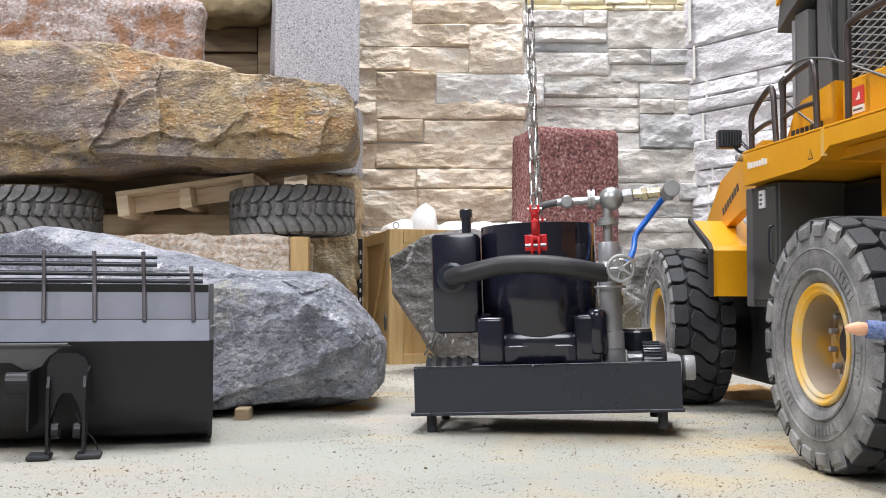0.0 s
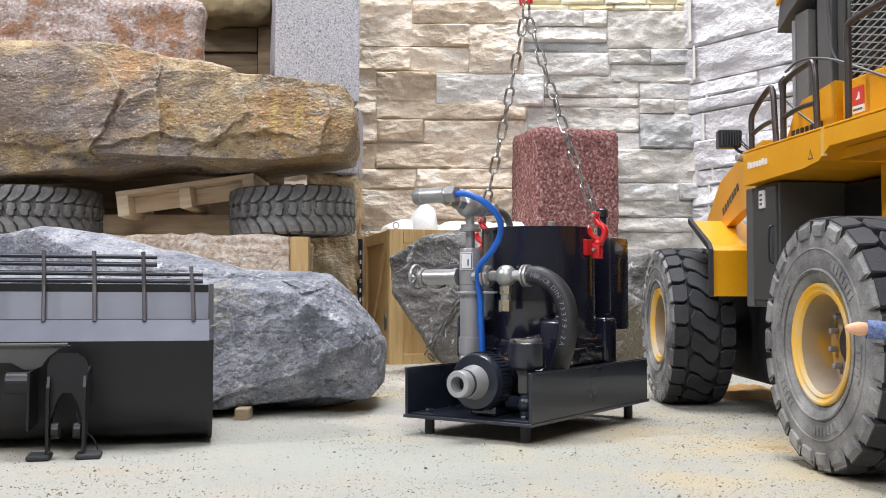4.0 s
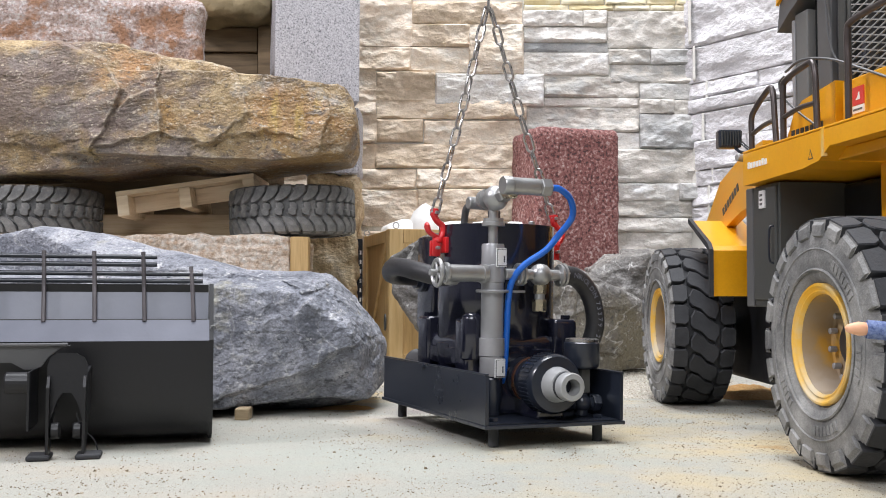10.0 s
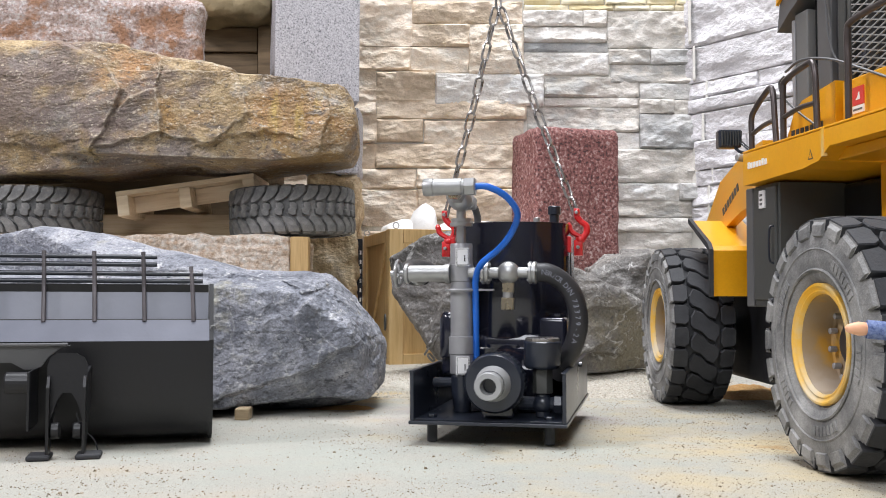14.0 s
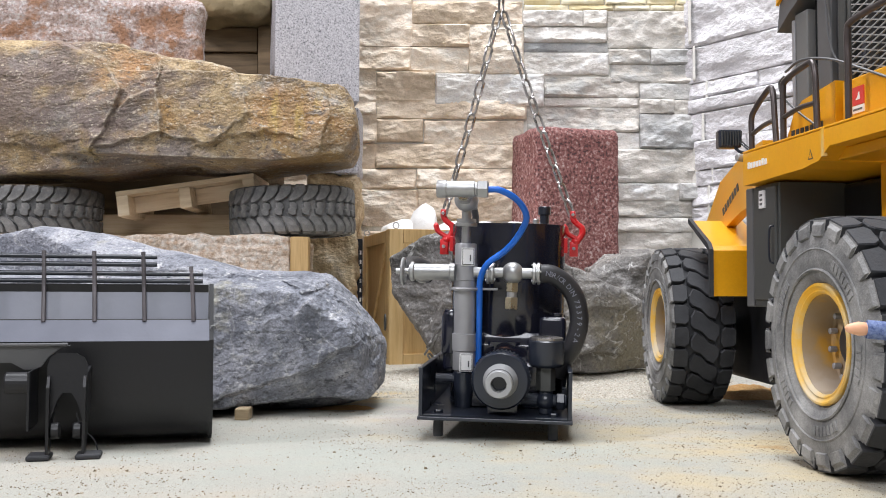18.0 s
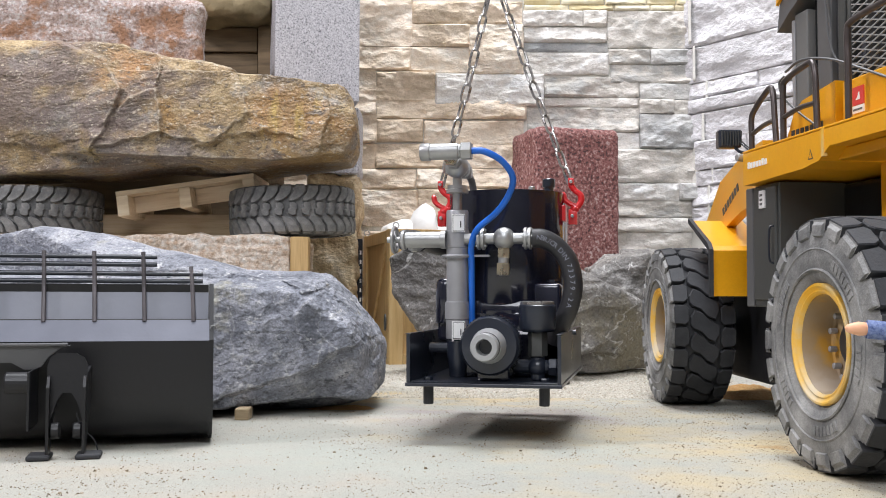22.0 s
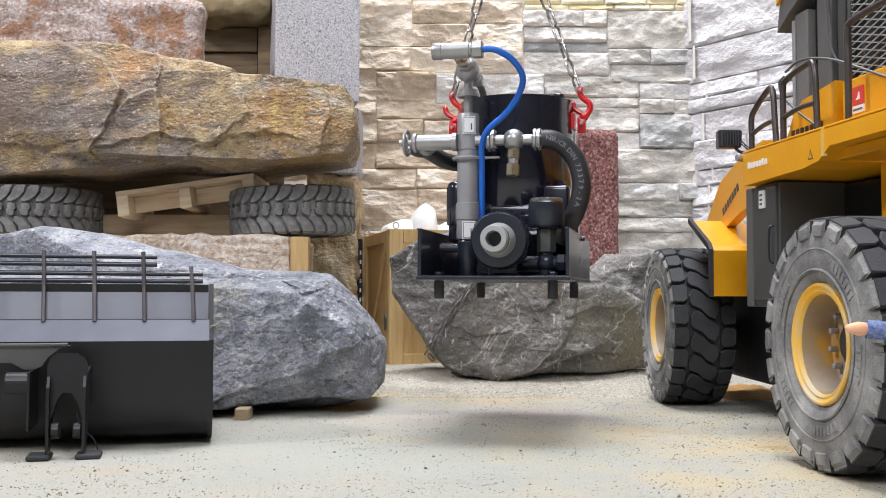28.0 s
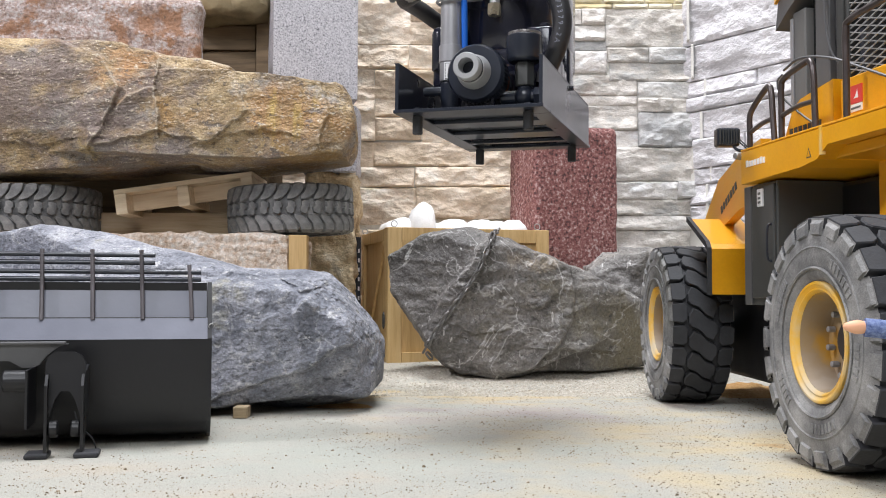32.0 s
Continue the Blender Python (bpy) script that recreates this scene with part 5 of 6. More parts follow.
    tri = [(-0.0925, 0.178), (-0.0985, 0.178), (-0.0955, 0.1845)]
    rear("warning_sign", prism(B(), tri, 0, -0.0002, 0.0003), INK, "black warning triangle", on=deck)
    rear("warning_field", prism(B(), [(-0.0936, 0.1788), (-0.0974, 0.1788), (-0.0955, 0.1828)], 0, -0.00032, 0.0), YELLOW, on=deck)

    # dark service box, void and flank below the deck
    rear("service_box", box(B(), 0.008, 0.09, -0.038, -0.001, 0.085, 0.1710, 0.001), DARK_GREY)
    door = rear("service_door", box(B(), 0.006, 0.0085, -0.036, -0.003, 0.09, 0.169, 0.0008), DARK_GREY)
    rear("box_edge", box(B(), 0.007, 0.012, 0.0, 0.011, 0.085, 0.1705, 0.0008), MID_GREY)
    rear("maker_plate", box(B(), 0.0044, 0.0062, -0.022, -0.0145, 0.1540, 0.1665, 0.0003), WHITE, "pale plate with unreadable print")
    for z in (0.1570, 0.1600, 0.1632):
        rear("print_bar", box(B(), 0.0041, 0.0050, -0.0202, -0.0166, z - 0.0008, z + 0.0008), MID_GREY, "dark bar of print")
    rear("door_handle", tube(B(), spline([(0.0065, -0.033, 0.115), (0.003, -0.033, 0.118), (0.003, -0.033, 0.138), (0.0065, -0.033, 0.141)], 4), 0.0008, 6), BLACK_STEEL, on=door)
    rear("chassis", box(B(), 0.056, 0.11, -0.30, 0.05, 0.036, 0.170, 0.003), BUCKET_PAINT)
    rear("rear_flank", box(B(), 0.045, 0.0535, -0.30, -0.098, 0.125, 0.183, 0.002), YELLOW, "yellow flank panel")
    rear("flank_step", box(B(), 0.012, 0.0449, -0.30, -0.103, 0.1765, 0.1834, 0.001), YELLOW)
    rear("axle", rod(B(), (-0.01, -0.19, 0.0672), (0.11, -0.19, 0.0672), 0.013, 24), BLACK_STEEL)
    part("front_axle", rod(B(), (0.225, 0.885, 0.0672), (0.34, 0.885, 0.0672), 0.013, 24), BLACK_STEEL, ld)
    part("front_frame", box(B(), 0.252, 0.33, 0.73, 0.95, 0.024, 0.150, 0.003), BUCKET_PAINT, ld)
    part("steering_joint", rod(B(), (0.262, 0.745, 0.04), (0.262, 0.745, 0.16), 0.012, 20), BLACK_STEEL, ld)
    # front fender
    sh = [(0.858, 0.1565), (0.80, 0.1325), (0.795, 0.1285), (0.795, 0.0925), (0.798, 0.0925), (0.798, 0.128), (0.802, 0.1305), (0.858, 0.1545)]
    part("front_fender", prism(B(), sh, 0, 0.2125, 0.2545), YELLOW, ld, "yellow front fender")
    part("fender_flap", prism(B(), [(0.862, 0.1590), (0.80, 0.135), (0.7935, 0.1295), (0.7935, 0.092), (0.797, 0.092), (0.797, 0.128), (0.802, 0.1305), (0.862, 0.1545)], 0, 0.2092, 0.2124), RUBBER, ld, "black rubber fender edge")
    part("marker_lamp", rod(B(), (0.2475, 0.775, 0.1405), (0.2475, 0.768, 0.1405), 0.0045, 18), BLACK_STEEL, ld, "small dark round lamp")
    # lift arm
    arm = [(0.92, 0.150), (0.86, 0.190), (0.79, 0.205), (0.745, 0.208), (0.745, 0.165), (0.80, 0.160), (0.90, 0.138)]
    lift = part("lift_arm", prism(B(), arm, 0, 0.2365, 0.2445), YELLOW, ld, "yellow lift arm")
    for i in range(7):
        bm = box(B(), 0.2360, 0.2367, -0.0022, 0.0022, -0.0030, 0.0030, 0.0, pose(0, 0.850 - i * 0.0068, 0.1640 + i * 0.0026, -20, 0, 0))
        part("logo_bar", bm, INK, lift, "dark lettering bar")
    # handrails: loops of bent tube on the deck edge
    def rail(pts, r=0.0021):
        rear("handrail", tube(B(), spline(pts, 6), r, 10), BRONZED, "", True)
    rail([(0.004, -0.006, 0.196), (0.004, -0.006, 0.208), (0.004, -0.006, 0.2195), (0.004, -0.012, 0.2255), (0.004, -0.030, 0.2345), (0.004, -0.036, 0.2355), (0.004, -0.039, 0.230), (0.004, -0.041, 0.212), (0.004, -0.043, 0.196)])
    rail([(0.004, -0.006, 0.208), (0.004, -0.024, 0.2115), (0.004, -0.041, 0.2125)], 0.0017)
    rail([(0.004, -0.053, 0.196), (0.004, -0.053, 0.214), (0.004, -0.053, 0.230), (0.004, -0.057, 0.2365), (0.004, -0.085, 0.241), (0.004, -0.092, 0.2395), (0.004, -0.095, 0.232), (0.004, -0.096, 0.215), (0.004, -0.097, 0.196)])
    rail([(0.004, -0.053, 0.212), (0.004, -0.075, 0.2145), (0.004, -0.096, 0.214)], 0.0017)
    rail([(0.004, -0.133, 0.196), (0.004, -0.133, 0.225), (0.004, -0.133, 0.248), (0.004, -0.138, 0.2545), (0.004, -0.17, 0.2565), (0.004, -0.22, 0.258)])
    # cab
    rear("cab_pillar", box(B(), 0.031, 0.046, -0.036, -0.019, 0.197, 0.292, 0.001), CAB_GREY, "light grey cab pillar")
    rear("cab_pillar", box(B(), 0.0295, 0.0308, -0.021, -0.0175, 0.215, 0.288, 0.0003), PIPE_GREY, "pale edge strip")
    rear("cab_window", box(B(), 0.037, 0.041, -0.049, -0.0365, 0.200, 0.35, 0.0004), GLASS, "dark cab window")
    rear("cab_door", box(B(), 0.031, 0.045, -0.067, -0.0495, 0.197, 0.36, 0.001), MID_GREY)
    rear("door_seal", box(B(), 0.035, 0.045, -0.077, -0.0675, 0.197, 0.36, 0.0005), RUBBER)
    rear("cab_pillar", box(B(), 0.030, 0.045, -0.0865, -0.0775, 0.197, 0.36, 0.001), DARK_GREY)
    rear("cab_body", box(B(), 0.0462, 0.14, -0.18, -0.021, 0.197, 0.36, 0.004), DARK_GREY)
    rear("cab_roof", prism(B(), [(-0.003, 0.2835), (-0.022, 0.294), (-0.048, 0.305), (-0.20, 0.318), (-0.20, 0.338), (-0.012, 0.325)], 0, 0.026, 0.14), MID_GREY, "grey cab roof")
    rear("roof_edge", prism(B(), [(-0.006, 0.302), (-0.03, 0.316), (-0.03, 0.336), (-0.012, 0.327)], 0, 0.0235, 0.0258), YELLOW, "yellow roof edge")
    rear("mirror_arm", box(B(), 0.036, 0.039, -0.101, -0.094, 0.215, 0.262, 0.001), BLACK_STEEL)
    rear("cable", tube(B(), spline([(0.030, -0.060, 0.305), (0.028, -0.066, 0.29), (0.028, -0.070, 0.262), (0.030, -0.078, 0.245), (0.034, -0.092, 0.236)], 6), 0.0008, 6), MID_GREY)
    rear("cable", tube(B(), spline([(0.006, -0.053, 0.243), (0.006, -0.075, 0.246), (0.010, -0.105, 0.2395), (0.016, -0.135, 0.226), (0.02, -0.17, 0.210)], 6), 0.0009, 6), MID_GREY)
    rear("cable", tube(B(), spline([(0.005, -0.053, 0.240), (0.004, -0.048, 0.236), (0.006, -0.050, 0.226), (0.010, -0.066, 0.212), (0.014, -0.085, 0.199)], 6), 0.0008, 6), MID_GREY)
    cover = rear("side_cover", prism(B(), [(-0.028, 0.197), (-0.042, 0.219), (-0.052, 0.224), (-0.094, 0.229), (-0.094, 0.197)], 0, 0.018, 0.029), YELLOW, "yellow side cover")
    for i in range(7):
        y = -0.040 - i * 0.0062
        rear("logo_bar", box(B(), 0.0174, 0.0182, y - 0.0019, y + 0.0019, 0.201, 0.2058), INK, "dark lettering bar", on=cover)
    rear("rear_cover", box(B(), 0.018, 0.05, -0.23, -0.1025, 0.197, 0.226, 0.001), YELLOW)
    rear("sticker", box(B(), 0.0172, 0.0182, -0.127, -0.115, 0.2085, 0.2195), STICKER, "red warning sticker")
    rear("sticker", box(B(), 0.0171, 0.0182, -0.127, -0.115, 0.2035, 0.2080), WHITE, "white strip of unreadable print")
    # expanded metal screen
    bm = B()
    y0, y1, z0, z1 = -0.23, -0.104, 0.227, 0.33
    for i in range(50):
        for s in (1, -1):
            c = y0 - 0.40 + i * 0.0168
            a, b = Vector((0.024, c, z0)), Vector((0.024, c + (z1 - z0) * 3.6, z1))
            if s < 0:
                a, b = Vector((0.0243, c, z1)), Vector((0.0243, c + (z1 - z0) * 3.6, z0))
            d = b - a
            t0, t1 = max(0, (y0 - a.y) / d.y), min(1, (y1 - a.y) / d.y)
            if t1 - t0 > 0.02:
                tube(bm, [a + d * t0, a + d * t1], 0.00055, 4)
    rear("screen_mesh", bm, SCREEN, "expanded metal screen")
    rear("screen_frame", box(B(), 0.0225, 0.0265, -0.1045, -0.1015, 0.227, 0.335, 0.0006), DARK_GREY)
    # near-black colour gives the dark void behind the mesh
    rear("radiator", box(B(), 0.034, 0.06, -0.23, -0.104, 0.227, 0.335), BUCKET_PAINT)
    rear("sticker_mark", prism(B(), [(-0.1185, 0.2115), (-0.1235, 0.2115), (-0.1225, 0.2165), (-0.1205, 0.2130)], 0, 0.0170, 0.0173), WHITE, "small white mark")
    rear("print_bar", box(B(), 0.0169, 0.0172, -0.126, -0.116, 0.2050, 0.2062), MID_GREY, "grey bar of print")
    # work lamp
    lamp = part("work_lamp", box(B(), 0.2025, 0.2195, 0.739, 0.749, 0.2015, 0.2150, 0.0015), BLACK_STEEL, ld, "black ribbed work lamp")
    for i in range(8):
        part("lamp_fin", box(B(), 0.204 + i * 0.002, 0.2046 + i * 0.002, 0.7362, 0.7388, 0.203, 0.2135), DARK_GREY, lamp)
    part("lamp_stalk", tube(B(), spline([(0.2145, 0.742, 0.203), (0.217, 0.738, 0.1985), (0.2195, 0.731, 0.1965)], 4), 0.0012, 6), BLACK_STEEL, ld)
    for k in range(2):
        part("lamp_cable", tube(B(), spline([(0.2165 + k * 0.002, 0.7385, 0.2065), (0.2195 + k * 0.002, 0.7345, 0.2020), (0.2225 + k * 0.002, 0.730, 0.1975)], 5), 0.0006, 6), RUBBER, lamp)
    part("deck_bolt", rod(B(), (0.2165, 0.7275, 0.192), (0.2115, 0.7255, 0.1925), 0.0026, 14), STEEL, ld, "steel bolt")
    return ld


loader()


def figurine():
    """A plain doll beside the loader, its forearm held out."""
    bm = B()
    ball(bm, (0.238, 0.42, 0.120), 0.0085, 16)
    lathe(bm, (0.238, 0.42, 0.058), (0.238, 0.42, 0.112), [(0, 0.012), (0.02, 0.0125), (0.044, 0.0135), (0.052, 0.008), (0.054, 0.004)], 18)
    for y in (0.414, 0.427):
        rod(bm, (0.238, y, 0.0), (0.238, y, 0.06), 0.0058, 12)
    tube(bm, spline([(0.236, 0.408, 0.104), (0.228, 0.404, 0.090), (0.214, 0.410, 0.080), (0.196, 0.416, 0.0770), (0.1755, 0.42, 0.0785)], 4), 0.0039, 12)
    lathe(bm, (0.1768, 0.42, 0.0785), (0.160, 0.42, 0.0790), [(0, 0.0024), (0.0018, 0.0027), (0.0045, 0.0030), (0.007, 0.0024), (0.0095, 0.0015), (0.0102, 0.0004)], 14)
    ob = part("figurine", bm, CLOTH, None, "", True)
    ob.data.materials.append(SKIN)
    for f in ob.data.polygons:
        if f.center.x < 0.1752 or f.center.z > 0.1115:
            f.material_index = 1
    tagged(ob, "small doll with a blue knitted sleeve and a pale vinyl hand", "figurine")


figurine()

# ---------------------------------------------------------------- hydraulic unit


def hydraulic_unit():
    u = thing("hydraulic_unit", "black hydraulic pump unit with tank and hoses on a frame", "hydraulic unit")
    # base: front and rear plates, edge strips, cross bars
    part("base_plate", box(B(), -0.049, 0.049, -0.067, -0.044, 0.0120, 0.0142, 0.0004), BLACK_STEEL, u)
    part("base_plate", box(B(), -0.049, 0.049, 0.098, 0.1123, 0.0120, 0.0142, 0.0004), BLACK_STEEL, u)
    for s in (-1, 1):
        part("base_strip", box(B(), s * 0.049 - (0.012 if s > 0 else 0), s * 0.049 + (0.012 if s < 0 else 0), -0.0438, 0.0978, 0.0120, 0.0142, 0.0003), BLACK_STEEL, u)
    for y0, y1 in ((-0.020, -0.001), (0.027, 0.050), (0.070, 0.076)):
        part("cross_bar", box(B(), -0.0368, 0.0368, y0, y1, 0.0120, 0.0144, 0.0003), BLACK_STEEL, u)
    for s in (-1, 1):
        x = 0.0472 * s
        part("side_plate", prism(B(), [(-0.0655, 0.0143), (0.1095, 0.0143), (0.1095, 0.0437), (-0.0655, 0.0440)], 0, x - 0.0011, x + 0.0011), BLACK_STEEL, u)
        part("top_lip", box(B(), x - 0.0018, x + 0.0012, -0.0655, 0.1095, 0.0441, 0.0449, 0.0003), BLACK_STEEL, u)
        part("side_bolt", rod(B(), (x, 0.030, 0.0425), (x + s * 0.0035, 0.030, 0.0425), 0.0019, 10), BLACK_STEEL, u)
        for y in (-0.0536, 0.100):
            xx = 0.0368 * s
            part("foot", rod(B(), (xx, y, 0.0), (xx, y, 0.0119), 0.0033, 16), RUBBER, u)
            part("foot_bolt", nut(B(), (xx, y, 0.0143), (xx, y, 0.0172), 0.0030), BLACK_STEEL, u)
            part("washer_plate", box(B(), xx - 0.011, xx + 0.009, y - 0.008, y + 0.008, 0.0142, 0.0150, 0.0002), BLACK_STEEL, u)
    part("rear_plate", box(B(), -0.046, 0.046, 0.1075, 0.1095, 0.0143, 0.034, 0.0003), BLACK_STEEL, u)
    # gear case
    C = (0.0025, 0.0255)
    part("gear_case", lathe(B(), (C[0], C[1], 0.0146), (C[0], C[1], 0.08), [(0, 0.040), (0.030, 0.040), (0.032, 0.0415), (0.044, 0.0415), (0.0455, 0.0385), (0.050, 0.0380), (0.058, 0.039)], 40), TANK_PAINT, u, "", True)
    # thin plate added to stop light passing through the base slots
    part("drip_pan", box(B(), -0.0455, 0.0455, -0.064, 0.050, 0.01455, 0.0148), BLACK_STEEL, u)
    part("case_block", box(B(), -0.030, 0.035, -0.022, 0.075, 0.0146, 0.046, 0.003), TANK_PAINT, u)
    # rounded-square flange under the tank
    square = []
    for k in range(56):
        ca, sa = math.cos(2 * math.pi * k / 56), math.sin(2 * math.pi * k / 56)
        square.append((math.copysign(abs(ca) ** 0.5, ca), math.copysign(abs(sa) ** 0.5, sa)))
    bm = B()
    rings = [[bm.verts.new((C[0] + px * w, C[1] + py * w, h)) for px, py in square] for h, w in ((0.0452, 0.0400), (0.0465, 0.0410), (0.0560, 0.0410), (0.0568, 0.0400), (0.0600, 0.0400), (0.0625, 0.0394), (0.0650, 0.0380))]
    for ra, rb in zip(rings, rings[1:]):
        for k in range(56):
            bm.faces.new((ra[k], ra[(k + 1) % 56], rb[(k + 1) % 56], rb[k]))
    bm.faces.new(rings[0][::-1])
    bm.faces.new(rings[-1])
    part("case_flange", bm, TANK_PAINT, u, "", True)
    for sx in (-1, 1):
        for sy in (-1, 1):
            cx, cy = C[0] + sx * 0.0325, C[1] + sy * 0.0325
            part("corner_ear", box(B(), cx - 0.0092, cx + 0.0092, cy - 0.0092, cy + 0.0092, 0.0380, 0.0765, 0.0030, None, 3), TANK_PAINT, u, "", True)
            if sx < 0 and sy < 0:
                part("ear_cap", lathe(B(), (cx - 0.0035, cy - 0.006, 0.0500), (cx - 0.0035, cy - 0.006, 0.09), [(0, 0.0064), (0.001, 0.0070), (0.0255, 0.0070), (0.0285, 0.0060), (0.0300, 0.0040), (0.0306, 0.0)], 26), TANK_PAINT, u, "domed black cap", True)
            else:
                part("ear_bolt", nut(B(), (cx + sx * 0.003, cy + sy * 0.003, 0.0766), (cx + sx * 0.003, cy + sy * 0.003, 0.0790), 0.0036), TANK_PAINT, u)
    # tank
    part("tank", lathe(B(), (C[0], C[1], 0.060), (C[0], C[1], 0.15), [(0.002, 0.0395), (0.0035, 0.0404), (0.030, 0.0404), (0.077, 0.0404), (0.0795, 0.0405), (0.0798, 0.0385), (0.0780, 0.0378), (0.0780, 0.0)], 72), TANK_PAINT, u, "gloss blue-black tank", True)
    part("tank_lid", lathe(B(), (C[0], C[1], 0.1382), (C[0], C[1], 0.146), [(0, 0.0372), (0.0012, 0.0372), (0.0016, 0.036), (0.0016, 0.0)], 48), MID_GREY, u, "grey tank lid", True)
    part("lid_knob", rod(B(), (0.022, 0.010, 0.1395), (0.022, 0.010, 0.1435), 0.0022, 12), STEEL, u)
    part("ladder_clip", box(B(), 0.0405, 0.0445, 0.018, 0.033, 0.120, 0.131, 0.0006), RED, u, "red lifting lug")
    part("ladder_clip", box(B(), -0.0395, -0.0355, 0.018, 0.033, 0.120, 0.131, 0.0006), RED, u, "red lifting lug")
    # rear oil box and filler
    part("oil_box", box(B(), -0.028, 0.040, 0.0665, 0.0985, 0.066, 0.1350, 0.003), TANK_PAINT, u, "black oil box", True)
    part("filler_neck", lathe(B(), (0.027, 0.079, 0.1351), (0.027, 0.079, 0.154), [(0, 0.0036), (0.0145, 0.0036), (0.015, 0.0048), (0.0205, 0.0048), (0.0212, 0.0042)], 22), BLACK_STEEL, u, "", True)
    part("oil_flange", lathe(B(), (-0.0282, 0.084, 0.104), (-0.05, 0.084, 0.104), [(0, 0.0105), (0.0035, 0.0105), (0.004, 0.0085), (0.007, 0.0082)], 26), BLACK_STEEL, u, "", True)
    part("bellows", lathe(B(), (-0.024, 0.072, 0.040), (-0.024, 0.104, 0.040), [(k * 0.0035, 0.0105 if k % 2 else 0.0088) for k in range(10)], 22), HOSE, u, "ribbed black sleeve", True)
    # upright cylinder
    X, Y = -0.0238, -0.023
    tower = part("cylinder", lathe(B(), (X, Y, 0.040), (X, Y, 0.13), [(0, 0.0074), (0.001, 0.0077), (0.0125, 0.0077), (0.013, 0.0083), (0.024, 0.0083), (0.0245, 0.0073), (0.060, 0.0073), (0.0605, 0.0079), (0.071, 0.0079), (0.0715, 0.0074), (0.084, 0.0074), (0.085, 0.0069)], 32), PIPE_GREY, u, "grey metal cylinder", True)
    part("clamp", tube(B(), [(X + 0.0098 * math.cos(a * 0.2618), Y + 0.0098 * math.sin(a * 0.2618), 0.0945) for a in range(24)], 0.0011, 6, True), PIPE_GREY, u)
    part("clamp_arm", box(B(), X + 0.009, X + 0.022, Y - 0.004, Y, 0.0938, 0.0953, 0.0003), PIPE_GREY, u)
    part("stem", rod(B(), (X, Y, 0.125), (X, Y, 0.152), 0.0032, 16), STEEL, u)
    part("stem_flange", lathe(B(), (X, Y, 0.1365), (X, Y, 0.15), [(0, 0.0075), (0.0022, 0.0075), (0.0026, 0.0066), (0.0050, 0.0066)], 26), STEEL, u, "", True)
    part("elbow", ball(B(), (X, Y, 0.040 - 0.004), 0.0072), BLACK_STEEL, u, "", True)
    part("elbow_leg", lathe(B(), (X, Y, 0.038), (X, Y, 0.0150), [(0, 0.0072), (0.010, 0.0070), (0.02, 0.0056), (0.023, 0.0056)], 18), BLACK_STEEL, u, "", True)
    part("elbow_stub", rod(B(), (X, Y, 0.034), (X - 0.019, Y, 0.034), 0.0032, 12), BLACK_STEEL, u)
    for z in (0.0455, 0.116):
        lab = part("label", box(B(), -0.0044, 0.0044, -0.0003, 0.0003, -0.0060, 0.0060, 0.0002, pose(X + 0.0022, Y - 0.0080, z, 0, 0, 14)), WHITE, u, "white label with dark border")
        part("label_border", box(B(), -0.0039, 0.0039, -0.0003, 0.0003, -0.0054, 0.0054, 0.0002, pose(X + 0.0024, Y - 0.00835, z, 0, 0, 14)), MID_GREY, lab)
        part("label_field", box(B(), -0.0035, 0.0035, -0.0003, 0.0003, -0.0050, 0.0050, 0.0002, pose(X + 0.00245, Y - 0.00865, z, 0, 0, 14)), WHITE, lab)
        part("print_bar", box(B(), 0.0010, 0.0017, -0.0003, 0.0003, -0.0030, 0.0012, 0.0, pose(X + 0.0025, Y - 0.0090, z, 0, 0, 14)), INK, lab)
    # side arm with hand wheel
    part("side_arm", lathe(B(), (X - 0.007, Y - 0.004, 0.1055), (-0.07, Y - 0.006, 0.1055), [(0, 0.0062), (0.003, 0.0062), (0.0034, 0.0054), (0.027, 0.0054), (0.0275, 0.0046), (0.0305, 0.0046), (0.031, 0.002), (0.0395, 0.002)], 26), STEEL, u, "", True)
    hw = part("hand_wheel", tube(B(), [(-0.0652, Y - 0.006 + 0.0082 * math.cos(a * 0.3142), 0.1055 + 0.0082 * math.sin(a * 0.3142)) for a in range(20)], 0.0013, 8, True), STEEL, u, "small spoked hand wheel", True)
    for a in range(5):
        part("spoke", rod(B(), (-0.0652, Y - 0.006, 0.1055), (-0.0652, Y - 0.006 + 0.008 * math.cos(a * 1.2566), 0.1055 + 0.008 * math.sin(a * 1.2566)), 0.0009, 8), STEEL, hw)
    part("arm_flange", rod(B(), (-0.0605, Y - 0.0055, 0.1055), (-0.0575, Y - 0.0055, 0.1055), 0.0066, 20), STEEL, u)
    part("return_hose", tube(B(), spline([(-0.050, Y + 0.001, 0.104), (-0.0575, -0.014, 0.1035), (-0.066, 0.000, 0.1065), (-0.069, 0.020, 0.1095), (-0.067, 0.045, 0.110), (-0.060, 0.068, 0.106), (-0.050, 0.079, 0.1045), (-0.034, 0.084, 0.104)], 8), 0.0062, 16), HOSE, u, "thick black rubber hose", True)
    part("hose_end", rod(B(), (-0.051, Y - 0.002, 0.1045), (-0.0545, -0.017, 0.104), 0.0066, 16), STEEL, u)
    # ball valve to the front of the tank
    y, z = -0.0285, 0.1056
    part("valve_ball", ball(B(), (0.0082, y, z), 0.0074, 26), STEEL, u, "", True)
    part("valve_pipe", rod(B(), (-0.018, y, z), (0.026, y, z), 0.0036, 16), STEEL, u)
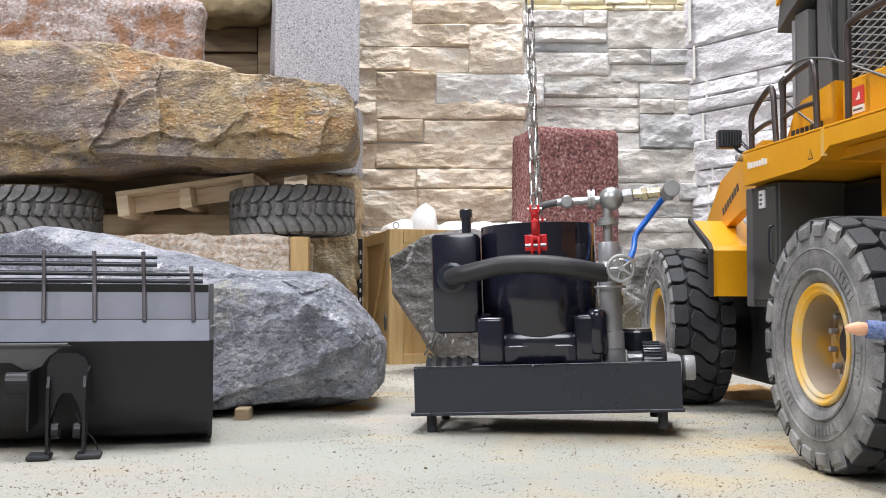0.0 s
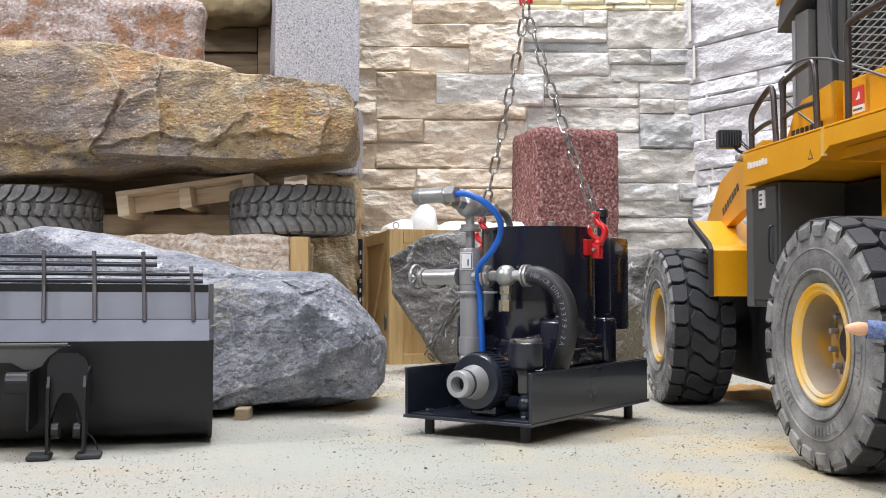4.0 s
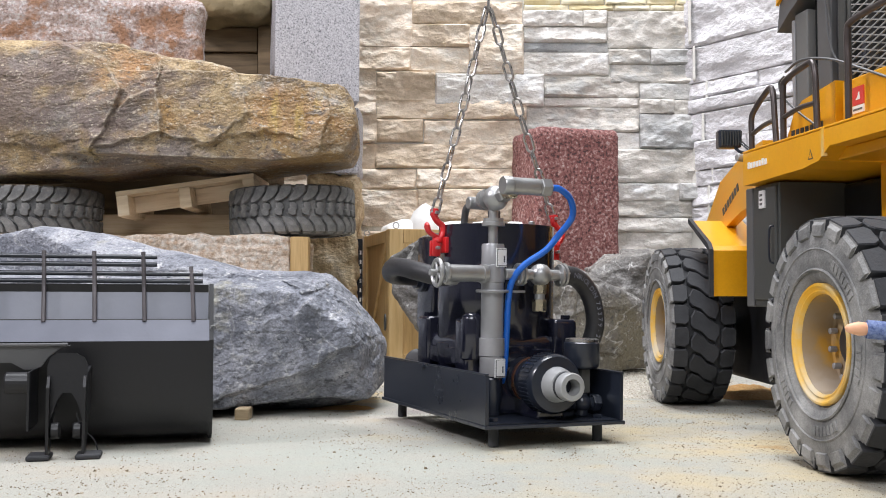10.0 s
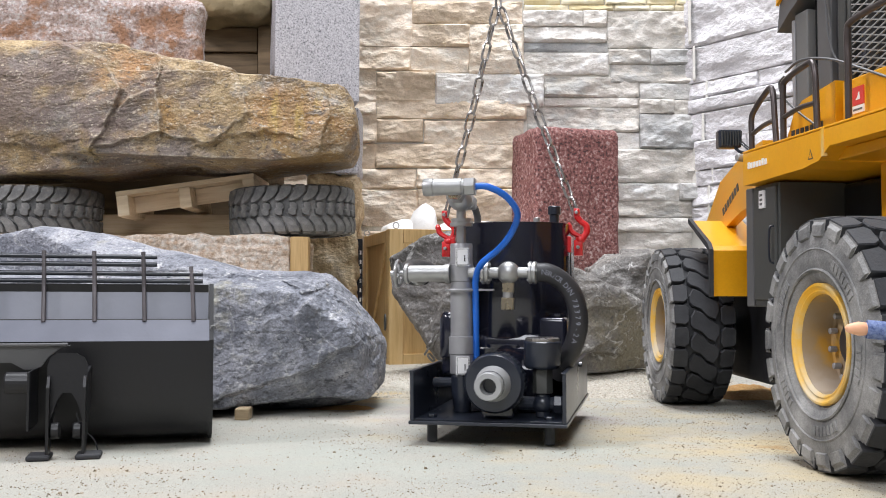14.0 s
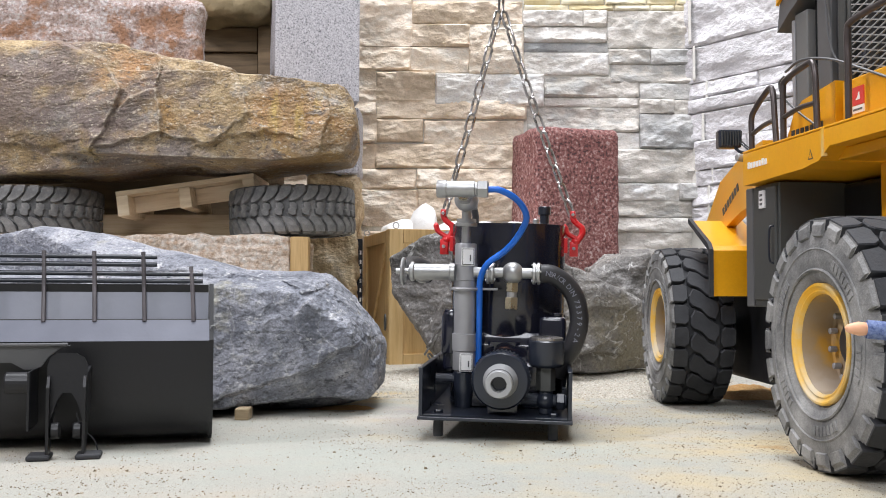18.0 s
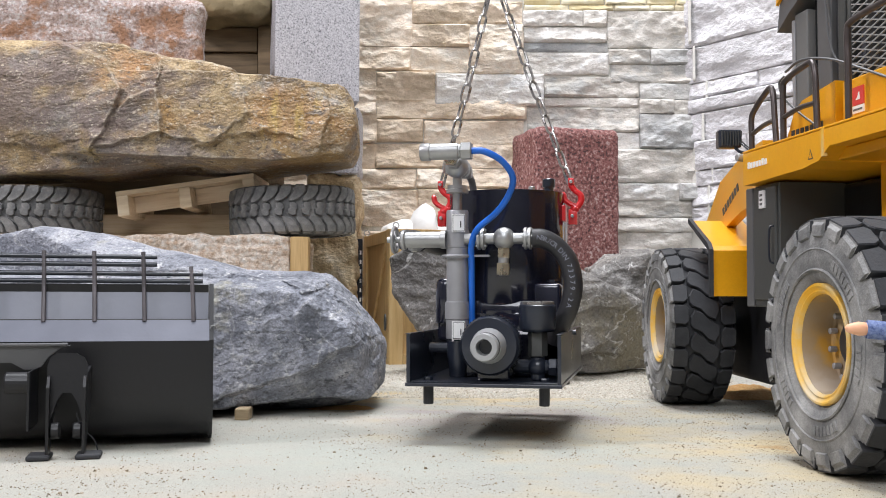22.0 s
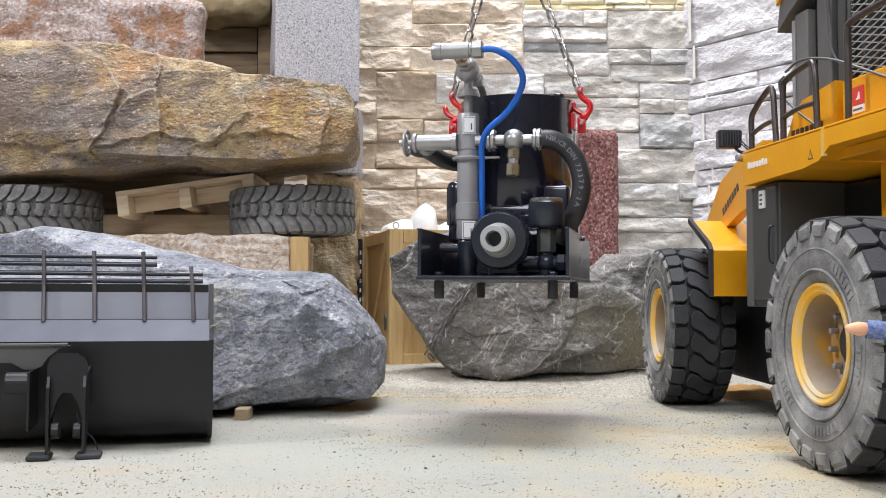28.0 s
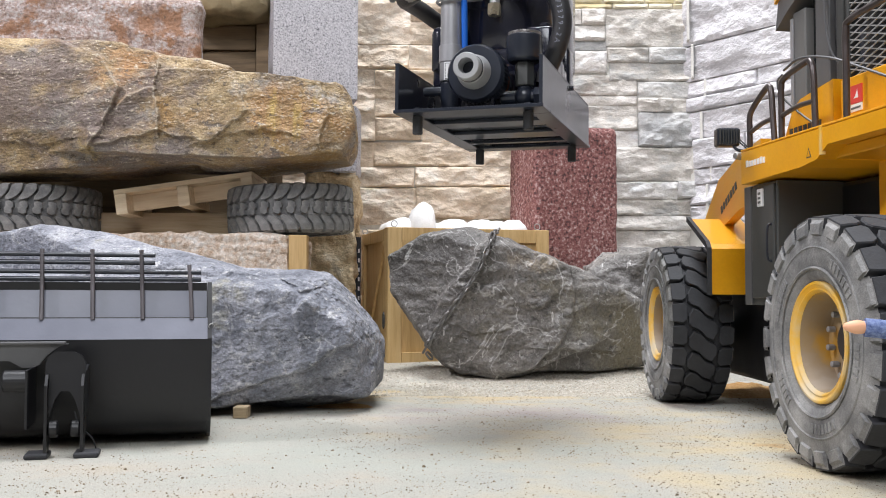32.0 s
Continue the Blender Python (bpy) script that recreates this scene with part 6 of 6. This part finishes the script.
    for x in (-0.0092, 0.0215):
        fl = part("flange", lathe(B(), (x, y, z), (x + 0.01, y, z), [(0, 0.0066), (0.0004, 0.0073), (0.0018, 0.0073), (0.0022, 0.0060), (0.0028, 0.0060), (0.0031, 0.0073), (0.0046, 0.0073), (0.0050, 0.0066)], 28), STEEL, u, "", True)
        for k in range(5):
            a = k * 1.2566 + 0.4
            part("flange_bolt", rod(B(), (x - 0.0008, y + 0.0056 * math.cos(a), z + 0.0056 * math.sin(a)), (x + 0.0058, y + 0.0056 * math.cos(a), z + 0.0056 * math.sin(a)), 0.0009, 6), STEEL, fl)
    part("drain_nut", nut(B(), (0.0082, y, z - 0.0062), (0.0080, y, z - 0.0125), 0.0042), BRASS, u, "brass nut")
    part("drain_stem", rod(B(), (0.0080, y, z - 0.012), (0.0078, y, z - 0.0165), 0.0034, 14), STEEL, u)
    part("drain_nut", nut(B(), (0.0078, y, z - 0.0160), (0.0076, y, z - 0.0240), 0.0046), BRASS, u, "brass nut")
    hose_line = spline([(0.0262, y, z), (0.034, y + 0.001, z - 0.0005), (0.043, y + 0.003, z - 0.006), (0.0500, y + 0.004, z - 0.016), (0.0527, y + 0.004, z - 0.031), (0.0494, y + 0.0055, z - 0.046), (0.0430, y + 0.010, z - 0.058), (0.0385, y + 0.013, z - 0.068)], 8)
    hose = part("pressure_hose", tube(B(), hose_line, 0.0063, 18), HOSE, u, "thick black rubber hose with white print", True)
    text_on(hose, "NBR/CR DIN 73379-2A", hose_line, 0.0066)
    # valve on top, reaching forward
    z = 0.1575
    part("top_ball", ball(B(), (X, Y - 0.003, z - 0.003), 0.0082, 26), STEEL, u, "", True)
    part("top_pipe", rod(B(), (X, Y + 0.034, z - 0.004), (X, Y - 0.012, z - 0.003), 0.0027, 14), STEEL, u)
    part("top_flange", lathe(B(), (X, Y + 0.008, z - 0.003), (X, Y + 0.02, z - 0.003), [(0, 0.0070), (0.0018, 0.0070), (0.002, 0.006), (0.0028, 0.006), (0.003, 0.0070), (0.0048, 0.0070)], 24), STEEL, u, "", True)
    part("tee", rod(B(), (X - 0.006, Y + 0.027, z - 0.004), (X + 0.005, Y + 0.027, z - 0.004), 0.0042, 16), STEEL, u)
    part("top_nut", nut(B(), (X, Y - 0.0105, z - 0.002), (X, Y - 0.0175, z - 0.001), 0.0052), STEEL, u)
    part("brass_sleeve", rod(B(), (X, Y - 0.0175, z - 0.001), (X, Y - 0.036, z + 0.0), 0.0036, 16), BRASS, u, "brass sleeve")
    part("brass_nut", nut(B(), (X, Y - 0.0235, z - 0.001), (X, Y - 0.0275, z - 0.0005), 0.0048), BRASS, u)
    part("connector_body", lathe(B(), (-0.0390, -0.0655, z + 0.001), (-0.006, -0.0655, z + 0.001), [(0, 0.0052), (0.0006, 0.0056), (0.006, 0.0056), (0.0065, 0.0052), (0.024, 0.0052), (0.0245, 0.0046), (0.0255, 0.0046)], 24), STEEL, u, "", True)
    part("connector_nut", nut(B(), (-0.0133, -0.0655, z + 0.001), (-0.0063, -0.0655, z + 0.001), 0.0058), STEEL, u)
    part("air_hose", tube(B(), spline([(-0.0070, -0.0655, z + 0.001), (0.001, -0.0652, z + 0.0006), (0.0115, -0.0605, z - 0.005), (0.0175, -0.0525, z - 0.015), (0.0130, -0.0440, z - 0.026), (0.0045, -0.0415, z - 0.0365), (-0.0080, -0.0365, z - 0.046), (-0.0130, -0.0300, z - 0.056), (-0.0138, -0.0262, z - 0.068), (-0.0139, -0.0245, z - 0.090), (-0.0141, -0.0225, z - 0.112), (-0.0150, -0.0190, z - 0.126)], 8), 0.0021, 14), BLUE, u, "bright blue air hose", True)
    part("breather_pipe", tube(B(), spline([(X, Y + 0.034, z - 0.004), (X + 0.001, Y + 0.044, z - 0.006), (X + 0.002, Y + 0.049, z - 0.012), (X + 0.002, Y + 0.050, 0.1385)], 6), 0.0025, 14), MID_GREY, u, "bent grey pipe", True)
    # coupling
    K = (0.0031, 0.0372)
    ring = lathe(B(), (K[0], -0.044, K[1]), (K[0], -0.07, K[1]), [(0, 0.016), (0.0006, 0.0185), (0.014, 0.0185), (0.016, 0.0172), (0.0165, 0.010)], 60)
    grip = part("coupling_ring", ring, BLACK_STEEL, u, "ribbed black coupling ring", True)
    for k in range(44):
        a = 2 * math.pi * k / 44
        part("grip_rib", box(B(), -0.0005, 0.0005, -0.0562, -0.0446, 0.0180, 0.0191, 0.0, Matrix.Translation((K[0], 0, K[1])) @ pose(0, 0, 0, 0, math.degrees(a), 0)), BLACK_STEEL, grip)
    part("coupling_body", lathe(B(), (K[0], -0.046, K[1]), (K[0], -0.0, K[1]), [(0, 0.0125), (0.012, 0.0125), (0.0125, 0.0145), (0.03, 0.0145), (0.04, 0.013)], 30), BLACK_STEEL, u, "", True)
    part("coupling_base", box(B(), K[0] - 0.009, K[0] + 0.011, -0.052, -0.02, 0.0146, 0.028, 0.002), TANK_PAINT, u)
    part("copper_ring", lathe(B(), (K[0], -0.0265, K[1]), (K[0], -0.035, K[1]), [(0, 0.0148), (0.001, 0.0152), (0.0025, 0.0152), (0.0035, 0.0148)], 30), mat("copper", flat((0.60, 0.30, 0.18)), 60, 0.3, 0.95, 0.03), u, "copper ring", True)
    noz = part("nozzle", lathe(B(), (K[0], -0.060, K[1]), (K[0], -0.0816, K[1]), [(0, 0.0112), (0.004, 0.0106), (0.0095, 0.0090), (0.0100, 0.0076), (0.0125, 0.0076), (0.0130, 0.0086), (0.0190, 0.0086), (0.0198, 0.0080), (0.0200, 0.0050), (0.0100, 0.0046), (0.0098, 0.0)], 36), PLUG_GREY, u, "grey plug nozzle", True)
    part("seal_ring", tube(B(), [(K[0] + 0.0079 * math.cos(a * 0.2618), -0.0713, K[1] + 0.0079 * math.sin(a * 0.2618)) for a in range(24)], 0.0010, 8, True), RUBBER, noz, "black seal ring", True)
    # thin black disc paints the shade deep in the bore
    part("bore", rod(B(), (K[0], -0.0700, K[1]), (K[0], -0.0703, K[1]), 0.0046, 20), BLACK_STEEL, noz, "black disc for the bore's darkness")
    # gauge can and fittings
    part("filter_can", lathe(B(), (0.0315, -0.0425, 0.0455), (0.0315, -0.0425, 0.07), [(0, 0.0095), (0.0012, 0.0110), (0.0025, 0.0116), (0.0165, 0.0116), (0.0172, 0.0108)], 36), BLACK_STEEL, u, "black filter can", True)
    part("filter_cap", lathe(B(), (0.0315, -0.0425, 0.0628), (0.0315, -0.0425, 0.07), [(0, 0.0108), (0.0016, 0.0108), (0.0021, 0.0098), (0.0021, 0.0)], 32), CHROME, u, "polished cap", True)
    part("filter_neck", nut(B(), (0.0315, -0.0425, 0.0300), (0.0315, -0.0425, 0.0454), 0.0062), DARK_GREY, u, "dark hex neck")
    part("fitting", ball(B(), (0.0315, -0.043, 0.0235), 0.0062, 16), BLACK_STEEL, u, "", True)
    part("fitting_stem", rod(B(), (0.0315, -0.0425, 0.0150), (0.0315, -0.0425, 0.030), 0.0045, 14), BLACK_STEEL, u)
    part("fitting_pipe", rod(B(), (0.016, -0.040, 0.0235), (0.0457, -0.043, 0.0235), 0.0044, 14), BLACK_STEEL, u)
    part("fitting_nut", nut(B(), (0.0385, -0.043, 0.0235), (0.0440, -0.043, 0.0235), 0.0058), BLACK_STEEL, u)
    return u


def text_on(hose, words, line, radius):
    """Printed letters that follow a hose along its camera-facing side."""
    bm = B()
    n = len(words)
    for i, ch in enumerate(words):
        if ch == " ":
            continue
        f = 5 + (len(line) - 22) * i / n
        k = int(f)
        p = line[k].lerp(line[k + 1], f - k)
        d = (line[min(k + 2, len(line) - 1)] - line[k - 1]).normalized()
        out = Vector((0, -1, 0))
        out = (out - d * out.dot(d)).normalized()
        up = out.cross(d) * -1
        c = bpy.data.curves.new("letter", "FONT")
        c.body, c.size, c.align_x, c.align_y = ch, 0.0047, "CENTER", "CENTER"
        c.resolution_u = 2
        tmp = bpy.data.objects.new("letter", c)
        me = bpy.data.meshes.new_from_object(tmp)
        rot = Matrix((d, d.cross(out) * -1, out)).transposed().to_4x4()
        me.transform(Matrix.Translation(p + out * (radius - 0.0001)) @ rot)
        bm.from_mesh(me)
        bpy.data.objects.remove(tmp)
        bpy.data.curves.remove(c)
        bpy.data.meshes.remove(me)
    ob = bpy.data.meshes.new("print")
    bm.to_mesh(ob)
    bm.free()
    ob.materials.append(PRINT)
    o = new("print", ob)
    o.parent = hose
    o["label"] = "pale grey printed letters"


PRINT = mat("pale_print", flat((0.22, 0.23, 0.28), 0.05), 60, 0.6, 0, 0, 300)


def sling():
    s = thing("chain_sling", "two-leg steel chain sling with red hooks on a crane chain", "chain sling")
    top = Vector((-0.006, 0.0255, 0.294))
    for sx in (-1, 1):
        x = 0.0025 + sx * 0.0465
        foot = Vector((x - 0.001, 0.0255, 0.1455))
        chain_between(s, [foot, foot.lerp(top, 0.5) + Vector((0, 0, -0.0012)), top + Vector((sx * 0.0015, 0, 0))], 0.0150, 0.0072, 0.00095, 40)
        bm = B()
        # hook: jaw plates, ball, curved body with its point, upper eye
        for yy in (0.0224, 0.0270):
            box(bm, x - 0.0036, x + 0.0036, yy, yy + 0.0018, 0.1170, 0.1335, 0.0008)
        ball(bm, (x + 0.0016, 0.0255, 0.1335), 0.0042, 16)
        tube(bm, spline([(x + 0.0010, 0.0255, 0.131), (x + 0.0044, 0.0255, 0.1365), (x + 0.0072, 0.0255, 0.1425), (x + 0.0066, 0.0255, 0.1485), (x + 0.0022, 0.0255, 0.1530), (x - 0.0008, 0.0255, 0.1580), (x - 0.0012, 0.0255, 0.1625)], 5), 0.0029, 12)
        tube(bm, spline([(x + 0.0036, 0.0255, 0.1365), (x - 0.0010, 0.0255, 0.1385), (x - 0.0060, 0.0255, 0.1430), (x - 0.0076, 0.0255, 0.1490)], 5), 0.0025, 10)
        lathe(bm, (x - 0.0076, 0.0255, 0.1490), (x - 0.0078, 0.0255, 0.1525), [(0, 0.0025), (0.0020, 0.0015), (0.0034, 0.0003)], 10)
        for yy in (0.0220, 0.0270):
            box(bm, x - 0.0036, x + 0.0012, yy, yy + 0.0020, 0.1590, 0.1665, 0.0009)
        for v in bm.verts:
            v.co = Vector((x + (v.co.x - x) * 0.82, v.co.y, 0.119 + (v.co.z - 0.119) * 0.66))
        part("hook", bm, RED, s, "red lacquered sling hook", True)
        part("pin", rod(B(), (x - 0.0010, 0.0205, 0.1475), (x - 0.0010, 0.0305, 0.1475), 0.0012, 10), STEEL, s, "steel pin")
        part("pin", rod(B(), (x, 0.0185, 0.1235), (x, 0.0325, 0.1235), 0.0012, 10), STEEL, s, "steel pin")
    chain_between(s, [(-0.006, 0.0255, 0.2925), (-0.006, 0.0255, 0.3055)], 0.0150, 0.0072, 0.00095, 60)
    bm = B()
    tube(bm, spline([(-0.009, 0.0255, 0.304), (-0.0095, 0.0255, 0.310), (-0.006, 0.0255, 0.3135), (-0.0025, 0.0255, 0.310), (-0.003, 0.0255, 0.304)], 5), 0.0022, 10)
    box(bm, -0.0095, -0.0025, 0.0225, 0.0285, 0.312, 0.319, 0.001)
    part("shackle", bm, RED, s, "red shackle", True)
    chain_between(s, [(-0.006, 0.0255, 0.319), (-0.006, 0.0255, 0.60)], 0.0150, 0.0072, 0.00095, 10)
    return s


UNIT = hydraulic_unit()
SLING = sling()


def motions():
    rows = [
        (0.0, pose(0.0969, 0.7132, 0.0030, -1.95, 0.39, 82.62)),
        (0.5, pose(0.0908, 0.7069, 0.0023, -1.52, 0.67, 66.70)),
        (1.0, pose(0.0532, 0.6805, 0.0014, -1.55, 1.27, 45.71)),
        (1.5, pose(0.0383, 0.6675, 0.0012, -1.45, 1.24, 23.14)),
        (2.0, pose(0.0458, 0.6838, 0.0007, -0.48, 0.39, -4.61)),
        (2.5, pose(0.0554, 0.7021, 0.0000, 0.49, -0.08, -30.17)),
        (3.0, pose(0.0520, 0.7041, 0.0000, 0.47, -0.05, -34.51)),
        (6.0, pose(0.0533, 0.7008, 0.0000, 0.60, -0.35, -35.05)),
        (6.5, pose(0.0464, 0.6975, 0.0001, 0.30, 0.74, -31.27)),
        (7.0, pose(0.0304, 0.6894, 0.0013, -0.06, 1.00, -22.25)),
        (7.5, pose(0.0262, 0.6811, 0.0015, -0.49, 0.38, -13.77)),
        (8.0, pose(0.0446, 0.6816, 0.0010, -0.82, -0.38, -4.32)),
        (8.5, pose(0.0657, 0.6869, 0.0006, -0.64, -0.97, 2.27)),
        (9.0, pose(0.0645, 0.6924, 0.0001, -0.19, -0.51, 10.27)),
        (9.5, pose(0.0487, 0.6882, 0.0003, 0.30, 0.22, 18.39)),
        (10.0, pose(0.0435, 0.6844, 0.0005, 0.45, 0.59, 23.41)),
        (11.0, pose(0.0446, 0.6847, 0.0005, 0.35, 0.72, 22.45)),
        (12.0, pose(0.0456, 0.6843, 0.0000, -0.17, 0.55, 21.45)),
        (12.5, pose(0.0523, 0.6916, 0.0007, 0.65, 0.50, 15.93)),
        (13.0, pose(0.0622, 0.6979, 0.0012, 0.80, -0.21, 6.49)),
        (13.5, pose(0.0572, 0.6948, 0.0013, 0.95, -0.41, -2.74)),
        (14.0, pose(0.0410, 0.6845, 0.0017, 0.82, -0.20, -12.19)),
        (14.5, pose(0.0330, 0.6804, 0.0015, 0.60, -0.10, -19.38)),
        (16.5, pose(0.0388, 0.6798, 0.0006, 0.05, -0.08, -17.38)),
        (17.0, pose(0.0354, 0.6836, 0.0007, -0.34, 0.26, -16.56)),
        (17.5, pose(0.0371, 0.6955, 0.0012, 0.78, 0.56, -13.54)),
        (18.0, pose(0.0399, 0.7063, 0.0027, 1.80, 1.09, -6.52)),
        (18.5, pose(0.0458, 0.7029, 0.0043, 1.30, 0.55, -7.44)),
        (19.0, pose(0.0442, 0.6964, 0.0066, 0.63, 0.31, -8.56)),
        (19.5, pose(0.0393, 0.6916, 0.0095, 0.10, 0.25, -8.49)),
        (20.0, pose(0.0398, 0.6893, 0.0121, -0.19, 0.11, -10.72)),
        (20.5, pose(0.0447, 0.6971, 0.0146, 0.02, -0.16, -8.86)),
        (21.0, pose(0.0477, 0.6980, 0.0176, 0.25, -0.35, -8.77)),
        (21.5, pose(0.0445, 0.6927, 0.0207, 0.33, -0.20, -10.54)),
        (22.0, pose(0.0380, 0.6899, 0.0239, 0.19, -0.21, -11.69)),
        (22.5, pose(0.0377, 0.6918, 0.0266, -0.05, -0.24, -13.70)),
        (23.0, pose(0.0428, 0.6910, 0.0295, -0.43, -0.18, -16.66)),
        (23.5, pose(0.0450, 0.6842, 0.0321, -0.72, -0.60, -16.52)),
        (24.0, pose(0.0430, 0.6873, 0.0377, -0.88, -1.21, -18.71)),
        (24.5, pose(0.0385, 0.6912, 0.0418, -0.43, -1.27, -19.29)),
        (25.0, pose(0.0371, 0.6943, 0.0461, 0.26, -0.24, -19.47)),
        (25.5, pose(0.0440, 0.6982, 0.0512, 0.04, -1.07, -19.22)),
        (27.5, pose(0.0404, 0.7004, 0.0826, 0.07, -0.10, -14.26)),
        (28.0, pose(0.0449, 0.6999, 0.0903, 0.22, 0.10, -12.32)),
        (28.5, pose(0.0470, 0.6919, 0.1007, 0.20, 0.91, -15.80)),
        (29.0, pose(0.0421, 0.6889, 0.1170, 0.16, 1.33, -14.35)),
        (29.5, pose(0.0393, 0.6913, 0.1315, 0.24, 1.09, -15.34)),
        (30.0, pose(0.0394, 0.6951, 0.1452, 0.28, 0.57, -12.87)),
        (30.5, pose(0.0432, 0.6936, 0.1571, 0.11, 0.53, -15.08)),
        (31.0, pose(0.0434, 0.6912, 0.1705, 0.02, 0.31, -15.26)),
        (31.5, pose(0.0390, 0.6924, 0.1840, -0.05, 0.30, -16.30)),
        (32.0, pose(0.0355, 0.6942, 0.1953, -0.14, 0.30, -17.49)),
    ]
    walk(UNIT, rows)
    walk(SLING, rows)


motions()
